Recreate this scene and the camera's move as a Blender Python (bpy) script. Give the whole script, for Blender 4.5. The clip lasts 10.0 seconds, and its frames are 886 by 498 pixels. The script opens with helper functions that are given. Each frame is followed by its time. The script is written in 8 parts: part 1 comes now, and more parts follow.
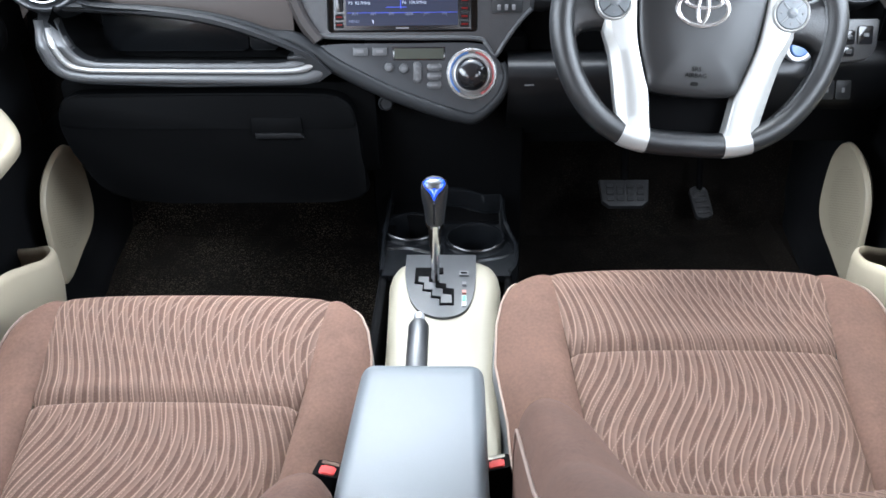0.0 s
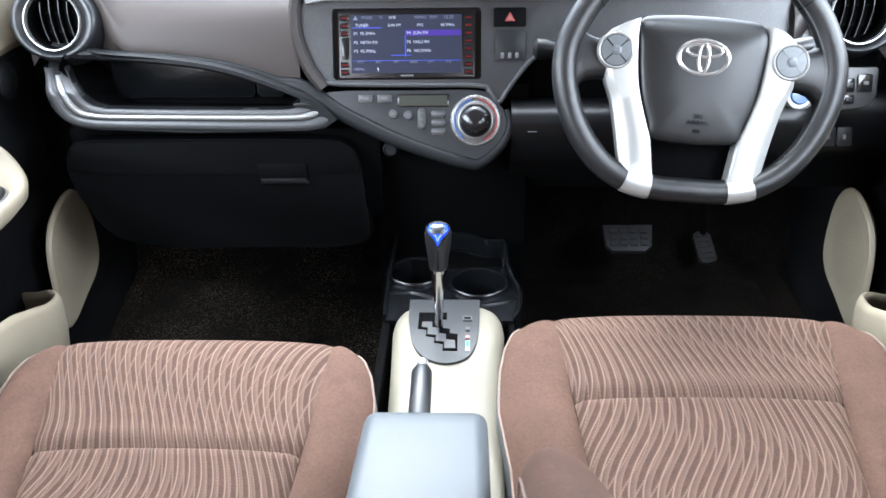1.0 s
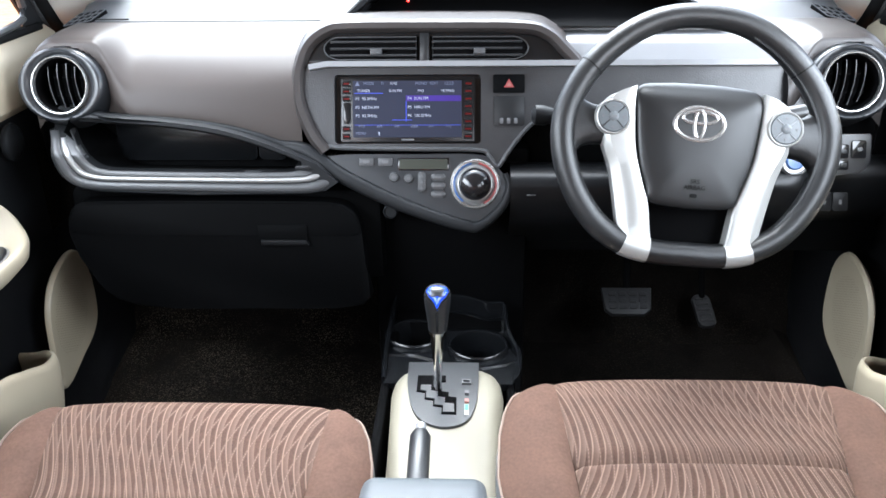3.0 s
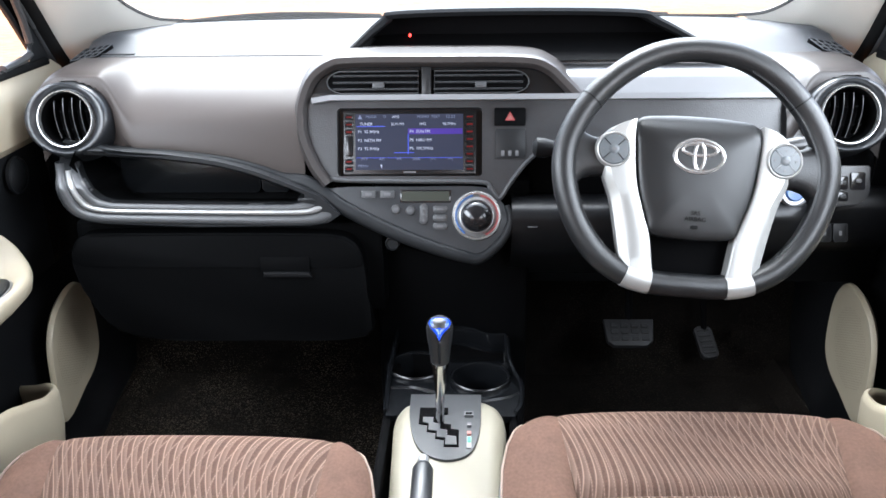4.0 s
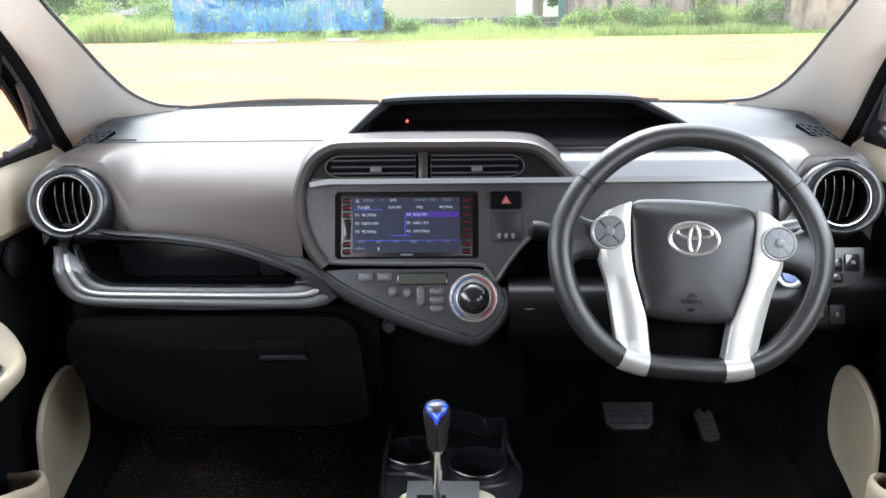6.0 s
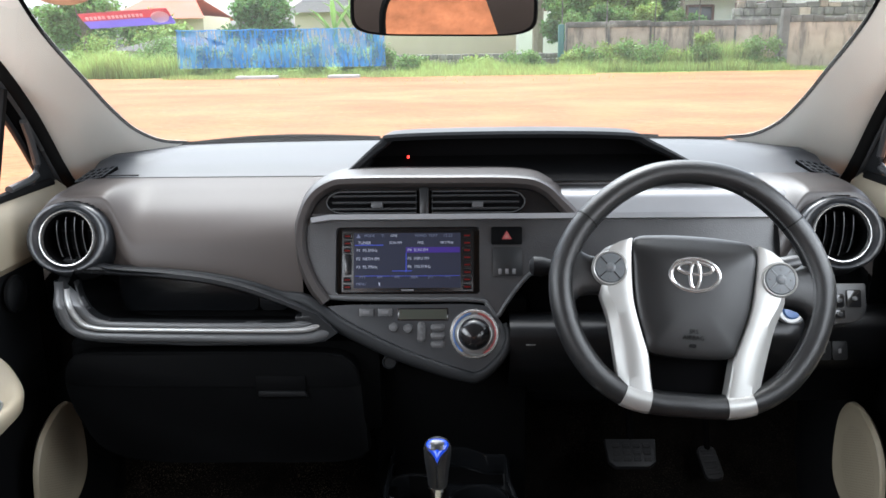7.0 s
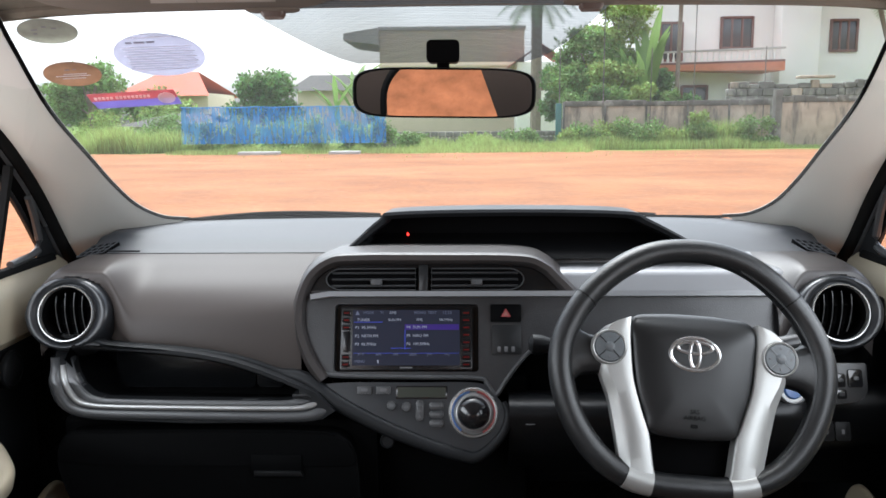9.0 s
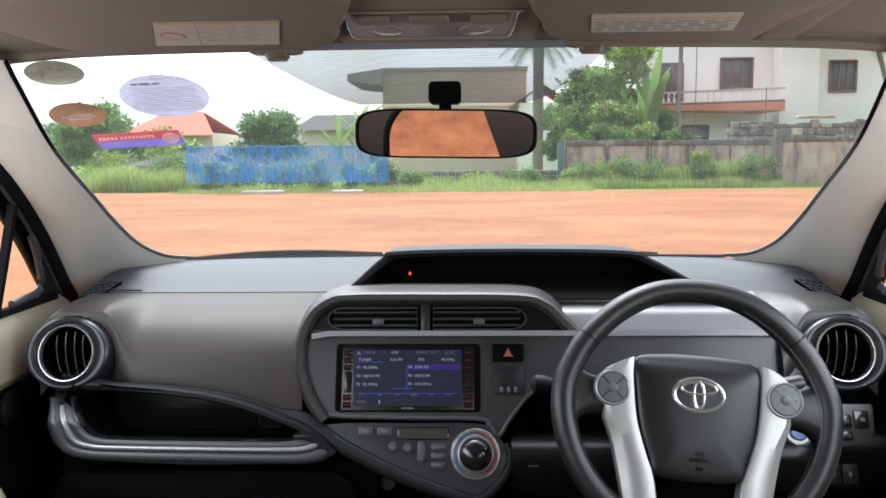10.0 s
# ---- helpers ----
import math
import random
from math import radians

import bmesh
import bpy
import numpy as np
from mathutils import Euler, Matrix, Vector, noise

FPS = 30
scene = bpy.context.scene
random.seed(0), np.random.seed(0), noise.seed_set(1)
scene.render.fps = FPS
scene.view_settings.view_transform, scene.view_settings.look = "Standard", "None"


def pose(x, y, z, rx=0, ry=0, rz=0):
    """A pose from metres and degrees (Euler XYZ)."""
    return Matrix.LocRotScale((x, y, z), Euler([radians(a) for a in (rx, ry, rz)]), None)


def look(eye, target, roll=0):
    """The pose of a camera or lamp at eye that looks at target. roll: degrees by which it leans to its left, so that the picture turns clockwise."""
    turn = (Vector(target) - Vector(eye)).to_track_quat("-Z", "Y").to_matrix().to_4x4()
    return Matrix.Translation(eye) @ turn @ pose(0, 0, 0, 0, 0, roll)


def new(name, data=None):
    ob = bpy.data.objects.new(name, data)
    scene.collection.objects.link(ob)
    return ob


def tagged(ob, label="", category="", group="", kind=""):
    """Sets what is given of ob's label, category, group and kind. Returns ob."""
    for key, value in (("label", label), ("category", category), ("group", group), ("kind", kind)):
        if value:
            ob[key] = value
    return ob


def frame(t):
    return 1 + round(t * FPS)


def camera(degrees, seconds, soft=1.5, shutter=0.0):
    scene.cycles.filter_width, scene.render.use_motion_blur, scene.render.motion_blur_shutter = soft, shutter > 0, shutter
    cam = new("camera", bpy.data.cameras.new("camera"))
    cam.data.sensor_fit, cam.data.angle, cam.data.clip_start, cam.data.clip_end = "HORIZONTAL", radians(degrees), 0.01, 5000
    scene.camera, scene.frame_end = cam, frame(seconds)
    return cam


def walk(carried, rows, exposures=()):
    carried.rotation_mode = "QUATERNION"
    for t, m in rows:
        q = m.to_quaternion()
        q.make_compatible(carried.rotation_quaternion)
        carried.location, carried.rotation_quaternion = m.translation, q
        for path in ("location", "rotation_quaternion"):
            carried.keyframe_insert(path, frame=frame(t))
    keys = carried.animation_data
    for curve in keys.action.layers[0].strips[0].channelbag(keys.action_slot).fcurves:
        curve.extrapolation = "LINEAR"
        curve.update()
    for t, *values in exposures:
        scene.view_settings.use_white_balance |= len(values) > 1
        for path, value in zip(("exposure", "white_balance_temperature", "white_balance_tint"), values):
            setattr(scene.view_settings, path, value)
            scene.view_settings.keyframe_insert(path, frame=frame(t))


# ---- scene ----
# ---------------------------------------------------------------- camera
cam = camera(56.54, 10.0, soft=1.6)
ROWS = [  # seconds, place, yaw, pitch, roll
    (0, 0.0298, 0.0038, 1.1705, 1.498, -31.665, 0.928),
    (0.5, 0.0306, 0.0039, 1.1720, 1.698, -30.115, 0.969),
    (1, 0.0308, 0.0042, 1.1741, 1.827, -28.694, 0.956),
    (1.5, 0.0309, 0.0049, 1.1749, 1.861, -27.394, 0.906),
    (2, 0.0296, 0.0040, 1.1747, 1.795, -26.273, 0.780),
    (2.5, 0.0302, 0.0038, 1.1760, 1.851, -25.372, 0.651),
    (4, 0.0285, -0.0008, 1.1781, 1.892, -22.232, 0.778),
    (4.5, 0.0275, -0.0019, 1.1788, 1.781, -20.822, 0.813),
    (5, 0.0276, -0.0019, 1.1792, 1.672, -19.342, 0.821),
    (5.5, 0.0281, -0.0015, 1.1804, 1.599, -17.952, 0.837),
    (7, 0.0278, -0.0004, 1.1834, 1.683, -14.281, 0.775),
    (7.5, 0.0284, -0.0011, 1.1848, 1.697, -13.151, 0.740),
    (8, 0.0277, -0.0017, 1.1852, 1.634, -11.871, 0.646),
    (8.5, 0.0279, -0.0030, 1.1866, 1.628, -10.500, 0.551),
    (9, 0.0274, -0.0032, 1.1882, 1.661, -9.100, 0.494),
    (9.5, 0.0279, -0.0024, 1.1888, 1.789, -7.750, 0.525),
    (10, 0.0284, -0.0026, 1.1893, 1.845, -6.410, 0.487)]
EXPOSURES = [  # seconds, stops, kelvin, tint
    (0.0, 3.34, 5600, 7), (1.5, 3.34, 5650, 7), (2.5, 3.3, 5700, 7), (4.5, 3.18, 5800, 8), (5.5, 3.06, 5850, 8), (6.8, 2.38, 5950, 8), (7.5, 2.2, 5950, 8), (8.5, 1.95, 5950, 8), (10.0, 1.82, 5950, 8)]
walk(cam, [(t, pose(x, y, z, 90 + p, r, w)) for t, x, y, z, w, p, r in ROWS], EXPOSURES)

# ---------------------------------------------------------------- light
world = bpy.data.worlds.new("sky")
scene.world = world
world.use_nodes = True
wn = world.node_tree
sky = wn.nodes.new("ShaderNodeTexSky")
sky.sky_type, sky.sun_disc = "NISHITA", False
sky.sun_elevation, sky.sun_rotation = radians(63), radians(345)
sky.air_density, sky.dust_density, sky.ozone_density = 1.0, 6.0, 1.0
pale = wn.nodes.new("ShaderNodeHueSaturation")      # thin white cloud
pale.inputs["Saturation"].default_value = 0.12
clear = wn.nodes.new("ShaderNodeHueSaturation")     # bluer gaps in the cloud
clear.inputs["Saturation"].default_value, clear.inputs["Value"].default_value = 0.60, 0.78
wco, wnz, wmr, wmx = (wn.nodes.new("ShaderNode" + k) for k in ("TexCoord", "TexNoise", "MapRange", "Mix"))
wnz.inputs["Scale"].default_value, wnz.inputs["Detail"].default_value, wnz.inputs["Roughness"].default_value = 2.6, 6, 0.55
wmr.inputs["From Min"].default_value, wmr.inputs["From Max"].default_value = 0.40, 0.58
wmx.data_type = "RGBA"
wn.links.new(wco.outputs["Generated"], wnz.inputs["Vector"])
wn.links.new(wnz.outputs["Fac"], wmr.inputs["Value"])
wn.links.new(sky.outputs[0], pale.inputs["Color"])
wn.links.new(sky.outputs[0], clear.inputs["Color"])
wn.links.new(wmr.outputs[0], wmx.inputs["Factor"])
wn.links.new(clear.outputs[0], wmx.inputs["A"])
wn.links.new(pale.outputs[0], wmx.inputs["B"])
wn.links.new(wmx.outputs["Result"], wn.nodes["Background"].inputs["Color"])
wn.nodes["Background"].inputs["Strength"].default_value = 0.185
sun = new("sun", bpy.data.lights.new("sun", "SUN"))
sun.data.energy, sun.data.angle, sun.data.color = 0.45, radians(30), (1.0, 0.95, 0.87)
sun.rotation_euler = (radians(-27), 0, radians(15))
for s, y, wide, power, aim in ((-1, -0.52, 0.85, 0.70, 0.20), (1, -0.52, 0.85, 0.70, 0.20), (-1, 0.66, 0.90, 1.65, 0.22), (1, 0.66, 0.90, 1.65, 0.22)):      # sky light in the side window openings
    lamp = new("window_light", bpy.data.lights.new("window_light", "AREA"))
    lamp.data.shape, lamp.data.size, lamp.data.size_y = "RECTANGLE", wide, 0.30
    lamp.data.energy, lamp.data.color = power, (1.0, 0.99, 0.97)
    lamp.matrix_world = look((s * 0.68, y, 1.13), (-s * 0.32, y + aim, 0.93))


# ---------------------------------------------------------------- materials
def mat(name, color, rough=0.5, metal=0.0, vary=0.12, scale=30.0, bump=0.0, bscale=400.0, spec=0.5, coat=0.0, wear=0.0):
    """A surface with variation at two scales, fine relief and patchy gloss."""
    m = bpy.data.materials.new(name)
    m.use_nodes = True
    t = m.node_tree
    n, k = t.nodes, t.links
    b = n["Principled BSDF"]
    b.inputs["Roughness"].default_value, b.inputs["Metallic"].default_value = rough, metal
    b.inputs["Specular IOR Level"].default_value, b.inputs["Coat Weight"].default_value = spec, coat
    co = n.new("ShaderNodeTexCoord")
    a = n.new("ShaderNodeTexNoise")
    a.inputs["Scale"].default_value, a.inputs["Detail"].default_value = scale, 6
    k.new(co.outputs["Object"], a.inputs["Vector"])
    c = n.new("ShaderNodeTexNoise")
    c.inputs["Scale"].default_value, c.inputs["Detail"].default_value = scale / 9, 3
    k.new(co.outputs["Object"], c.inputs["Vector"])
    add = n.new("ShaderNodeMath")
    add.operation = "ADD"
    k.new(a.outputs["Fac"], add.inputs[0])
    k.new(c.outputs["Fac"], add.inputs[1])
    ramp = n.new("ShaderNodeMapRange")
    ramp.inputs["From Min"].default_value, ramp.inputs["From Max"].default_value = 0.6, 1.4
    ramp.inputs["To Min"].default_value, ramp.inputs["To Max"].default_value = 1 - vary, 1 + vary
    k.new(add.outputs[0], ramp.inputs["Value"])
    mul = n.new("ShaderNodeVectorMath")
    mul.operation = "SCALE"
    mul.inputs[0].default_value = color
    k.new(ramp.outputs[0], mul.inputs["Scale"])
    k.new(mul.outputs[0], b.inputs["Base Color"])
    rr = n.new("ShaderNodeMapRange")
    rr.inputs["From Min"].default_value, rr.inputs["From Max"].default_value = 0.3, 0.7
    rr.inputs["To Min"].default_value, rr.inputs["To Max"].default_value = max(0.02, rough - 0.06 - wear), min(1, rough + 0.06 + wear)
    k.new(c.outputs["Fac"], rr.inputs["Value"])
    k.new(rr.outputs[0], b.inputs["Roughness"])
    if bump:
        v = n.new("ShaderNodeTexNoise")
        v.inputs["Scale"].default_value, v.inputs["Detail"].default_value = bscale, 2
        k.new(co.outputs["Object"], v.inputs["Vector"])
        bp = n.new("ShaderNodeBump")
        bp.inputs["Strength"].default_value, bp.inputs["Distance"].default_value = bump, 0.3 / bscale
        k.new(v.outputs["Fac"], bp.inputs["Height"])
        k.new(bp.outputs[0], b.inputs["Normal"])
    return m


def glow(name, color, strength):
    m = bpy.data.materials.new(name)
    m.use_nodes = True
    b = m.node_tree.nodes["Principled BSDF"]
    b.inputs["Base Color"].default_value = (*[c * 0.3 for c in color], 1)
    b.inputs["Emission Color"].default_value = (*color, 1)
    b.inputs["Emission Strength"].default_value = strength
    b.inputs["Roughness"].default_value = 0.2
    return m


def glass(name, tint=(0.96, 0.98, 0.97), gloss=0.05, dust=0.0):
    """Thin pane: lets the view through, with a faint sheen."""
    m = bpy.data.materials.new(name)
    m.use_nodes = True
    t = m.node_tree
    t.nodes.clear()
    o, mix = t.nodes.new("ShaderNodeOutputMaterial"), t.nodes.new("ShaderNodeMixShader")
    tr, gl = t.nodes.new("ShaderNodeBsdfTransparent"), t.nodes.new("ShaderNodeBsdfGlossy")
    tr.inputs["Color"].default_value, gl.inputs["Roughness"].default_value = (*tint, 1), 0.02
    mix.inputs[0].default_value = gloss
    if dust:               # a thin film of dust that scatters daylight
        film, veil = t.nodes.new("ShaderNodeBsdfTranslucent"), t.nodes.new("ShaderNodeMixShader")
        film.inputs["Color"].default_value = (0.85, 0.84, 0.80, 1)
        veil.inputs[0].default_value = dust
        t.links.new(tr.outputs[0], veil.inputs[1])
        t.links.new(film.outputs[0], veil.inputs[2])
        tr = veil
    t.links.new(tr.outputs[0], mix.inputs[1])
    t.links.new(gl.outputs[0], mix.inputs[2])
    t.links.new(mix.outputs[0], o.inputs[0])
    return m


def seat_fabric():
    """Brown woven fabric with wavy light ribs and dotted stitch lines running from front to back."""
    m = mat("seat_fabric", (0.049, 0.0285, 0.0205), 0.9, vary=0.30, scale=420, bump=0.6, bscale=1500, spec=0.15)
    t = m.node_tree
    n, k = t.nodes, t.links
    b = n["Principled BSDF"]
    base = b.inputs["Base Color"].links[0].from_socket
    co = n.new("ShaderNodeTexCoord")
    sep = n.new("ShaderNodeSeparateXYZ")
    k.new(co.outputs["Object"], sep.inputs[0])

    def math_(op, a, c=None, d=None):
        q = n.new("ShaderNodeMath")
        q.operation = op
        for i, v in enumerate((a, c, d)):
            if v is None:
                continue
            if isinstance(v, (int, float)):
                q.inputs[i].default_value = v
            else:
                k.new(v, q.inputs[i])
        return q.outputs[0]

    X, Y = sep.outputs[0], sep.outputs[1]

    def family(freq, amp, wave, phase, lean, width, dots):
        ph = math_("MULTIPLY_ADD", Y, wave, phase)
        ph = math_("MULTIPLY_ADD", X, 7.0, ph)
        s = math_("MULTIPLY_ADD", math_("SINE", ph), amp, X)
        s = math_("MULTIPLY_ADD", Y, lean, s)
        s = math_("FRACT", math_("MULTIPLY", s, freq))
        if width is None:      # a fold: sharp light edge fading to one side
            return math_("POWER", s, 2.4)
        d = math_("ABSOLUTE", math_("SUBTRACT", s, 0.5))
        g = n.new("ShaderNodeMapRange")
        g.interpolation_type = "SMOOTHSTEP"
        g.inputs["From Min"].default_value, g.inputs["From Max"].default_value = width, 0.0
        k.new(d, g.inputs["Value"])
        r = g.outputs[0]
        if dots:
            r = math_("MULTIPLY", r, math_("GREATER_THAN", math_("FRACT", math_("MULTIPLY", Y, 270.0)), 0.45))
        return r

    fold = family(69.0, 0.027, 19.0, 0.4, 0.02, None, False)
    one = family(69.0, 0.027, 19.0, 0.4, 0.02, 0.12, False)
    two = family(69.0, 0.025, 18.0, 1.9, -0.12, 0.085, True)
    three = family(69.0, 0.025, 18.0, 1.9, -0.12, 0.16, False)
    f = math_("MAXIMUM", math_("MULTIPLY", one, 0.66), math_("MULTIPLY", two, 0.58))
    f = math_("MAXIMUM", f, math_("MULTIPLY", three, 0.28))
    f = math_("MAXIMUM", f, math_("MULTIPLY", fold, 0.36))
    mix = n.new("ShaderNodeMix")
    mix.data_type = "RGBA"
    k.new(f, mix.inputs["Factor"])
    k.new(base, mix.inputs["A"])
    mix.inputs["B"].default_value = (0.186, 0.128, 0.100, 1)
    k.new(mix.outputs["Result"], b.inputs["Base Color"])
    return m


def mirror_glass():
    m = bpy.data.materials.new("mirror_silver")
    m.use_nodes = True
    b = m.node_tree.nodes["Principled BSDF"]
    b.inputs["Base Color"].default_value = (0.66, 0.67, 0.68, 1)
    b.inputs["Metallic"].default_value, b.inputs["Roughness"].default_value = 1.0, 0.0
    return m


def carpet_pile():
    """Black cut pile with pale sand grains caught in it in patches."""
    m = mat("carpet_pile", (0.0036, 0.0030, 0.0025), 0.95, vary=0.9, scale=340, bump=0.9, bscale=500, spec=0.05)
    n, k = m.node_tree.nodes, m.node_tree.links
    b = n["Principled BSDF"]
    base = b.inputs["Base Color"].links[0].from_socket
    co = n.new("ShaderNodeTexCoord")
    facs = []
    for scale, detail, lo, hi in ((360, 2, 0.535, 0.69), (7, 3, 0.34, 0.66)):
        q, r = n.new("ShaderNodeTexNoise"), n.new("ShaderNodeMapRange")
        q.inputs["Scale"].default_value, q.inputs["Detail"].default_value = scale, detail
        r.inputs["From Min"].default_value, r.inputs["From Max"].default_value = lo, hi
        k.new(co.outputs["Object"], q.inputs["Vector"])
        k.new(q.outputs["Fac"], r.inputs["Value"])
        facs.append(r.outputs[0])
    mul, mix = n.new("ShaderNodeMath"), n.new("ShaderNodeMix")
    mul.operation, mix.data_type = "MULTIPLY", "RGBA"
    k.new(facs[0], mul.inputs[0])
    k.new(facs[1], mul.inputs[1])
    # the pale grains thin out towards the driver's side
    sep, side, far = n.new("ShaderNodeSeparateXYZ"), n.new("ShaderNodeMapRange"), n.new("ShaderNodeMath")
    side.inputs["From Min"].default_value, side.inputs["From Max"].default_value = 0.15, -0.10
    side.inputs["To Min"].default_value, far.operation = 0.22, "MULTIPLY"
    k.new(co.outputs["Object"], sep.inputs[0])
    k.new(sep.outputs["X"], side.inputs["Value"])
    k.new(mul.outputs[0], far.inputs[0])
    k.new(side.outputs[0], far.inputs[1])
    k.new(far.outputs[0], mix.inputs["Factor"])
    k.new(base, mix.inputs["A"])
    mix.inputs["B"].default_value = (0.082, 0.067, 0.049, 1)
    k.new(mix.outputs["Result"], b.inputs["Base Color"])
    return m


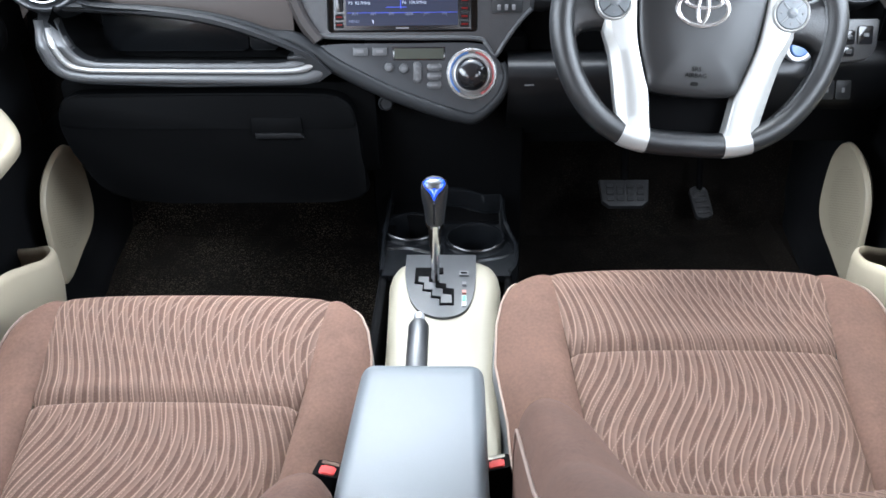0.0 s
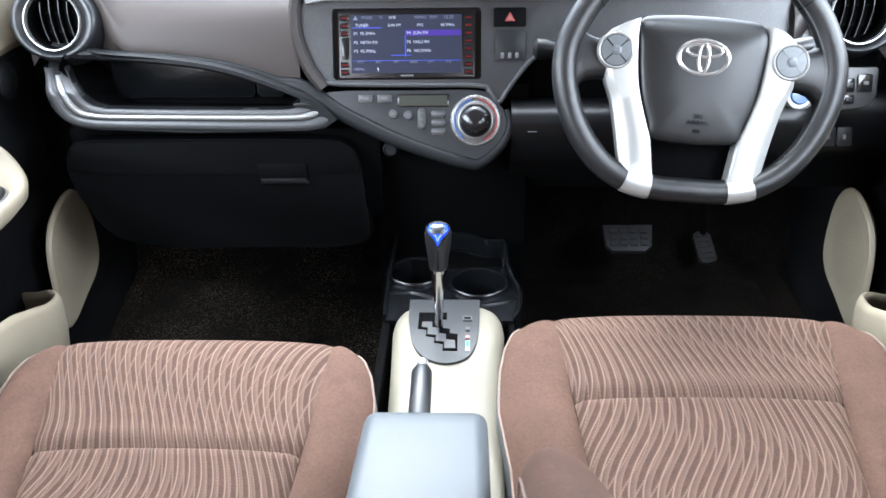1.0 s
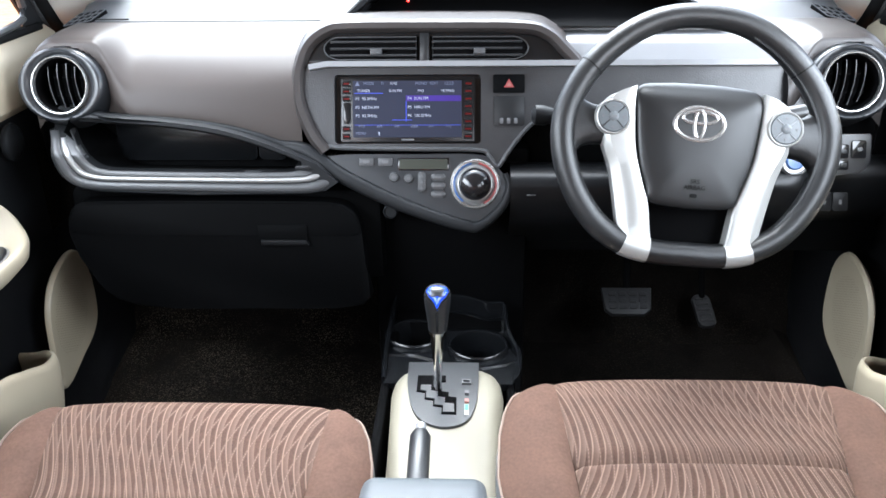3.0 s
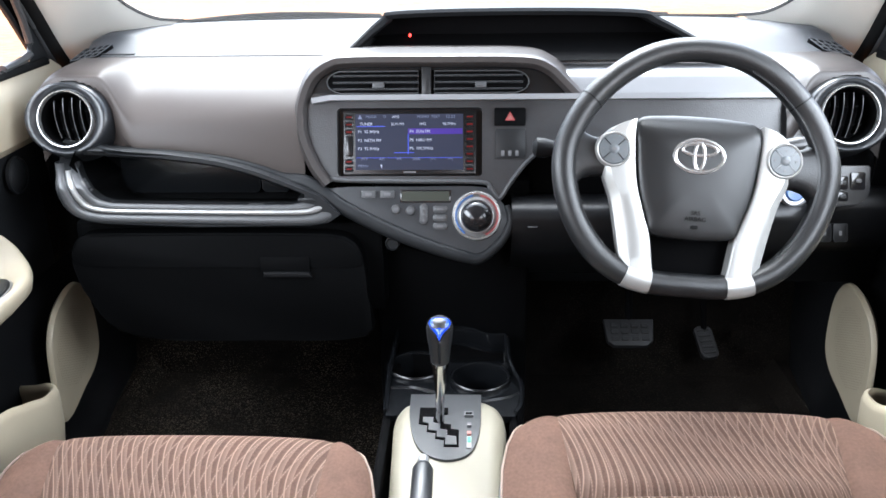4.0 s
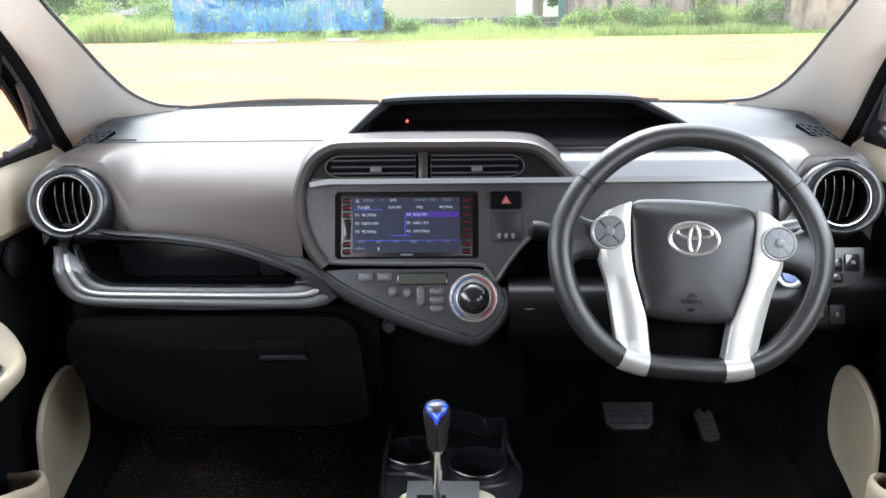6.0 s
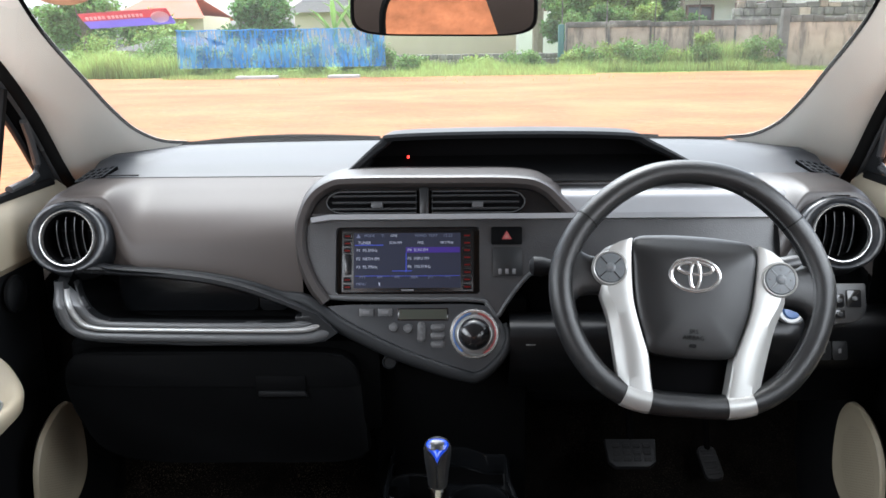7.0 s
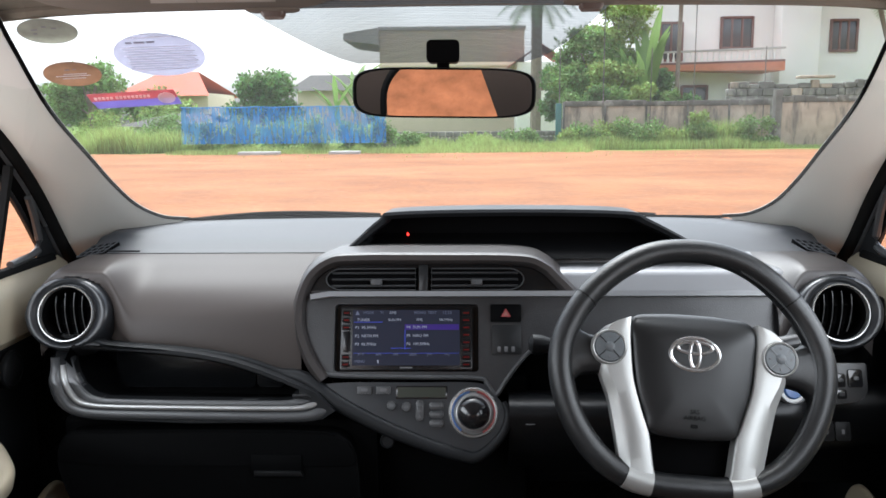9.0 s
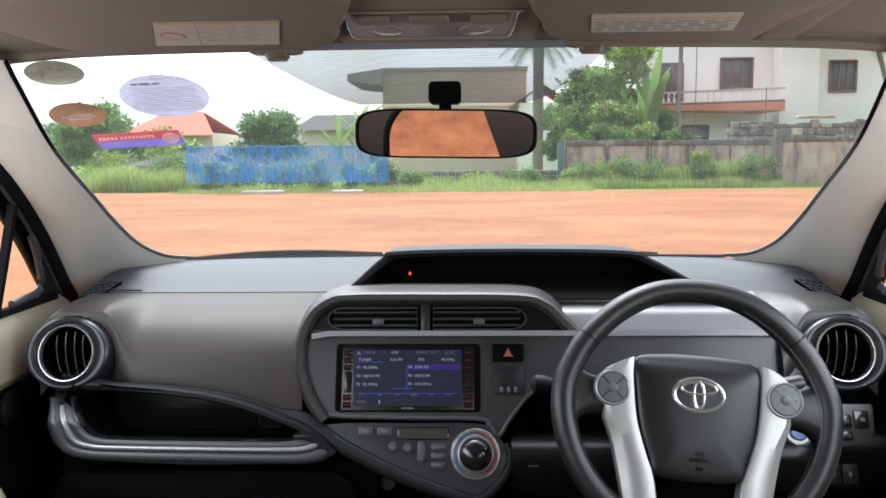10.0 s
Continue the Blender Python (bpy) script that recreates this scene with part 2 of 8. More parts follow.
M = dict(
    pad=mat("taupe_vinyl", (0.039, 0.0327, 0.0298), 0.50, spec=0.20, bump=0.18, bscale=900, vary=0.05, scale=8),
    top=mat("grey_soft_plastic", (0.030, 0.0318, 0.0355), 0.52, spec=0.3, bump=0.25, bscale=1100, vary=0.06, scale=10),
    black=mat("black_grained_plastic", (0.0020, 0.0021, 0.0023), 0.55, spec=0.03, bump=0.25, bscale=1000, vary=0.15, scale=25),
    mid=mat("charcoal_plastic", (0.0078, 0.0084, 0.0092), 0.42, spec=0.35, bump=0.2, bscale=900, vary=0.1, scale=20),
    gloss=mat("gloss_black", (0.008, 0.008, 0.009), 0.12, vary=0.1, scale=20, wear=0.03),
    hood=mat("dark_taupe_plastic", (0.0265, 0.0232, 0.0222), 0.40, spec=0.4, bump=0.25, bscale=900, vary=0.07, scale=10),
    matte=mat("matte_charcoal", (0.0085, 0.0092, 0.0102), 0.52, spec=0.2, bump=0.25, bscale=1000, vary=0.1, scale=20),
    lip=mat("satin_charcoal_lip", (0.042, 0.0432, 0.045), 0.34, bump=0.15, bscale=900, vary=0.08, scale=14, wear=0.05),
    panel=mat("brushed_charcoal", (0.026, 0.0262, 0.0275), 0.34, bump=0.5, bscale=500, vary=0.14, scale=120),
    silver=mat("satin_silver_paint", (0.27, 0.27, 0.267), 0.34, metal=0.6, vary=0.05, scale=15),
    badge=mat("badge_chrome", (0.38, 0.38, 0.38), 0.25, metal=0.8, vary=0.04),
    paint=mat("silver_plastic", (0.31, 0.31, 0.30), 0.32, metal=0.5, vary=0.05, scale=12, wear=0.04),
    chrome=mat("chrome", (0.60, 0.60, 0.60), 0.10, metal=1.0, vary=0.03),
    cream=mat("cream_plastic", (0.345, 0.300, 0.218), 0.46, bump=0.2, bscale=900, vary=0.05, scale=9),
    # the same cream plastic, darkened to paint shade into the overlit console
    shell=mat("cream_plastic_shaded", (0.150, 0.138, 0.106), 0.50, spec=0.3, bump=0.2, bscale=900, vary=0.05, scale=9),
    trim=mat("light_grey_trim", (0.45, 0.436, 0.405), 0.75, bump=0.3, bscale=700, vary=0.05, scale=8),
    liner=mat("headliner_cloth", (0.118, 0.093, 0.074), 0.9, bump=0.4, bscale=900, vary=0.07, scale=12, spec=0.2),
    visor=mat("visor_vinyl", (0.104, 0.083, 0.067), 0.8, bump=0.35, bscale=800, vary=0.06, scale=14, spec=0.25),
    leather=mat("black_leather", (0.0085, 0.0090, 0.0096), 0.43, spec=0.40, bump=0.7, bscale=700, vary=0.15, scale=30, wear=0.06),
    airbag=mat("black_airbag_vinyl", (0.0070, 0.0073, 0.0077), 0.40, spec=0.36, bump=0.35, bscale=900, vary=0.12, scale=25, wear=0.05),
    arm=mat("grey_vinyl", (0.062, 0.0695, 0.075), 0.42, bump=0.3, bscale=900, vary=0.05, scale=10, wear=0.04),
    suede=mat("brown_suede", (0.071, 0.0415, 0.0305), 0.92, bump=0.5, bscale=1200, vary=0.24, scale=260, spec=0.15),
    fabric=seat_fabric(),
    piping=mat("light_piping", (0.155, 0.110, 0.086), 0.7, vary=0.08, scale=40),
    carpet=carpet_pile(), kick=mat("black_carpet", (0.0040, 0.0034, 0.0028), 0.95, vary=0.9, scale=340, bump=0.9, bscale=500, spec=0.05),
    rubber=mat("black_rubber", (0.0042, 0.0042, 0.0042), 0.8, spec=0.12, vary=0.15, scale=40),
    knee=mat("black_panel_plastic", (0.0060, 0.0063, 0.0070), 0.36, spec=0.25, bump=0.15, bscale=900, vary=0.1, scale=20),
    pedal=mat("grey_pedal_rubber", (0.0085, 0.0085, 0.009), 0.6, spec=0.3, vary=0.25, scale=60, wear=0.06),
    mesh_holes=mat("cream_mesh_holes", (0.215, 0.186, 0.134), 0.6, vary=0.06, scale=30),
    kickplastic=mat("black_kick_plastic", (0.0045, 0.0047, 0.0052), 0.42, spec=0.14, bump=0.2, bscale=900, vary=0.12, scale=20),
    ringmetal=mat("satin_ring_metal", (0.34, 0.34, 0.335), 0.25, metal=0.75, vary=0.04, scale=15),
    faintprint=mat("pale_print", (0.20, 0.20, 0.20), 0.6, vary=0.04),
    redprint=mat("red_print", (0.20, 0.030, 0.030), 0.5, vary=0.05),
    satin=mat("satin_grey", (0.150, 0.152, 0.157), 0.30, bump=0.15, bscale=1000, vary=0.05, scale=12),
    deep=mat("deep_black", (0.0020, 0.0020, 0.0022), 0.9, spec=0.03, vary=0.2, scale=40),
    tray=mat("black_smooth_plastic", (0.0042, 0.0047, 0.0055), 0.24, bump=0.15, bscale=900, vary=0.12, scale=20, wear=0.05),
    gate=mat("satin_charcoal_plate", (0.0145, 0.0158, 0.018), 0.34, bump=0.15, bscale=1200, vary=0.06, scale=25, wear=0.05),
    knob=mat("black_knob_plastic", (0.011, 0.0118, 0.013), 0.40, bump=0.5, bscale=900, vary=0.15, scale=30, wear=0.06),
    skirt=mat("grey_seat_vinyl", (0.10, 0.105, 0.11), 0.5, bump=0.3, bscale=700, vary=0.08, scale=15),
    bluedeep=mat("deep_blue_rib", (0.004, 0.015, 0.22), 0.2, vary=0.05),
    # emissive colour of the glint painted on the gear knob cap
    bluelight=glow("pale_blue_glint", (0.45, 0.60, 1.0), 0.10),
    redmark=mat("faded_red_print", (0.20, 0.085, 0.07), 0.6, vary=0.05),
    greenmark=mat("green_print", (0.03, 0.20, 0.10), 0.6, vary=0.05),
    red=mat("red_plastic", (0.50, 0.05, 0.045), 0.4, vary=0.06),
    # faint emission painted in so the unlit knob cap looks bright
    blue=glow("blue_cap_glow", (0.02, 0.10, 0.95), 0.06),
    bluebtn=mat("blue_button", (0.05, 0.11, 0.27), 0.3, vary=0.05),
    white=mat("white_print", (0.75, 0.75, 0.73), 0.6, vary=0.04),
    greyprint=mat("grey_print", (0.075, 0.075, 0.078), 0.6, vary=0.04),
    lcd=mat("lcd_green", (0.032, 0.035, 0.028), 0.25, vary=0.05),
    screen=glow("screen_glow", (0.038, 0.042, 0.067), 0.07),
    screenhi=glow("screen_highlight", (0.09, 0.05, 0.34), 0.035),
    screentxt=glow("screen_text", (0.60, 0.63, 0.76), 0.055),
    screendim=glow("screen_dim_text", (0.20, 0.22, 0.32), 0.10),
    screenblue=glow("screen_blue", (0.10, 0.14, 0.85), 0.10),
    redled=glow("red_led", (1.0, 0.03, 0.02), 0.9),
    redkey=glow("red_key", (0.20, 0.012, 0.012), 0.010),
    glass=glass("clear_glass", dust=0.016),
    mirror=mirror_glass(),
    dirt=mat("red_laterite_dirt", (0.222, 0.0985, 0.0455), 0.95, vary=0.30, scale=9.0, bump=0.6, bscale=6, spec=0.1),
)
from mathutils.geometry import tessellate_polygon


# ---------------------------------------------------------------- mesh tools
def mesh(name, bm, material, angle=38):
    bmesh.ops.recalc_face_normals(bm, faces=bm.faces)
    for f in bm.faces:
        f.smooth = True
    me = bpy.data.meshes.new(name)
    bm.to_mesh(me)
    bm.free()
    me.materials.append(material)
    me.set_sharp_from_angle(angle=radians(angle))
    return me


def thing(name, at=(0, 0, 0), label="", category="", group="", kind=""):
    ob = new(name)
    ob.location = at
    ob.empty_display_size = 0.05
    return tagged(ob, label, category, group, kind)


def part(name, bm, material, parent=None, label="", angle=38):
    """One mesh under a thing or a part; meshes are written in world metres."""
    ob = new(name, mesh(name, bm, material, angle))
    if parent is not None:
        ob.parent = parent
        if parent.type == "EMPTY":
            ob.matrix_parent_inverse = Matrix.Translation(-parent.location)
    return tagged(ob, label) if label else ob


def solid(name, bm, material, label="", category="", kind="", group="", angle=38):
    return tagged(part(name, bm, material, None, "", angle), label, category, group, kind)


def curve_pts(pts, n=8, closed=False):
    """Catmull-Rom through points of any dimension."""
    P = [np.array(p, float) for p in pts]
    if closed:
        P = [P[-1]] + P + [P[0], P[1]]
    else:
        P = [2 * P[0] - P[1]] + P + [2 * P[-1] - P[-2]]
    out = []
    for i in range(1, len(P) - 2):
        a, b, c, d = P[i - 1:i + 3]
        for j in range(n):
            t = j / n
            out.append(0.5 * (2 * b + (c - a) * t + (2 * a - 5 * b + 4 * c - d) * t * t + (3 * b - a - 3 * c + d) * t ** 3))
    if not closed:
        out.append(P[-2])
    return [tuple(p) for p in out]


def rrect(x0, x1, y0, y1, r, n=5):
    out = []
    for cx, cy, a in ((x1 - r, y0 + r, -90), (x1 - r, y1 - r, 0), (x0 + r, y1 - r, 90), (x0 + r, y0 + r, 180)):
        for i in range(n + 1):
            b = radians(a + 90 * i / n)
            out.append((cx + r * math.cos(b), cy + r * math.sin(b)))
    return out


def ellipse(cx, cy, a, b, n=32):
    return [(cx + a * math.cos(2 * math.pi * i / n), cy + b * math.sin(2 * math.pi * i / n)) for i in range(n)]


def basis(o, v):
    """A plane through o with u along x and v as given; its normal looks back to the cabin."""
    v = Vector(v).normalized()
    u = Vector((1, 0, 0))
    n = u.cross(v)
    return Matrix(((u.x, v.x, n.x, o[0]), (u.y, v.y, n.y, o[1]), (u.z, v.z, n.z, o[2]), (0, 0, 0, 1)))


def grid(rows, closed_u=False, closed_v=False, bm=None):
    """Faces over rows of points."""
    bm = bm or bmesh.new()
    V = [[bm.verts.new(p) for p in r] for r in rows]
    R, C = len(V), len(V[0])
    for i in range(R if closed_v else R - 1):
        for j in range(C if closed_u else C - 1):
            q = [V[i][j], V[i][(j + 1) % C], V[(i + 1) % R][(j + 1) % C], V[(i + 1) % R][j]]
            try:
                bm.faces.new(q)
            except ValueError:
                pass
    return bm


def loft(rings, cap=True, bm=None):
    """Closed rings joined to a skin, with the ends closed."""
    bm = bm or bmesh.new()
    V = [[bm.verts.new(p) for p in r] for r in rings]
    C = len(V[0])
    for a, b in zip(V, V[1:]):
        for j in range(C):
            bm.faces.new((a[j], a[(j + 1) % C], b[(j + 1) % C], b[j]))
    if cap:
        bm.faces.new(V[0])
        bm.faces.new(list(reversed(V[-1])))
    return bm


def plate(outline, m, top, bottom, bev=0.0015, seg=2, bm=None):
    """A plate with rounded front edges, in the plane m."""
    own = bmesh.new()
    a = [own.verts.new(m @ Vector((u, v, bottom))) for u, v in outline]
    b = [own.verts.new(m @ Vector((u, v, top))) for u, v in outline]
    n = len(a)
    face = own.faces.new(b)
    for i in range(n):
        own.faces.new((a[i], a[(i + 1) % n], b[(i + 1) % n], b[i]))
    own.faces.new(list(reversed(a)))
    if bev:
        bmesh.ops.bevel(own, geom=list(face.edges), offset=bev, segments=seg, profile=0.5, affect="EDGES", clamp_overlap=True)
    if bm is None:
        return own
    join(bm, own)
    return bm


def join(bm, other):
    me = bpy.data.meshes.new("tmp")
    other.to_mesh(me)
    other.free()
    bm.from_mesh(me)
    bpy.data.meshes.remove(me)
    return bm


def holed(outline, holes, m, top, bottom):
    """A plate with openings through it."""
    bm = bmesh.new()
    loops = [outline, *holes]
    flat = [bm.verts.new(m @ Vector((a, b, top))) for loop in loops for a, b in loop]
    for tri in tessellate_polygon([[Vector((a, b, 0)) for a, b in loop] for loop in loops]):
        bm.faces.new([flat[i] for i in tri])
    r = bmesh.ops.extrude_face_region(bm, geom=list(bm.faces))
    off = (m.to_3x3() @ Vector((0, 0, 1))) * (bottom - top)
    bmesh.ops.translate(bm, verts=[g for g in r["geom"] if isinstance(g, bmesh.types.BMVert)], vec=off)
    return bm


def dome(outline, m, steps, bm=None):
    """Rings of the outline drawn in towards its middle: steps of (scale, height)."""
    cx, cy = sum(p[0] for p in outline) / len(outline), sum(p[1] for p in outline) / len(outline)
    return loft([[m @ Vector((cx + (u - cx) * s, cy + (v - cy) * s, h)) for u, v in outline] for s, h in steps], True, bm)


def box(x0, x1, y0, y1, z0, z1, bev=0.003, seg=2, bm=None):
    own = bmesh.new()
    bmesh.ops.create_cube(own, size=1, matrix=Matrix.LocRotScale(((x0 + x1) / 2, (y0 + y1) / 2, (z0 + z1) / 2), None, (x1 - x0, y1 - y0, z1 - z0)))
    if bev:
        bmesh.ops.bevel(own, geom=list(own.edges), offset=bev, segments=seg, profile=0.5, affect="EDGES", clamp_overlap=True)
    if bm is None:
        return own
    return join(bm, own)


def sweep(path, profile, up=(0, 0, 1), closed=False, shut=True, scales=None, bm=None):
    """A profile of (across, up) carried along a path."""
    P = [Vector(p) for p in path]
    n = len(P)
    rings = []
    for i, p in enumerate(P):
        a = P[(i - 1) % n] if closed or i else P[i]
        b = P[(i + 1) % n] if closed or i < n - 1 else P[i]
        t = (b - a).normalized()
        s = t.cross(Vector(up)).normalized()
        w = s.cross(t)
        k = scales[i] if scales else 1
        rings.append([p + s * (x * k) + w * (y * k) for x, y in profile])
    if closed:
        return grid(rings, closed_u=shut, closed_v=True, bm=bm)
    return loft(rings, True, bm) if shut else grid(rings, bm=bm)


def circle(r, n=12, sx=1.0, sy=1.0):
    return [(r * sx * math.cos(2 * math.pi * i / n), r * sy * math.sin(2 * math.pi * i / n)) for i in range(n)]


def tube(path, r, n=10, closed=False, up=(0, 0, 1), sx=1.0, sy=1.0, scales=None, bm=None):
    return sweep(path, circle(r, n, sx, sy), up, closed, True, scales, bm)


def lathe(profile, m, n=40, bm=None):
    """Profile of (radius, height) turned round the plane's normal."""
    rows = [[m @ Vector((r * math.cos(2 * math.pi * i / n), r * math.sin(2 * math.pi * i / n), h)) for i in range(n)] for r, h in profile]
    return loft(rows, True, bm)


def ring(profile, m, n=40, bm=None):
    """A closed profile of (radius, height) turned round the plane's normal."""
    rows = [[m @ Vector((r * math.cos(2 * math.pi * i / n), r * math.sin(2 * math.pi * i / n), h)) for i in range(n)] for r, h in profile]
    return grid(rows, closed_u=True, closed_v=True, bm=bm)


def words(name, text, size, m, material, parent, align="LEFT", wide=1.0):
    """Flat lettering, turned into a mesh."""
    cu = bpy.data.curves.new(name, "FONT")
    cu.body, cu.size, cu.align_x, cu.align_y = text, size, align, "CENTER"
    cu.extrude, cu.resolution_u = 0.0002, 2
    tmp = new(name, cu)
    me = bpy.data.meshes.new_from_object(tmp)
    bpy.data.objects.remove(tmp)
    me.transform(m @ Matrix.Diagonal((wide, 1, 1, 1)))
    me.materials.clear()
    me.materials.append(material)
    ob = new(name, me)
    ob.parent = parent
    if parent.type == "EMPTY":
        ob.matrix_parent_inverse = Matrix.Translation(-parent.location)
    return ob


def shift(m, u, v, n=0.0, turn=0.0):
    return m @ Matrix.Translation((u, v, n)) @ Matrix.Rotation(radians(turn), 4, "Z")


# ---------------------------------------------------------------- car shell
FLOOR = 0.31
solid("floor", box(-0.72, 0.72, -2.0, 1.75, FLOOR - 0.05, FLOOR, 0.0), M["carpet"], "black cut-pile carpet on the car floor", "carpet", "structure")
bulk = bmesh.new()
grid([[(x, 1.45 + 0.16 * k, FLOOR + 0.36 * k * k) for k in (0, 0.25, 0.5, 0.75, 1.0)] for x in (-0.72, -0.36, 0, 0.36, 0.72)], bm=bulk)
grid([[(x, 1.61, z) for z in (0.67, 0.98)] for x in (-0.72, 0.72)], bm=bulk)
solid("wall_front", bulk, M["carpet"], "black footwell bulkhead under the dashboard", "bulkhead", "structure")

# roof and header
def roof_z(x, y):
    return 1.365 - 0.034 * (abs(x) / 0.6) ** 6 - max(0, (y - 0.55)) ** 2 * 0.19 - max(0, -0.9 - y) * 0.1


roof = grid([[(x, y, roof_z(x, y)) for x in np.linspace(-0.60, 0.60, 25)] for y in np.linspace(-1.55, 1.0, 27)])
grid([[(x, y, roof_z(x, y) + 0.05) for x in np.linspace(-0.66, 0.66, 25)] for y in np.linspace(-1.6, 1.03, 27)], bm=roof)
solid("ceiling", roof, M["liner"], "beige woven cloth headliner of the car roof", "headliner", "structure")
hdr = curve_pts([(-0.56, 0.985, 1.306), (-0.45, 1.0, 1.3175), (-0.25, 1.008, 1.3225), (0, 1.012, 1.3245), (0.25, 1.008, 1.3225), (0.45, 1.0, 1.3175), (0.56, 0.985, 1.306)], 6)
solid("header_trim", sweep(hdr, [(-0.02, 0.02), (0.012, 0.016), (0.016, 0.0), (0.010, -0.006), (-0.03, -0.002)]), M["liner"],
      "beige header trim above the windscreen", "trim", "structure")


def mirror_x(pts, s):
    return [(s * p[0], *p[1:]) for p in pts]


GLASS_EDGE = [(-0.515, 0.965, 1.305), (-0.530, 1.02, 1.277), (-0.562, 1.16, 1.203), (-0.570, 1.30, 1.124), (-0.572, 1.38, 1.078), (-0.566, 1.455, 1.036), (-0.545, 1.52, 1.008), (-0.512, 1.562, 0.999)]
DOOR_EDGE = [(-0.610, 0.80, 1.305), (-0.640, 1.02, 1.255), (-0.660, 1.20, 1.180), (-0.675, 1.33, 1.085), (-0.685, 1.43, 0.975), (-0.69, 1.47, 0.94), (-0.69, 1.50, 0.92), (-0.64, 1.52, 0.93)]


def pillar(s):
    a, b = curve_pts(mirror_x(GLASS_EDGE, s), 6), curve_pts(mirror_x(DOOR_EDGE, s), 6)
    rows = []
    for p, q in zip(a, b):
        p, q = Vector(p), Vector(q)
        w = (q - p)
        bulge = Vector((-s * 0.5, -0.85, 0.1)) * 0.016
        r = [p + Vector((0, 0.005, 0.003)), p, p + w * 0.12 + bulge * 0.55, p + w * 0.4 + bulge, p + w * 0.75 + bulge * 0.9, p + w * 0.95 + bulge * 0.4, q, q + Vector((s * 0.02, 0.03, 0.01))]
        rows.append(r)
    bm = grid(rows)
    root = thing("pillar_left" if s > 0 else "pillar_right", (s * -0.62, 1.45, 0.95), "light grey moulded trim on the windscreen pillar", "pillar trim", "windscreen pillars", "structure")
    part("trim", bm, M["trim"], root)
    # the door's seal, the dark glass run and the door frame, band by band away from the trim
    e = Vector((-s * 0.50, -0.80, -0.35))
    lift = Vector((s * 0.25, -0.25, 0.05))

    def strip(levels):
        return grid([[Vector(p) + e * d + lift * h for d, h in levels] for p in b])

    part("door_seal", strip([(-0.004, -0.03), (0.000, 0.004), (0.005, 0.012), (0.011, 0.014), (0.017, 0.009), (0.021, -0.004), (0.022, -0.03)]), M["rubber"], root, "black rubber door seal")
    part("frame_lip", strip([(0.020, -0.012), (0.022, 0.002), (0.025, 0.003), (0.028, -0.004)]), M["lip"], root, "grey painted edge of the door opening")
    part("glass_run", strip([(0.027, -0.010), (0.034, -0.012), (0.042, -0.014), (0.047, -0.022)]), M["deep"], root, "black channel of the door glass")
    part("door_frame", strip([(0.043, -0.024), (0.045, -0.006), (0.048, -0.002), (0.052, -0.006), (0.054, -0.03)]), M["matte"], root, "dark inner door frame")
    return root


pillar(1)
pillar(-1)

# windscreen: curved pane with a black painted edge and a dotted sun band
def screen_pt(x, k, off=0.0):
    """k: 0 at the base, 1 at the header."""
    y = 1.63 - 0.62 * k - 0.17 * (abs(x) / 0.6) ** 2.2 * (1 - 0.75 * k)
    z = 0.985 + 0.335 * k - 0.02 * (abs(x) / 0.6) ** 2 + 0.02 * math.sin(math.pi * k)
    return (x, y + off * 0.45, z + off * 0.9)


pane = grid([[screen_pt(x * (1.08 - 0.1 * k), k) for x in np.linspace(-0.62, 0.62, 31)] for k in np.linspace(-0.06, 1.06, 15)])
ws = solid("window_1", pane, M["glass"], "clear curved car windscreen", "windscreen", "structure")
ws.visible_shadow = False

# painted dot band round the mirror foot
DOTS = bpy.data.materials.new("dotted_band")
DOTS.use_nodes = True
dn = DOTS.node_tree
dn.nodes.clear()
d_out, d_mix, d_tr, d_df = (dn.nodes.new(k) for k in ("ShaderNodeOutputMaterial", "ShaderNodeMixShader", "ShaderNodeBsdfTransparent", "ShaderNodeBsdfDiffuse"))
d_df.inputs["Color"].default_value = (0.135, 0.150, 0.168, 1)
d_tc, d_vo, d_mr = dn.nodes.new("ShaderNodeTexCoord"), dn.nodes.new("ShaderNodeTexVoronoi"), dn.nodes.new("ShaderNodeMapRange")
d_vo.inputs["Scale"].default_value, d_vo.inputs["Randomness"].default_value = 640, 0.0
d_mr.inputs["From Min"].default_value, d_mr.inputs["From Max"].default_value = 0.25, 0.55
d_mr.inputs["To Min"].default_value, d_mr.inputs["To Max"].default_value = 0.93, 0.58
dn.links.new(d_tc.outputs["Object"], d_vo.inputs["Vector"])
dn.links.new(d_vo.outputs["Distance"], d_mr.inputs["Value"])
dn.links.new(d_mr.outputs[0], d_mix.inputs[0])
dn.links.new(d_tr.outputs[0], d_mix.inputs[1])
dn.links.new(d_df.outputs[0], d_mix.inputs[2])
dn.links.new(d_mix.outputs[0], d_out.inputs[0])
band = []
for k in np.linspace(0.80, 1.03, 12):
    f = (k - 0.80) / 0.23
    l, r = -0.120 - 0.125 * f ** 0.75, 0.105 + 0.095 * f ** 0.6
    band.append([screen_pt(x, k, -0.004) for x in np.linspace(l, r, 14)])
tagged(part("dot_band", grid(band), DOTS, ws, "grey dotted band printed on the glass")).visible_shadow = False
# black ceramic edge below the glass
foot = curve_pts([(-0.50, 1.575, 0.996), (-0.36, 1.605, 0.994), (0, 1.625, 0.994), (0.36, 1.605, 0.994), (0.50, 1.575, 0.996)], 5)
part("ceramic_edge", grid([[(x, y + 0.001, z), (x * 1.02, y + 0.012, z - 0.022), (x * 1.04, y + 0.02, z - 0.07)] for x, y, z in foot]), M["deep"], ws, "black ceramic edge of the windscreen")
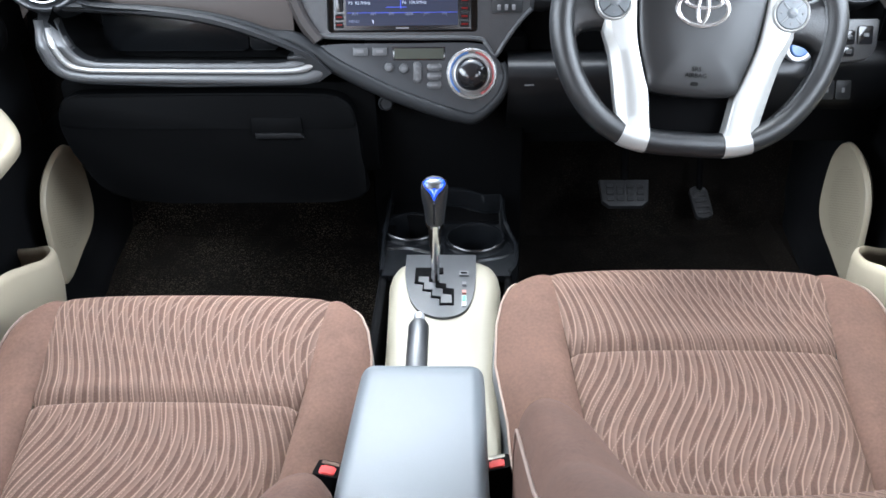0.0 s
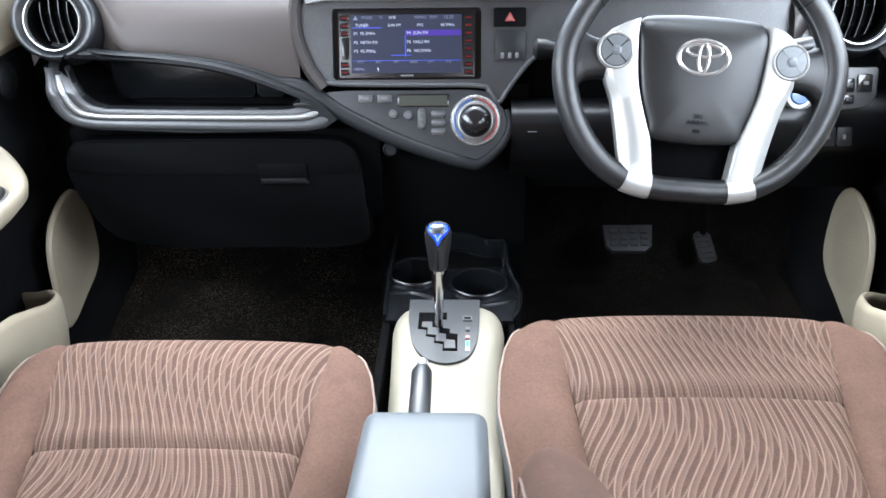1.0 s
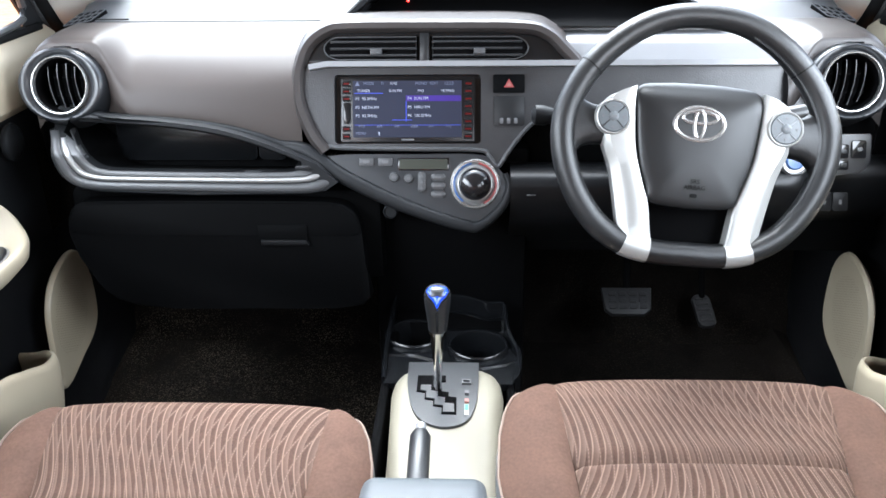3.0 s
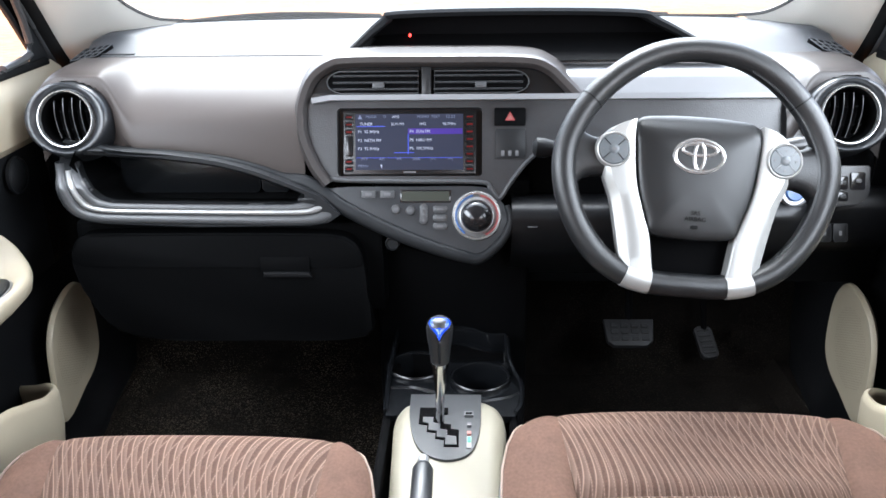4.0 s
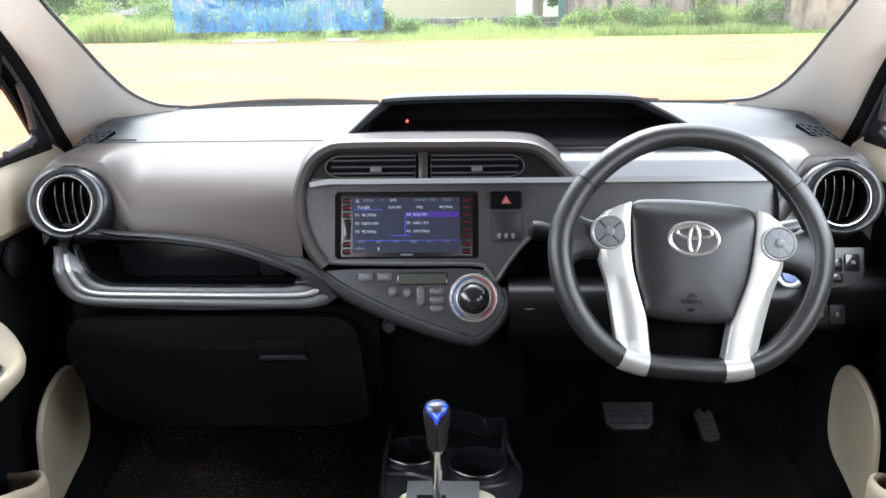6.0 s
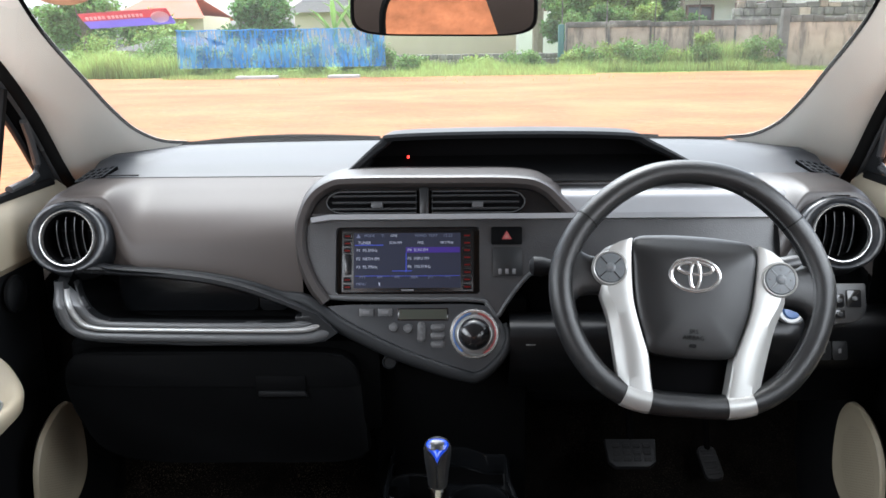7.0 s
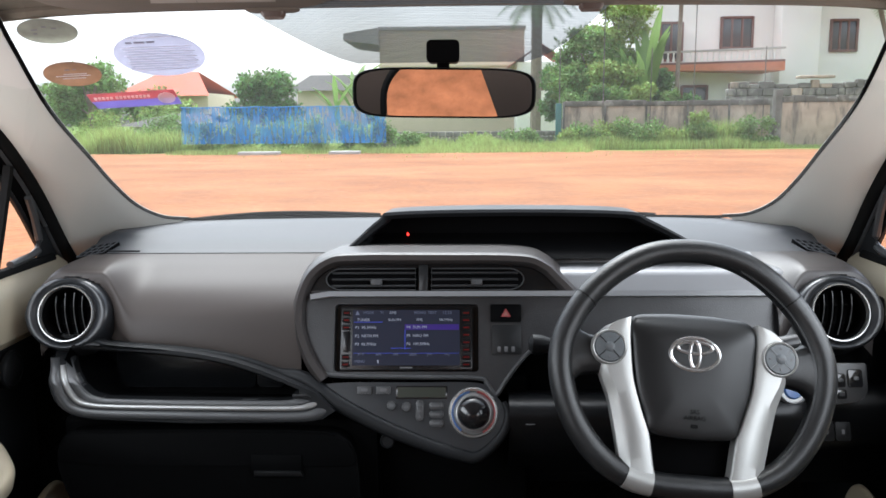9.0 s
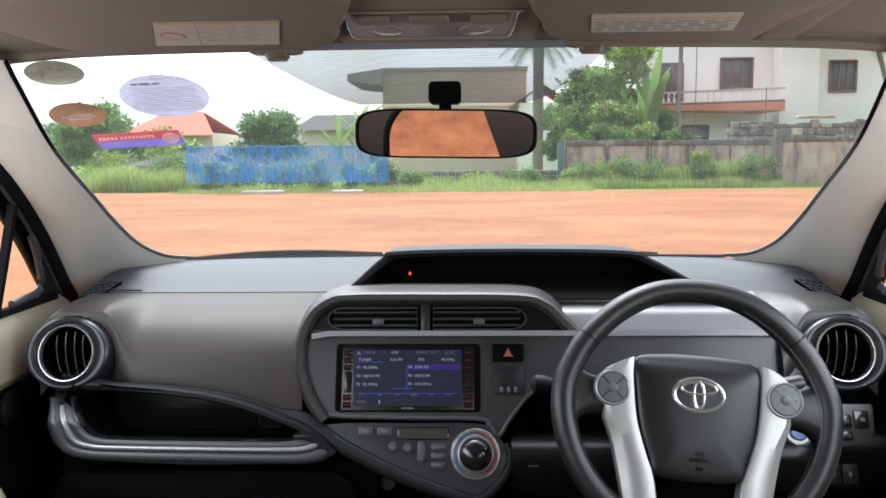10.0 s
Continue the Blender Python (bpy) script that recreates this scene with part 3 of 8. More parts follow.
# black seal round the glass
seal = curve_pts(GLASS_EDGE + [(-0.50, 1.575, 0.996), (-0.36, 1.605, 0.994), (0, 1.625, 0.994), (0.36, 1.605, 0.994), (0.50, 1.575, 0.996)] + mirror_x(GLASS_EDGE[::-1], -1), 5)
part("glass_seal", tube(seal, 0.0030, 8), M["deep"], ws, "black seal round the windscreen")


# ---------------------------------------------------------------- dashboard
dash = thing("dashboard", (0, 1.4, 0.6), "taupe and charcoal plastic car dashboard under the windscreen", "dashboard")
PL = basis((0, 1.195, 0.812), (0, 0.348, 0.938))       # plane of the centre stack
TR = basis((0, 1.16, 0.80), (0, 0.1, 1))               # plane of the glovebox side


def low_edge(x):
    """Height of the sweeping lower edge of the passenger pad."""
    xs = [-0.72, -0.60, -0.531, -0.44, -0.343, -0.27, -0.207, -0.150, -0.087, 0.0, 0.035]
    zs = [0.858, 0.858, 0.855, 0.850, 0.838, 0.815, 0.787, 0.764, 0.736, 0.703, 0.695]
    return float(np.mean([np.interp(x + d, xs, zs) for d in np.linspace(-0.035, 0.035, 9)]))


def end_drop(x):
    """The dashboard rounds off towards the doors."""
    return 0.030 * max(0.0, (abs(x) - 0.598) / 0.045) ** 2


def top_line(x):
    reach = float(np.interp(abs(x), [0, 0.36, 0.50, 0.545, 0.565, 0.60, 0.65], [1.630, 1.612, 1.588, 1.540, 1.490, 1.455, 1.44]))
    return [(reach, 0.993), (max(1.43, reach - 0.10), 0.992), (1.405, 0.982), (1.345, 0.966)]


def vent_hollow(x, z):
    """Depth by which the pad gives way to a round vent."""
    r = math.hypot((abs(x) - 0.583) / 0.0665, (z - 0.8975) / 0.0565)
    return 0.075 * min(1.0, max(0.0, (0.90 - r) / 0.15))


def end_pad(xs):
    rows = []
    for x in xs:
        zl = low_edge(min(x, -x))
        w = min(1.0, max(0.0, (abs(x) - 0.478) / 0.062))
        w = w * w * (3 - 2 * w)
        flat = [(1.345, 0.966), (1.298, 0.951), (1.248, 0.928), (1.214, 0.897), (1.201, 0.5 * (0.884 + zl + 0.014)), (1.197, zl), (1.215, zl - 0.006)]
        brow = [(1.345, 0.966), (1.300, 0.9655), (1.262, 0.9630), (1.240, 0.9575), (1.230, 0.947), (1.228, 0.900), (1.228, zl - 0.006)]
        pr = curve_pts([(a + (c - a) * w, b + (d - b) * w) for (a, b), (c, d) in zip(flat, brow)], 9)
        rows.append([(x, y + vent_hollow(x, z), z - end_drop(x)) for y, z in pr])
    e = xs[-1] if abs(xs[-1]) > abs(xs[0]) else xs[0]
    closing = [(e * 1.004, y + 0.01, z - 0.05) for _, y, z in rows[0 if e == xs[0] else -1]]
    return [closing] + rows if e == xs[0] else rows + [closing]


TOP_X = [-0.652] + list(np.linspace(-0.648, 0.648, 57)) + [0.652]
rows_top = [[(x, y, z - end_drop(x) - (0.05 if abs(x) > 0.65 else 0.0)) for y, z in curve_pts(top_line(x), 5)] for x in TOP_X]
part("top_pad", grid(rows_top), M["top"], dash, "dark grey soft dashboard top")
part("passenger_pad", grid(end_pad(list(np.linspace(-0.642, -0.505, 48)) + list(np.linspace(-0.500, -0.226, 24)))), M["pad"], dash, "taupe vinyl pad with a satin sheen")
part("pad_shoulder", grid([[(x, y, z) for y, z in ((1.345, 0.966), (1.322, 0.958), (1.295, 0.946), (1.280, 0.930), (1.278, 0.900))] for x in np.linspace(-0.228, -0.140, 8)]), M["pad"], dash)
part("driver_end_pad", grid(end_pad(list(np.linspace(0.490, 0.642, 52)))), M["hood"], dash, "dark taupe end of the dashboard round the vent")
# seam line between the two pads and the moulded word bar
part("pad_seam", tube([(x, 1.346, 0.9665) for x in np.linspace(-0.60, -0.2, 12)], 0.0008, 6), M["matte"], dash)
part("embossed_mark", box(-0.583, -0.526, 1.353, 1.359, 0.9670, 0.9706, 0.0004), M["matte"], dash, "moulded safety lettering too small to read")

# sweeping dark strip under the pad, down to the climate panel
sw = [(x, 1.196, low_edge(x) - 0.006) for x in np.linspace(-0.56, -0.26, 9)] + [(-0.2197, 1.189, 0.7985)]
sw += [tuple(PL @ Vector((u, v, 0.004))) for u, v in ((-0.1734, -0.0470), (-0.1300, -0.0700), (-0.0872, -0.0900), (-0.040, -0.1080), (0.0, -0.1210), (0.020, -0.1260), (0.038, -0.1285), (0.058, -0.1165), (0.078, -0.094), (0.0865, -0.068), (0.080, -0.048))]
sw = curve_pts(sw, 4)
part("sweep_strip", tube(sw, 0.0108, 12, up=(0, -1, 0.3), sx=1.0, sy=0.8, scales=[float(np.interp(i / (len(sw) - 1), [0, 0.25, 0.45, 0.6, 0.8, 0.9, 1], [0.65, 0.85, 1.10, 1.0, 0.78, 0.6, 0.35])) for i in range(len(sw))]), M["matte"], dash, "charcoal strip sweeping down to the climate panel")

# centre hood around the vents
hood_path = curve_pts([(-0.192, -0.018), (-0.214, 0.012), (-0.232, 0.058), (-0.234, 0.100), (-0.219, 0.143), (-0.189, 0.1675), (-0.150, 0.1735), (-0.02, 0.1735), (0.105, 0.1715), (0.145, 0.160), (0.170, 0.137), (0.188, 0.118)], 6)
rows = []
for (u, v), (u2, v2) in zip(hood_path, hood_path[1:] + [(2 * hood_path[-1][0] - hood_path[-2][0], 2 * hood_path[-1][1] - hood_path[-2][1])]):
    t = Vector((u2 - u, v2 - v)).normalized()
    o = Vector((-t.y, t.x))
    r = []
    for a, h in ((-0.012, -0.012), (-0.012, 0.006), (-0.008, 0.012), (0.0, 0.014), (0.005, 0.008), (0.008, -0.004), (0.010, -0.03), (0.014, -0.09)):
        p = PL @ Vector((u + o.x * a, v + o.y * a, h))
        r.append(p)
    # the hood runs level to the rear
    base_p = r[-3]
    r[-2] = base_p + Vector((o.x * 0.004, 0.035, 0.004 if o.y > 0.3 else 0))
    r[-1] = base_p + Vector((o.x * 0.010, 0.11, -0.004 if o.y > 0.3 else 0))
    rows.append(r)
part("centre_hood", grid(rows), M["hood"], dash, "dark taupe hood round the centre vents")

# vent bar: recess, two vents with slats and clips
part("vent_recess", plate(curve_pts([(-0.222, 0.117), (-0.214, 0.146), (-0.186, 0.163), (-0.150, 0.168), (0.10, 0.166), (0.135, 0.156), (0.160, 0.130), (0.172, 0.117)], 5), PL, -0.004, -0.03, 0.002), M["tray"], dash)


def centre_vent(u0, u1, left):
    m = PL
    r = 0.0165
    if left:
        out = [(u1, 0.1195)] + [(u1, 0.1565)] + [(u0 + 0.026 * (1 - math.sin(a)), 0.138 + 0.0185 * math.cos(a)) for a in np.linspace(0.15, math.pi - 0.15, 11)]
    else:
        out = [(u0, 0.1565), (u0, 0.1195)] + [(u1 - 0.026 * (1 - math.sin(a)), 0.138 - 0.0185 * math.cos(a)) for a in np.linspace(0.15, math.pi - 0.15, 11)]
    vent = part("air_vent", plate(out, m, -0.0015, -0.012, 0.001), M["deep"], dash, "black slatted air vent")
    cu, cv = sum(p[0] for p in out) / len(out), 0.138
    inner = [(cu + (a - cu) * 0.965, cv + (b - cv) * 0.90) for a, b in out]
    ringv = [m @ Vector((a, b, 0.0)) for a, b in inner]
    part("vent_rim", tube([tuple(p) for p in ringv], 0.0010, 6, closed=True, up=(0, -1, 0.35)), M["lip"], vent)
    for v in (0.1275, 0.1375, 0.1475):
        a, b = (u0 + 0.010, u1 - 0.003) if left else (u0 + 0.003, u1 - 0.010)
        part("slat", plate(rrect(a, b, v - 0.0016, v + 0.0016, 0.001, 2), m, 0.003, -0.004, 0.0006, 1), M["knob"], vent)
    for q in np.linspace(u0 + 0.03, u1 - 0.03, 6):
        part("vane", plate(rrect(q - 0.0006, q + 0.0006, 0.122, 0.154, 0.0004, 1), m, -0.0005, -0.006, 0), M["black"], vent)
    q = (u0 + u1) / 2 + (0.008 if left else 0.0)
    part("clip", plate(rrect(q - 0.0085, q + 0.0085, 0.1285, 0.1365, 0.0015), m, 0.009, 0.0, 0.0012), M["lip"], vent, "grey sliding vent clip")


centre_vent(-0.1925, -0.0495, True)
centre_vent(-0.0325, 0.1145, False)
part("vent_post", plate(rrect(-0.0478, -0.0342, 0.1165, 0.160, 0.001), PL, 0.004, -0.01, 0.0015), M["mid"], dash)

# silver-grey ledge under the vents, running on to the driver's shelf
ledge = [PL @ Vector((u, 0.1135 + (0.0 if u > -0.2 else (u + 0.2) * 0.35), 0.004)) for u in np.linspace(-0.213, 0.50, 26)]
part("vent_ledge", sweep([tuple(p) for p in ledge], [(-0.012, -0.004), (-0.012, 0.004), (0.0, 0.0055), (0.010, 0.004), (0.010, -0.004)], up=(0, 0.36, 0.93)), M["satin"], dash, "satin grey ledge below the centre vents")

# centre panel
stack = [(-0.228, 0.112), (-0.2318, 0.066), (-0.221, 0.031), (-0.203, 0.004), (-0.180, -0.009), (0.044, -0.013), (0.057, -0.022), (0.0689, -0.0385), (0.0817, -0.0199), (0.095, -0.002), (0.1099, 0.0166), (0.125, 0.030), (0.145, 0.039), (0.20, 0.045), (0.52, 0.045), (0.52, 0.110), (0.0, 0.111)]
scr_hole = rrect(-0.1765, 0.0435, -0.0035, 0.0995, 0.006)
part("centre_panel", holed(stack, [scr_hole], PL, 0.0, -0.02), M["panel"], dash, "brushed charcoal centre panel", 30)
rim_c = curve_pts([(-0.2270, 0.108), (-0.2305, 0.066), (-0.2205, 0.032), (-0.2030, 0.005), (-0.1800, -0.0085), (-0.06, -0.0115), (0.040, -0.0130), (0.056, -0.0220), (0.0689, -0.0375), (0.0820, -0.0195), (0.0950, -0.0015), (0.1100, 0.0168), (0.125, 0.0302), (0.145, 0.0390)], 5)
part("panel_rim", tube([tuple(PL @ Vector((u, v, 0.0005))) for u, v in rim_c], 0.0034, 8, up=(0, -1, 0.35), scales=[min(1, 0.3 + 0.1 * min(i, len(rim_c) - 1 - i)) for i in range(len(rim_c))]), M["lip"], dash, "rounded satin edge of the centre panel")
part("screen_frame", plate(rrect(-0.1765, 0.0435, -0.0035, 0.0995, 0.006), PL, -0.012, -0.03, 0), M["gloss"], dash)

# hazard button and blank switch plate
hz = part("hazard_button", plate(rrect(0.0615, 0.1083, 0.0715, 0.0985, 0.0025), PL, 0.004, -0.002, 0.0012), M["black"], dash, "black hazard button with a red triangle")
part("triangle", plate([(0.0775, 0.0793), (0.0925, 0.0793), (0.085, 0.0922)], PL, 0.0048, 0.0035, 0), M["redprint"], hz)
part("triangle_core", plate([(0.0812, 0.0812), (0.0888, 0.0812), (0.085, 0.0878)], PL, 0.0051, 0.0045, 0), M["redmark"], hz)
swp = part("switch_plate", plate(rrect(0.0632, 0.1083, 0.0226, 0.0672, 0.0015), PL, 0.0018, -0.002, 0.0008), M["mid"], dash)
for u in (0.0742, 0.0848, 0.0955):
    part("key_mark", plate(rrect(u - 0.0026, u + 0.0026, 0.0262, 0.0345, 0.0015), PL, 0.003, 0.001, 0.0006), M["greyprint"], swp)

# climate panel
clim = curve_pts([(-0.1733, -0.0205), (-0.06, -0.0195), (0.045, -0.0205), (0.070, -0.040), (0.0835, -0.064), (0.0765, -0.090), (0.055, -0.1125), (0.0370, -0.1235), (0.0200, -0.1195), (-0.0872, -0.0795), (-0.185, -0.0315)], 5, True)
cp = part("climate_panel", plate(clim, PL, 0.003, -0.03, 0.002), M["gate"], dash, "grey wedge-shaped climate control panel")
part("lcd_frame", plate(rrect(-0.081, -0.004, -0.0437, -0.0245, 0.001), PL, 0.0038, 0, 0.0005), M["gloss"], cp)
part("lcd", plate(rrect(-0.0785, -0.0065, -0.0415, -0.0268, 0.0008), PL, 0.0044, 0.002, 0), M["lcd"], cp, "pale green liquid crystal strip")
for u in (-0.1284, -0.0999):
    b = part("climate_button", plate(rrect(u - 0.0108, u + 0.0108, -0.0365, -0.0255, 0.0015), PL, 0.0062, 0, 0.0012), M["lip"], cp)
    part("icon", plate(rrect(u - 0.005, u + 0.005, -0.033, -0.0285, 0.001), PL, 0.0066, 0.005, 0), M["greyprint"], b)
for u, v in ((-0.0871, -0.0535), (-0.0650, -0.0555)):
    b = part("climate_button", lathe([(0.0072, 0.002), (0.0072, 0.0055), (0.0062, 0.007), (0.003, 0.0074)], shift(PL, u, v), 20), M["lip"], cp)
    part("icon", plate(rrect(u - 0.003, u + 0.003, v - 0.002, v + 0.002, 0.001), PL, 0.0078, 0.006, 0), M["greyprint"], b)
b = part("climate_button", plate(rrect(-0.0512, -0.0392, -0.0765, -0.0455, 0.0058), PL, 0.0065, 0, 0.0015), M["lip"], cp, "fan speed rocker")
for v in (-0.052, -0.061, -0.070):
    part("icon", plate([(-0.0485, v - 0.002), (-0.0419, v - 0.002), (-0.0452, v + 0.003)], PL, 0.0069, 0.005, 0), M["greyprint"], b)
for v in (-0.0537, -0.0666, -0.0795):
    b = part("climate_button", plate(rrect(-0.0312, -0.0092, v - 0.0050, v + 0.0050, 0.0045), PL, 0.0062, 0, 0.0015), M["lip"], cp)
    part("icon", plate(rrect(-0.025, -0.0155, v - 0.0016, v + 0.0016, 0.0008), PL, 0.0066, 0.005, 0), M["greyprint"], b)
km = shift(PL, 0.0350, -0.0640, 0.003)
dial = part("temperature_dial", ring([(0.0375, 0.0), (0.0375, 0.004), (0.0355, 0.0065), (0.0325, 0.006), (0.0315, 0.0)], km), M["ringmetal"], dash, "round temperature dial with chrome rings")
part("inner_ring", ring([(0.0315, 0.0), (0.0315, 0.003), (0.0285, 0.0045), (0.0262, 0.010), (0.0244, 0.0105), (0.0238, 0.0)], km), M["silver"], dial)
part("knob", lathe([(0.0236, 0.0), (0.0236, 0.009), (0.0225, 0.0135), (0.0190, 0.0180), (0.0130, 0.0212), (0.0065, 0.0228), (0.001, 0.0232)], km), M["gloss"], dial, "black temperature knob")
for a0, a1, key in ((100, 235, "blue"), (-65, 80, "red")):
    seg = []
    for a in np.linspace(radians(a0), radians(a1), 20):
        seg.append([km @ Vector((r * math.cos(a), r * math.sin(a), h)) for r, h in ((0.0296, 0.0053), (0.0312, 0.0060), (0.0326, 0.0064))])
    part("temperature_mark", grid(seg), M["bluebtn" if key == "blue" else "redprint"], dial)

# meter hood with black recess
rim = [(-0.192, 1.292, 0.968), (-0.165, 1.305, 0.983), (-0.118, 1.345, 1.021), (-0.090, 1.357, 1.0305), (0.10, 1.362, 1.033), (0.285, 1.357, 1.0295), (0.325, 1.345, 1.018), (0.400, 1.300, 0.980), (0.43, 1.29, 0.965)]
rim = curve_pts(rim, 5)
rows = []
for x, y, z in rim:
    k = (z - 0.965) / 0.068
    c = 0.119 + (x - 0.119) * 0.96
    rows.append([(0.119 + (x - 0.119) * 0.96, y + 0.05, z - 0.009 * k - 0.004), (0.119 + (x - 0.119) * 0.975, y + 0.004, z - 0.007 * k - 0.002), (x, y - 0.003, z - 0.002), (x, y, z + 0.003 * k),
                 (c, y + 0.06, z + 0.004 * k), (0.119 + (x - 0.119) * 0.90, y + 0.17, z - 0.010 * k)])
part("meter_hood", grid(rows), M["matte"], dash, "charcoal hood over the centre instrument display")
part("meter_recess", grid([[(x * 0.97 + 0.004, 1.42, 0.96), (x * 0.97 + 0.004, 1.415, 0.90 + (z - 0.90) * 0.98)] for x, y, z in rim]), M["deep"], dash, "black unlit instrument display")
part("meter_floor", grid([[(-0.20, 1.285, 0.9655), (0.43, 1.285, 0.9655)], [(-0.150, 1.345, 0.9695), (0.388, 1.345, 0.9695)], [(-0.120, 1.43, 0.992), (0.355, 1.43, 0.992)]]), M["deep"], dash)
part("warning_led", lathe([(0.0028, 0), (0.0028, 0.002), (0.001, 0.003)], Matrix.Translation((-0.076, 1.410, 0.987)) @ Matrix.Rotation(radians(90), 4, "X") @ Matrix.Diagonal((0.75, 1.5, 1, 1)), 12), M["redled"], dash, "small lit red security lamp")

# driver's shelf and lower panels
shelf = [(1.345, 0.966), (1.322, 0.9585), (1.318, 0.9565), (1.317, 0.9525), (1.311, 0.9525), (1.310, 0.9550), (1.304, 0.9552), (1.266, 0.9520), (1.257, 0.9495), (1.2515, 0.9440), (1.240, 0.9165), (1.236, 0.911)]
part("driver_shelf", grid([[(0.164, y, z), (0.512, y, z)] for y, z in shelf]), M["satin"], dash, "satin grey shelf in front of the driver")
part("shelf_slot", box(0.205, 0.475, 1.3105, 1.3175, 0.950, 0.9537, 0.0004), M["gloss"], dash)

# open storage tray with a silver trim line
def up_to_sweep(x):
    return (low_edge(x) - 0.80) / 0.995 - 0.012


front = curve_pts([(-0.612, 0.05), (-0.600, 0.010), (-0.590, -0.025), (-0.565, -0.046), (-0.53, -0.0530)], 4) + [(-0.386, -0.0585), (-0.215, -0.0565), (-0.188, -0.052), (-0.170, -0.040)]
front += [(x, up_to_sweep(x) + 0.016) for x in np.linspace(-0.20, -0.60, 15)]
edge_in = [(-0.582, 0.033), (-0.566, 0.018), (-0.552, 0.0054), (-0.543, -0.0068), (-0.532, -0.0154), (-0.518, -0.0197), (-0.5014, -0.0214), (-0.4026, -0.0232), (-0.309, -0.024), (-0.250, -0.024), (-0.231, -0.0215), (-0.222, -0.0164)]
hole = curve_pts(edge_in, 3)
hole += [(x, up_to_sweep(x) + 0.010) for x in np.linspace(-0.222, -0.570, 14)]
def set_back(x, z):
    """The tray's outer end leans back under the round vent."""
    a, b = min(1.0, max(0.0, (z - 0.800) / 0.045)), min(1.0, max(0.0, (-0.510 - x) / 0.045))
    return 0.052 * a * a * (3 - 2 * a) * b


tf = holed(front, [hole], TR, 0.0, -0.02)
for v in tf.verts:
    v.co.y += set_back(v.co.x, v.co.z)
part("tray_front", tf, M["matte"], dash, "charcoal frame of the open storage tray", 30)
tb = bmesh.new()
hb = [TR @ Vector((u, v, -0.018)) for u, v in hole]
hk = [TR @ Vector((-0.38 + (u + 0.38) * 0.98, v * 0.95 - (0.022 if v < 0.0 else 0.0), -0.13)) for u, v in hole]
loft([hk, hb], False, tb)
tb.faces.new([tb.verts.new(p) for p in hk])
part("tray_liner", tb, M["black"], dash)
part("tray_back_panel", plate(rrect(-0.545, -0.318, -0.034, 0.034, 0.006), shift(TR, 0, 0.003, -0.128), 0.010, 0, 0.002), M["tray"], dash)
part("socket_cover", plate(rrect(-0.312, -0.268, -0.028, 0.004, 0.005), shift(TR, 0, 0.0, -0.112), 0.006, -0.02, 0.003), M["tray"], dash)
part("tray_clip", plate([(-0.232, -0.0195), (-0.205, -0.0185), (-0.211, -0.0135), (-0.232, -0.0145)], TR, 0.002, -0.03, 0.0008), M["mid"], dash)
# one moulded lip round the opening: sloping inner face, silver line, groove, satin grey roll
inn = curve_pts([(-0.588, 0.0295), (-0.5795, 0.0186), (-0.5687, 0.0058), (-0.5605, -0.0087), (-0.549, -0.0215), (-0.5317, -0.0267), (-0.5046, -0.0289), (-0.4024, -0.0302), (-0.309, -0.031), (-0.2371, -0.0306), (-0.214, -0.0282), (-0.198, -0.0220)], 6)
out = curve_pts([(-0.616, 0.0298), (-0.6047, 0.0154), (-0.597, -0.0042), (-0.589, -0.0275), (-0.576, -0.0431), (-0.5524, -0.0515), (-0.5096, -0.0544), (-0.4064, -0.0562), (-0.312, -0.0578), (-0.2355, -0.0586), (-0.196, -0.0555), (-0.170, -0.0430)], 6)
wall_in = curve_pts(edge_in, 6)
ns = len(inn)


def lip_strip(levels, inn=inn, out=out, start=0):
    rows = []
    for i in range(start, ns):
        low = 0.006 * max(0.0, 1 - (ns - 1 - i) / 8.0) ** 2
        row = [TR @ Vector((inn[i][0] + (out[i][0] - inn[i][0]) * f, inn[i][1] + (out[i][1] - inn[i][1]) * f, hgt - low)) for f, hgt in levels]
        rows.append([(p.x, p.y + set_back(p.x, p.z), p.z) for p in row])
    return grid(rows)


part("inner_lip", lip_strip([(0.0, -0.012), (0.0, -0.001), (0.12, 0.0012), (0.5, 0.0022), (0.92, 0.0026), (1.0, 0.0008)], wall_in, inn), M["lip"], dash, "sloping satin grey edge of the tray opening", 60)
part("silver_trim", lip_strip([(0.0, -0.004), (0.03, 0.0015), (0.09, 0.0032), (0.17, 0.0040), (0.26, 0.0036), (0.32, 0.0020), (0.34, -0.0015)], start=4), M["silver"], dash, "satin silver trim line along the tray", 60)
part("tray_lip", lip_strip([(0.34, -0.0025), (0.37, -0.0005), (0.40, 0.0020), (0.48, 0.0034), (0.58, 0.0042), (0.68, 0.0044), (0.78, 0.0038), (0.87, 0.0018), (0.94, -0.0025), (0.98, -0.008), (1.0, -0.016), (1.01, -0.03)]), M["lip"], dash, "rounded satin grey tray lip", 60)

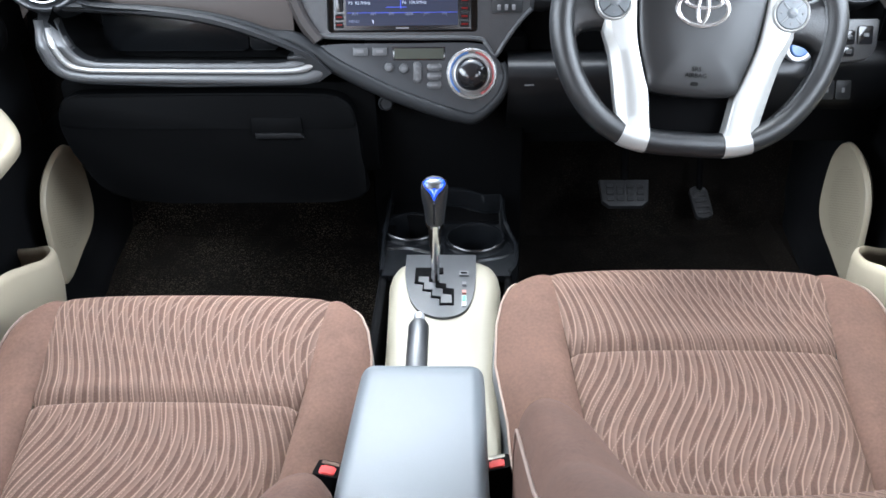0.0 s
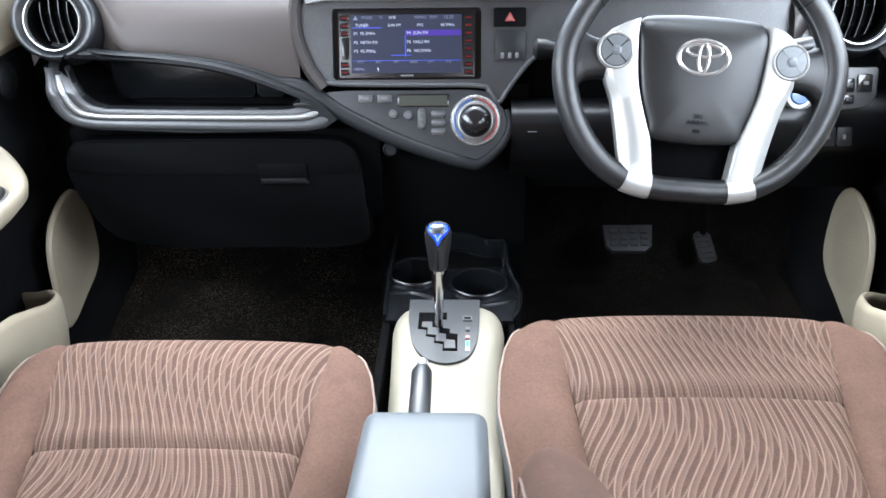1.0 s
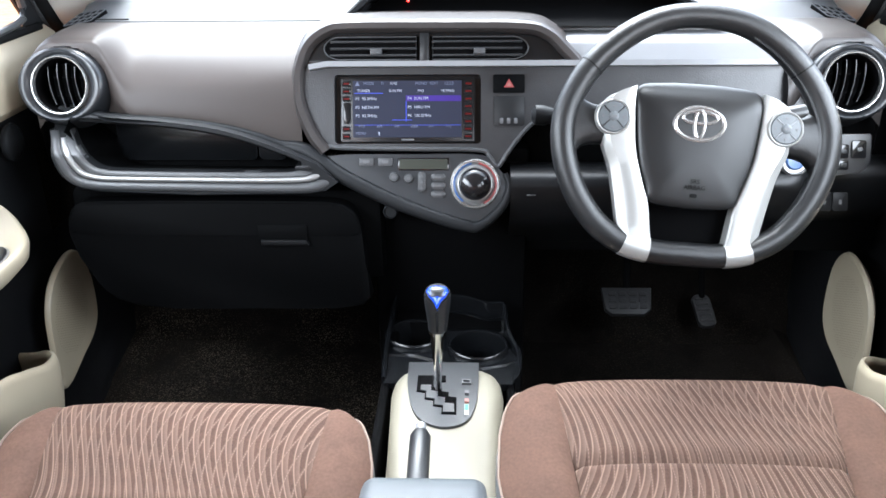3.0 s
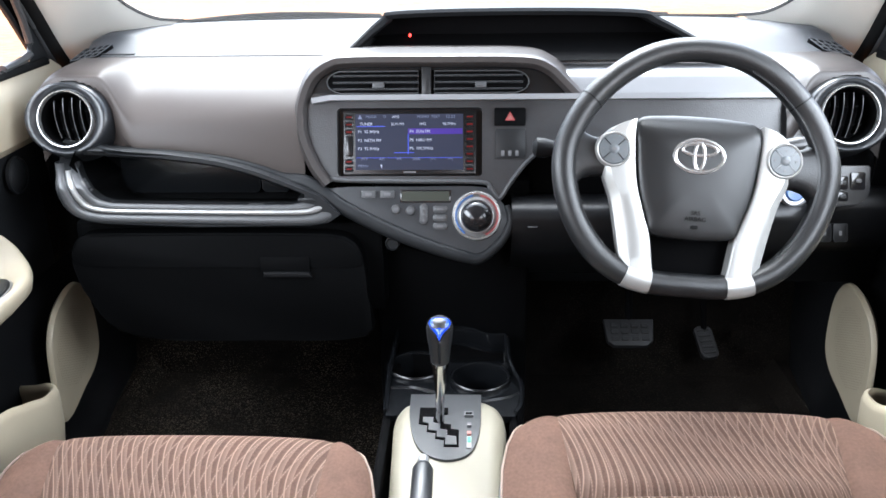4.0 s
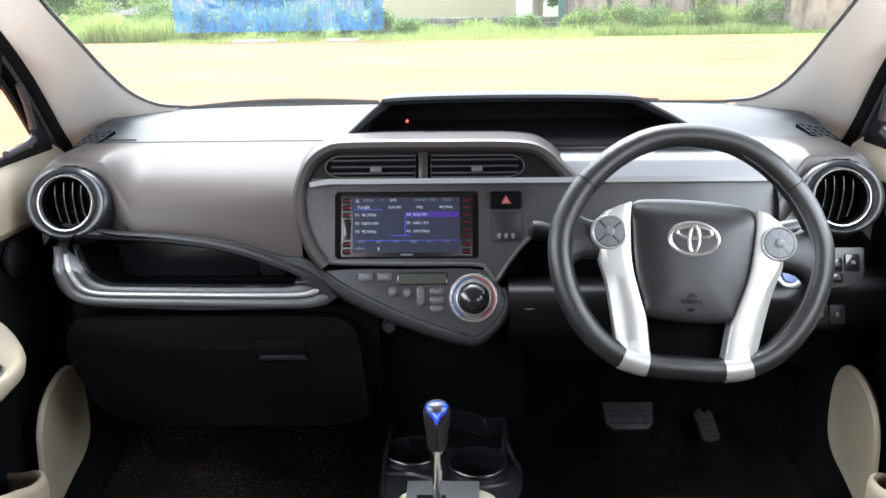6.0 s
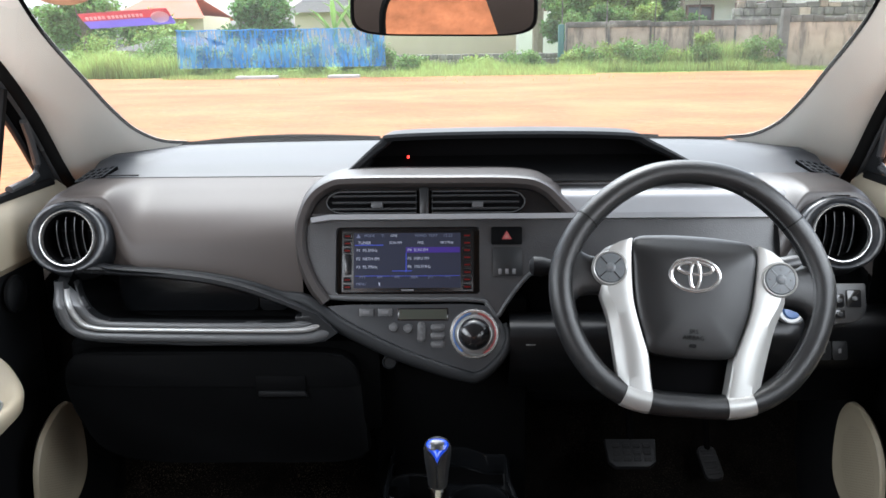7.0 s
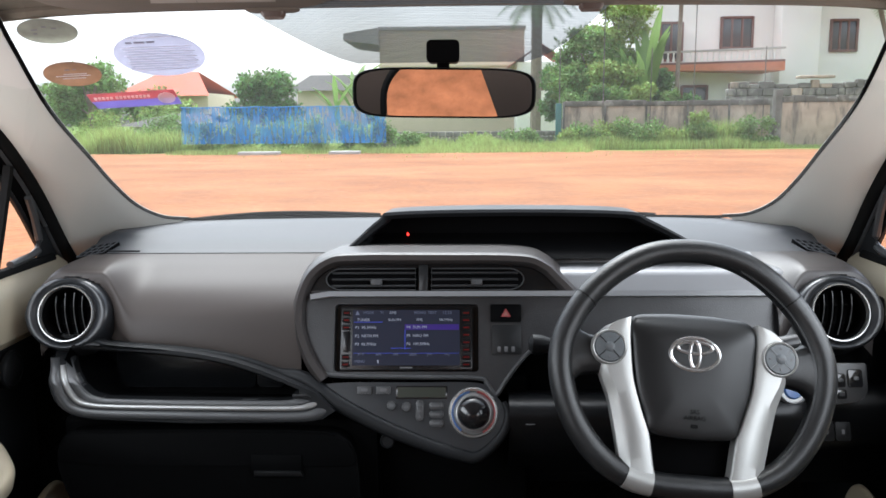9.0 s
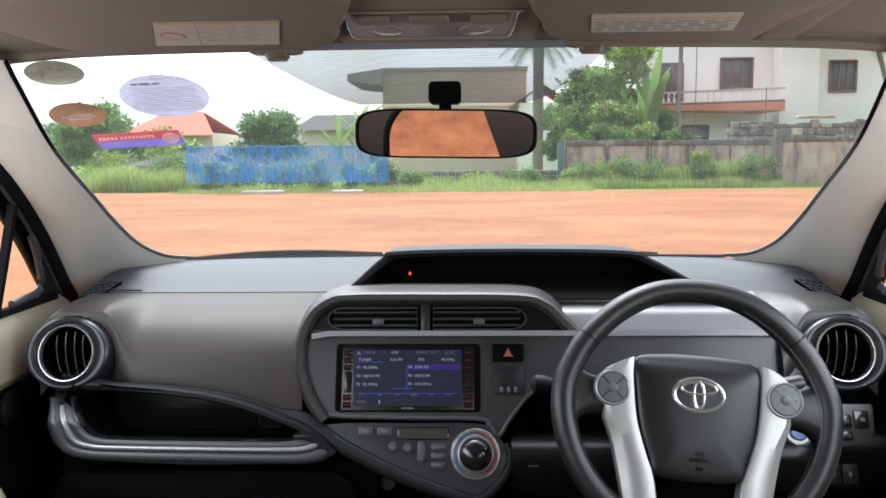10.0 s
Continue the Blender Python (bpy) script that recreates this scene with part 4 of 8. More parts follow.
# glovebox
gl = curve_pts([(-0.592, -0.105), (-0.580, -0.080), (-0.555, -0.0715), (-0.46, -0.0700), (-0.30, -0.0700), (-0.20, -0.0715), (-0.165, -0.0765), (-0.145, -0.093), (-0.137, -0.125), (-0.134, -0.19), (-0.140, -0.240), (-0.30, -0.246), (-0.50, -0.243), (-0.560, -0.20), (-0.586, -0.145)], 3, True)
gb = part("glovebox_door", plate(gl, shift(TR, 0, 0, -0.006), 0.0, -0.03, 0.004, 3), M["black"], dash, "black grained glovebox door")
part("upper_face", plate(curve_pts([(-0.588, -0.118), (-0.579, -0.084), (-0.555, -0.0745), (-0.46, -0.0730), (-0.30, -0.0730), (-0.20, -0.0745), (-0.168, -0.0790), (-0.149, -0.094), (-0.142, -0.122), (-0.20, -0.1240), (-0.36, -0.1245), (-0.52, -0.1235)], 3, True), shift(TR, 0, 0, -0.006), 0.0022, -0.002, 0.0016, 2), M["black"], gb)
part("handle_recess", plate(rrect(-0.297, -0.221, -0.134, -0.1065, 0.002), shift(TR, 0, 0, -0.0035), 0.0022, -0.002, 0.0008), M["black"], gb)
part("handle", plate([(-0.292, -0.1385), (-0.217, -0.1385), (-0.222, -0.130), (-0.292, -0.130)], shift(TR, 0, 0, -0.0030), 0.005, -0.002, 0.002), M["kickplastic"], gb, "black pull handle lip")
part("lower_body", box(-0.60, -0.11, 1.195, 1.34, 0.58, 0.735, 0.01), M["black"], dash)
part("tray_body", box(-0.69, -0.22, 1.31, 1.42, 0.73, 0.90, 0.01), M["black"], dash)
part("lower_body", box(0.11, 0.69, 1.26, 1.40, 0.60, 0.905, 0.01), M["black"], dash)
part("lower_body", box(-0.13, 0.12, 1.235, 1.40, 0.30, 0.79, 0.01), M["black"], dash)
knee = curve_pts([(1.235, 0.766), (1.195, 0.7725), (1.172, 0.7685), (1.161, 0.757), (1.160, 0.742), (1.168, 0.715), (1.19, 0.68), (1.26, 0.62)], 4)
part("knee_panel", grid([[(x, y + 0.045 * min(1.0, max(0.0, (x - 0.520) / 0.03)), z) for y, z in knee] for x in np.linspace(0.088, 0.68, 40)]), M["knee"], dash, "black knee panel under the steering column", 60)
part("panel_slot", box(0.112, 0.126, 1.158, 1.163, 0.7385, 0.7400, 0.0004), M["greyprint"], dash)
part("socket_plug", lathe([(0.0115, -0.02), (0.0115, 0.0), (0.0095, 0.002), (0.008, 0.0), (0.001, 0.0)], Matrix.Translation((-0.0965, 1.190, 0.700)) @ Matrix.Rotation(radians(80), 4, "X"), 24), M["matte"], dash, "round black power socket")


def round_vent(s):
    m = Matrix.Translation((s * 0.5827 - 0.0027, 1.203, 0.8975)) @ Matrix.Rotation(radians(s * 1), 4, "Z") @ Matrix.Rotation(radians(74), 4, "X")
    # wide oval bezel that falls into a groove round the ring
    levels = [(0.0425, 0.0425, -0.030), (0.0435, 0.0435, -0.0055), (0.0455, 0.0452, -0.0062), (0.0475, 0.0468, -0.0040), (0.0530, 0.0492, 0.0005), (0.0585, 0.0515, 0.0020), (0.0625, 0.0537, 0.0005), (0.0652, 0.0556, -0.0045), (0.0665, 0.0565, -0.012), (0.0685, 0.0590, -0.022), (0.0720, 0.0640, -0.045)]
    v = part("round_vent", grid([[tuple(m @ Vector((a * math.cos(q), b * math.sin(q), h))) for q in np.linspace(0, 2 * math.pi, 61)[:-1]] for a, b, h in levels], closed_u=True), M["gate"], dash, "round charcoal air vent with a chrome ring", 60)
    part("chrome_ring", ring([(0.0436, -0.005), (0.0434, 0.0008), (0.0424, 0.0022), (0.0410, 0.0018), (0.0402, -0.001), (0.0400, -0.008), (0.042, -0.008)], m, 56), M["ringmetal"], v)
    part("vent_back", lathe([(0.041, -0.05), (0.041, -0.044), (0.001, -0.04)], m, 32), M["deep"], v)
    part("barrel", ring([(0.0402, -0.05), (0.0398, -0.006), (0.0385, -0.008), (0.0385, -0.05)], m, 48), M["deep"], v)
    for x in (-0.0205, -0.0065, 0.0075, 0.0205):
        hgt = math.sqrt(0.0385 ** 2 - x * x) * 0.86
        pts = [m @ Vector((-s * (x - 0.002 + 0.010 * (0.5 - 0.5 * k / hgt) ** 2), k, -0.012 - 0.003 * (k / hgt) ** 2)) for k in np.linspace(-hgt, hgt, 13)]
        blade = part("louvre", sweep([tuple(p) for p in pts], [(-0.0007, -0.012), (0.0007, -0.012), (0.0008, 0.0010), (-0.0008, 0.0010)], up=tuple(m.to_3x3() @ Vector((0, 0, 1)))), M["black"], v)
        # thin pale tube paints the highlight on the blade's front edge
        part("louvre_edge", tube([tuple(p + m.to_3x3() @ Vector((0, 0, 0.0012))) for p in pts], 0.0008, 6), M["panel"], blade, "pale highlight painted along the louvre edge")
    for y in (-0.014, 0.013):
        part("cross_vane", plate(rrect(-0.024, 0.026, y - 0.0008, y + 0.0008, 0.0005, 1), m, -0.0200, -0.025, 0), M["black"], v)


round_vent(-1)
round_vent(1)
for s in (-1, 1):
    gm = Matrix.Translation((s * 0.600, 1.362, 0.9690)) @ Matrix.Rotation(radians(s * 10), 4, "Y") @ Matrix.Rotation(radians(16), 4, "X") @ Matrix.Diagonal((0.88, 0.92, 1, 1)) @ Matrix(((1, s * -0.40, 0, 0), (0, 1, 0, 0), (0, 0, 1, 0), (0, 0, 0, 1)))
    cells = [rrect(a - 0.0050, a + 0.0050, b2 - 0.0056, b2 + 0.0056, 0.0016, 2) for a in (-0.0195, -0.0065, 0.0065, 0.0195) for b2 in (-0.0145, 0.0, 0.0145)]
    g = part("defroster_grille", holed(rrect(-0.0275, 0.0275, -0.0230, 0.0230, 0.004), cells, gm, 0.0035, 0.0024), M["top"], dash, "small charcoal defroster grille with rounded cells", 30)
    # black sheet close under the cells paints the shade of their depth
    part("grille_back", plate(rrect(-0.0265, 0.0265, -0.0220, 0.0220, 0.003), gm, 0.0022, -0.012, 0), M["deep"], g)

# right switch bank
part("switch_bank", plate([(0.545, 0.010), (0.616, 0.010), (0.619, 0.007), (0.618, -0.028), (0.613, -0.040), (0.602, -0.048), (0.545, -0.054)][::-1], PL, 0.004, -0.02, 0.003), M["panel"], dash, "grey switch panel under the round vent")
for u0, u1, v0, v1 in ((0.588, 0.609, -0.026, 0.0), (0.568, 0.584, -0.026, -0.006), (0.568, 0.584, -0.043, -0.029)):
    b = part("switch", plate(rrect(u0, u1, v0, v1, 0.002), PL, 0.007, 0, 0.0015), M["gloss"], dash)
    part("knob", plate(rrect((u0 + u1) / 2 - 0.004, (u0 + u1) / 2 + 0.004, (v0 + v1) / 2 - 0.003, (v0 + v1) / 2 + 0.003, 0.001), PL, 0.010, 0.005, 0.001), M["knob"], b)
for u0, u1 in ((0.571, 0.593), (0.548, 0.569)):
    b = part("switch", plate(rrect(u0, u1, -0.1037, -0.0759, 0.002), PL, -0.012, -0.03, 0.0015), M["kickplastic"], dash)
    part("icon", plate(rrect((u0 + u1) / 2 - 0.002, (u0 + u1) / 2 + 0.002, -0.094, -0.087, 0.001), PL, -0.0115, -0.013, 0), M["greyprint"], b)
sm = shift(PL, 0.5065, -0.030, 0.0)
st = part("start_button", lathe([(0.0225, -0.01), (0.0225, 0.006), (0.020, 0.009), (0.018, 0.006), (0.001, 0.006)], sm, 32), M["silver"], dash, "blue start button in a silver ring")
part("button_face", lathe([(0.0135, 0.005), (0.0135, 0.008), (0.0115, 0.0098), (0.001, 0.0102)], sm, 28), M["bluebtn"], st, "translucent blue push button")

# ---------------------------------------------------------------- head unit
hu = thing("car_stereo", tuple(PL @ Vector((-0.066, 0.0, 0))), "black wide car stereo with lit touch screen in the dashboard", "car stereo")
part("body", plate(rrect(-0.1675, 0.0345, -0.0005, 0.0945, 0.002), PL, -0.002, -0.028, 0.0015), M["tray"], hu)
part("screen", plate(rrect(-0.149, 0.0147, 0.0062, 0.0905, 0.001), PL, -0.0012, -0.004, 0), M["screen"], hu, "dark blue lit radio screen")
part("screen_highlight", plate(rrect(-0.0690, 0.0135, 0.0600, 0.0685, 0.0005), PL, -0.0006, -0.002, 0), M["screenhi"], hu)
for u0, u1, v0, v1 in ((-0.147, -0.1035, 0.0715, 0.0722), (-0.0690, -0.0682, 0.030, 0.060), (-0.090, -0.060, 0.0318, 0.0324), (-0.147, 0.0135, 0.0243, 0.0247)):
    part("screen_line", plate([(u0, v0), (u1, v0), (u1, v1), (u0, v1)], PL, -0.0005, -0.002, 0), M["screenblue"], hu)
for text, u, v, size, key in (("TUNER", -0.1425, 0.0752, 0.0062, "screentxt"), ("SUN FM", -0.0945, 0.0752, 0.0056, "screentxt"), ("FM2", -0.0515, 0.0752, 0.0056, "screentxt"), ("98.7MHz", -0.0165, 0.0752, 0.0056, "screentxt"),
                              ("P1  95.3MHz", -0.1450, 0.0635, 0.0062, "screentxt"), ("P2  NETH FM", -0.1450, 0.0505, 0.0062, "screentxt"), ("P3  92.7MHz", -0.1450, 0.0380, 0.0062, "screentxt"),
                              ("P4  SUN FM", -0.0665, 0.0640, 0.0062, "screentxt"), ("P5  HIRU FM", -0.0665, 0.0510, 0.0062, "screentxt"), ("P6  100.5MHz", -0.0665, 0.0385, 0.0062, "screentxt"),
                              ("MODE", -0.1330, 0.0862, 0.0056, "screendim"), ("TI", -0.1070, 0.0862, 0.0056, "screendim"), ("AME", -0.0930, 0.0862, 0.0056, "screentxt"), ("MONO  TEXT", -0.0550, 0.0862, 0.0056, "screendim"), ("12:23", -0.0120, 0.0862, 0.0066, "screendim"),
                              ("PTY", -0.1400, 0.0225, 0.0056, "screendim"), ("AM", -0.1130, 0.0225, 0.0056, "screendim"), ("FM", -0.0860, 0.0225, 0.0056, "screendim"), ("SEEK", -0.0620, 0.0225, 0.0056, "screendim"),
                              ("|<<", -0.0350, 0.0225, 0.0056, "screendim"), (">>|", -0.0090, 0.0225, 0.0056, "screendim"), ("MENU", -0.1450, 0.0120, 0.0056, "screendim")):
    words("lettering", text, size, shift(PL, u, v, -0.0006), M[key], hu)
part("screen_icon", plate([(-0.1455, 0.083), (-0.1385, 0.083), (-0.142, 0.0895)], PL, -0.0006, -0.002, 0), M["screendim"], hu)
part("screen_cursor", plate([(-0.1095, 0.009), (-0.1085, 0.009), (-0.1085, 0.014), (-0.1110, 0.0145)], PL, -0.0006, -0.002, 0), M["screentxt"], hu)
for k in range(8):
    v = 0.0075 + k * 0.0112
    for u0, u1 in ((-0.1648, -0.1525), (0.0180, 0.0312)):
        if u0 < 0 and 2 <= k <= 4:
            continue
        b = part("key", plate(rrect(u0, u1, v - 0.0042, v + 0.0042, 0.001, 2), PL, -0.0004, -0.004, 0.0008, 1), M["gloss"], hu)
        part("key_lamp", plate(rrect(u0 + 0.002, u1 - 0.002, v - 0.0012, v + 0.0012, 0.0004, 1), PL, 0.0, -0.001, 0), M["redkey"], b)
part("volume_key", plate(rrect(-0.1630, -0.1535, 0.026, 0.058, 0.002), PL, 0.001, -0.003, 0.001), M["tray"], hu)
part("maker_mark", plate(rrect(-0.0760, -0.0570, 0.0017, 0.0040, 0.0004, 1), PL, -0.0017, -0.003, 0), M["greyprint"], hu)

# ---------------------------------------------------------------- steering wheel
SW = basis((0.306, 1.0, 0.89), (0, 0.38, 0.925)) @ Matrix.Rotation(radians(-4.4), 4, "Z")
wheel = thing("steering_wheel", tuple(SW @ Vector((0, 0, -0.12))), "black leather steering wheel with silver spokes, stitched rim", "steering wheel")
half = [(0, 0.1355), (0.05, 0.1285), (0.095, 0.104), (0.134, 0.064), (0.156, 0.022), (0.1625, -0.012), (0.157, -0.052), (0.140, -0.093), (0.112, -0.128), (0.078, -0.149), (0.040, -0.1572)]
loop = half + [(0, -0.158)] + [(-x, y) for x, y in reversed(half[1:])]
loop = curve_pts(loop, 6, True)
rimpts = [tuple(SW @ Vector((u, v, 0))) for u, v in loop]
wn_ = tuple(SW.to_3x3() @ Vector((0, 0, 1)))
part("rim", tube(rimpts, 0.0152, 14, True, up=wn_, sx=1.0, sy=1.12), M["leather"], wheel, "black leather-wrapped rim")
for k in (0.125, 0.865):
    i = int(k * len(loop))
    a = [SW @ Vector((loop[j][0], loop[j][1], 0)) for j in (i, i + 1)]
    part("rim_seam", tube([tuple(a[0]), tuple(a[0] + (a[1] - a[0]).normalized() * 0.0015)], 0.0156, 16, up=wn_, sy=1.12), M["rubber"], wheel)
# stitches along the inner edge of the rim
for s in (-1, 1):
    st_bm = bmesh.new()
    for i in range(len(loop)):
        u, v = loop[i]
        if u * s < 0.05 or v < -0.125 or v > 0.125:
            continue
        for f in (0.0, 0.33, 0.66):
            u2, v2 = loop[(i + 1) % len(loop)]
            uu, vv = u + (u2 - u) * f, v + (v2 - v) * f
            r = math.hypot(uu, vv)
            q = SW @ Vector((uu * (1 - 0.0128 / r), vv * (1 - 0.0128 / r), 0.0095))
            bmesh.ops.create_cube(st_bm, size=1, matrix=Matrix.Translation(q) @ SW.to_3x3().to_4x4() @ Matrix.Rotation(math.atan2(vv, uu) + 0.5, 4, "Z") @ Matrix.Diagonal((0.0045, 0.0009, 0.0009, 1)))
    part("stitching", st_bm, M["mid"], wheel)
half_pad = [(0.0, 0.0535), (0.04, 0.0520), (0.0735, 0.0445), (0.0755, 0.012), (0.0685, -0.043), (0.0575, -0.078), (0.0505, -0.0965), (0.020, -0.1015)]
pad_o = curve_pts(half_pad + [(-x, y) for x, y in half_pad[:0:-1]], 4, True)
cover = dome(pad_o, SW, [(0.92, -0.03), (1.0, -0.01), (1.0, 0.0085), (0.992, 0.0112), (0.975, 0.0128), (0.93, 0.0144), (0.84, 0.0160), (0.70, 0.0178), (0.56, 0.0194), (0.44, 0.0200), (0.3, 0.0205)])
for v in cover.verts:
    q = SW.inverted() @ v.co
    q.z -= 0.0165 * max(0.0, (q.y - 0.018) / 0.0355) ** 2
    v.co = SW @ q
part("airbag_cover", cover, M["airbag"], wheel, "black grained airbag cover", 60)
for s in (-1, 1):
    stations = [((0.0770, 0.0435), (0.0960, 0.0365)), ((0.0775, 0.028), (0.1120, 0.027)), ((0.0770, 0.012), (0.1165, 0.012)), ((0.0742, -0.020), (0.1140, -0.026)), ((0.0702, -0.043), (0.1030, -0.056)), ((0.0592, -0.078), (0.0950, -0.090)),
                ((0.0520, -0.0985), (0.0910, -0.110)), ((0.0465, -0.135), (0.0865, -0.132)), ((0.0440, -0.146), (0.0830, -0.144)), ((0.0435, -0.152), (0.0815, -0.150))]
    li, lo = curve_pts([p for p, _ in stations], 4), curve_pts([q for _, q in stations], 4)
    rows = []
    for i, (p, q) in enumerate(zip(li, lo)):
        k = float(np.interp(i / (len(li) - 1), [0, 0.3, 0.55, 0.8, 1], [0.85, 0.80, 0.58, 0.70, 0.9]))
        at = lambda f, h: tuple(SW @ Vector((s * (p[0] + (q[0] - p[0]) * f), p[1] + (q[1] - p[1]) * f, h)))
        rows.append([at(0, -0.012), at(0, 0.0105), at(0.04, 0.0128), at(0.10, 0.0135), at(k * 0.5, 0.0140), at(k, 0.0138), at(0.5 * (k + 1), 0.0100), at(0.98, 0.0060), at(1, 0.003), at(1, -0.012)])
    part("spoke", grid(rows), M["paint"], wheel, "satin silver spoke trim", 30)
    cuff = [(u, v) for u, v in loop if v < -0.12 and 0.041 < s * u < 0.081]
    part("spoke_end", tube([tuple(SW @ Vector((u, v, 0.0004))) for u, v in cuff], 0.0161, 16, up=wn_, sy=1.12), M["paint"], wheel)
    grip = [(0.090, 0.020, -0.030), (0.104, 0.0195, -0.030), (0.116, 0.0185, -0.029), (0.127, 0.0195, -0.030), (0.137, 0.0235, -0.033), (0.145, 0.032, -0.041), (0.152, 0.045, -0.056), (0.158, 0.055, -0.066)]
    rows = []
    for u, v1, v0 in grip:
        vm, vh = (v1 + v0) / 2, (v1 - v0) / 2
        rows.append([tuple(SW @ Vector((s * u, vm + vh * f, hh))) for f, hh in ((1.0, -0.016), (1.0, -0.006), (0.94, 0.001), (0.82, 0.0055), (0.5, 0.0085), (0.0, 0.0095), (-0.5, 0.0085), (-0.82, 0.0055), (-0.94, 0.001), (-1.0, -0.006), (-1.0, -0.016))])
    part("thumb_rest", grid(rows), M["leather"], wheel, "black leather side spoke", 60)
    bm_ = shift(SW, s * 0.1040, 0.003, 0.0)
    pod = part("button_pod", ring([(0.0228, 0.004), (0.0220, 0.015), (0.0205, 0.0175), (0.019, 0.0165), (0.0188, 0.006)], bm_, 36), M["paint"], wheel)
    part("button_face", lathe([(0.0188, 0.006), (0.0188, 0.0160), (0.0175, 0.0175), (0.001, 0.0185)], bm_, 32), M["arm"], pod, "grey round control pad")
    for a in (45, 135, 225, 315):
        part("divider", plate([(0.0065, -0.0004), (0.018, -0.0004), (0.018, 0.0004), (0.0065, 0.0004)], bm_ @ Matrix.Rotation(radians(a), 4, "Z"), 0.0186, 0.016, 0), M["gloss"], pod)
    for a in (0, 90, 180, 270):
        part("icon", plate(rrect(0.0115, 0.0138, -0.0013, 0.0013, 0.0006, 1), bm_ @ Matrix.Rotation(radians(a), 4, "Z"), 0.0186, 0.016, 0), M["greyprint"], pod)
    part("centre_key", lathe([(0.0062, 0.016), (0.0062, 0.0188), (0.004, 0.0198), (0.001, 0.02)], bm_, 20), M["arm"], pod)
    part("icon", plate(rrect(-0.0035, 0.0035, -0.0012, 0.0012, 0.0005, 1), bm_, 0.0202, 0.019, 0), M["greyprint"], pod)
# chrome badge: three plain ovals
bd = shift(SW, -0.001, 0.0005, 0.0195) @ Matrix.Diagonal((0.92, 0.93, 1, 1))
badge = part("badge", tube([tuple(bd @ Vector((u, v, 0))) for u, v in ellipse(0, 0, 0.0322, 0.0212, 40)], 0.0031, 8, True, up=wn_), M["badge"], wheel, "chrome oval badge")
for cx, cy, a, b in ((0, 0.0085, 0.0228, 0.0078), (0, 0.0, 0.0066, 0.0180)):
    part("badge_oval", tube([tuple(bd @ Vector((u, v, 0.0005))) for u, v in ellipse(cx, cy, a, b, 32)], 0.0027, 8, True, up=wn_), M["badge"], badge)
part("badge_backing", plate(ellipse(0, 0, 0.031, 0.020, 32), bd, -0.0002, -0.006, 0), M["leather"], badge)
words("lettering", "SRS", 0.0075, shift(SW, 0.0, -0.0690, 0.0200), M["rubber"], wheel, "CENTER")
words("lettering", "AIRBAG", 0.0075, shift(SW, 0.0, -0.0765, 0.0197), M["rubber"], wheel, "CENTER")
part("moulded_mark", plate(rrect(-0.0045, 0.0045, -0.0885, -0.0838, 0.0018, 2), SW, 0.0176, 0.012, 0.0003, 1), M["rubber"], wheel)
part("hub_back", lathe([(0.055, -0.09), (0.06, -0.03), (0.045, -0.005), (0.001, -0.004)], shift(SW, 0, -0.02), 28), M["black"], wheel)
# black plate fills the open gap under the hub to paint its shade
part("lower_gap", plate(rrect(-0.055, 0.055, -0.150, -0.095, 0.006), SW, -0.016, -0.04, 0.003), M["deep"], wheel)
# column shroud and stalks
col = thing("steering_column", tuple(SW @ Vector((0, 0, -0.22))), "black plastic steering column shroud with stalk levers", "steering column")
part("shroud", dome(rrect(-0.062, 0.062, -0.075, 0.050, 0.03), SW, [(1.12, -0.26), (1.05, -0.16), (1.0, -0.08), (0.92, -0.06)]), M["black"], col)
lv = [SW @ Vector((-0.05, 0.021, -0.10)), SW @ Vector((-0.12, 0.016, -0.10)), SW @ Vector((-0.170, 0.013, -0.095))]
sl = part("stalk", tube([tuple(p) for p in lv], 0.0072, 10, up=wn_), M["black"], col, "black wiper stalk")
part("stalk_knob", tube([tuple(lv[2] + Vector((0.003, 0, 0))), tuple(lv[2] + Vector((-0.010, 0, 0))), tuple(lv[2] + Vector((-0.022, 0, 0.001))), tuple(lv[2] + Vector((-0.027, 0, 0.001)))], 0.0138, 14, up=wn_, scales=[0.7, 1, 1, 0.5]), M["kickplastic"], sl)
rv = [Vector((0.36, 1.09, 0.862)), Vector((0.418, 1.09, 0.873)), Vector((0.466, 1.09, 0.882)), Vector((0.4745, 1.09, 0.8835))]
sl = part("stalk", tube([tuple(p) for p in rv], 0.0115, 12, up=wn_, scales=[0.8, 1, 1.05, 0.95]), M["knob"], col, "black light stalk with white marks")
for d in (-0.004, 0.004):
    part("stalk_mark", plate(rrect(-0.0015, 0.0015, d - 0.0015, d + 0.0015, 0.0004, 1), basis((0.449, 1.0785, 0.8795), (0, 0.38, 0.925)), 0.0016, -0.003, 0), M["white"], sl)

# ---------------------------------------------------------------- front seats
SY = [0.30, 0.40, 0.50, 0.60, 0.70, 0.78, 0.85, 0.89, 0.915, 0.930, 0.934, 0.930]
SZ = [0.472, 0.477, 0.485, 0.497, 0.515, 0.534, 0.556, 0.566, 0.564, 0.545, 0.520, 0.46]


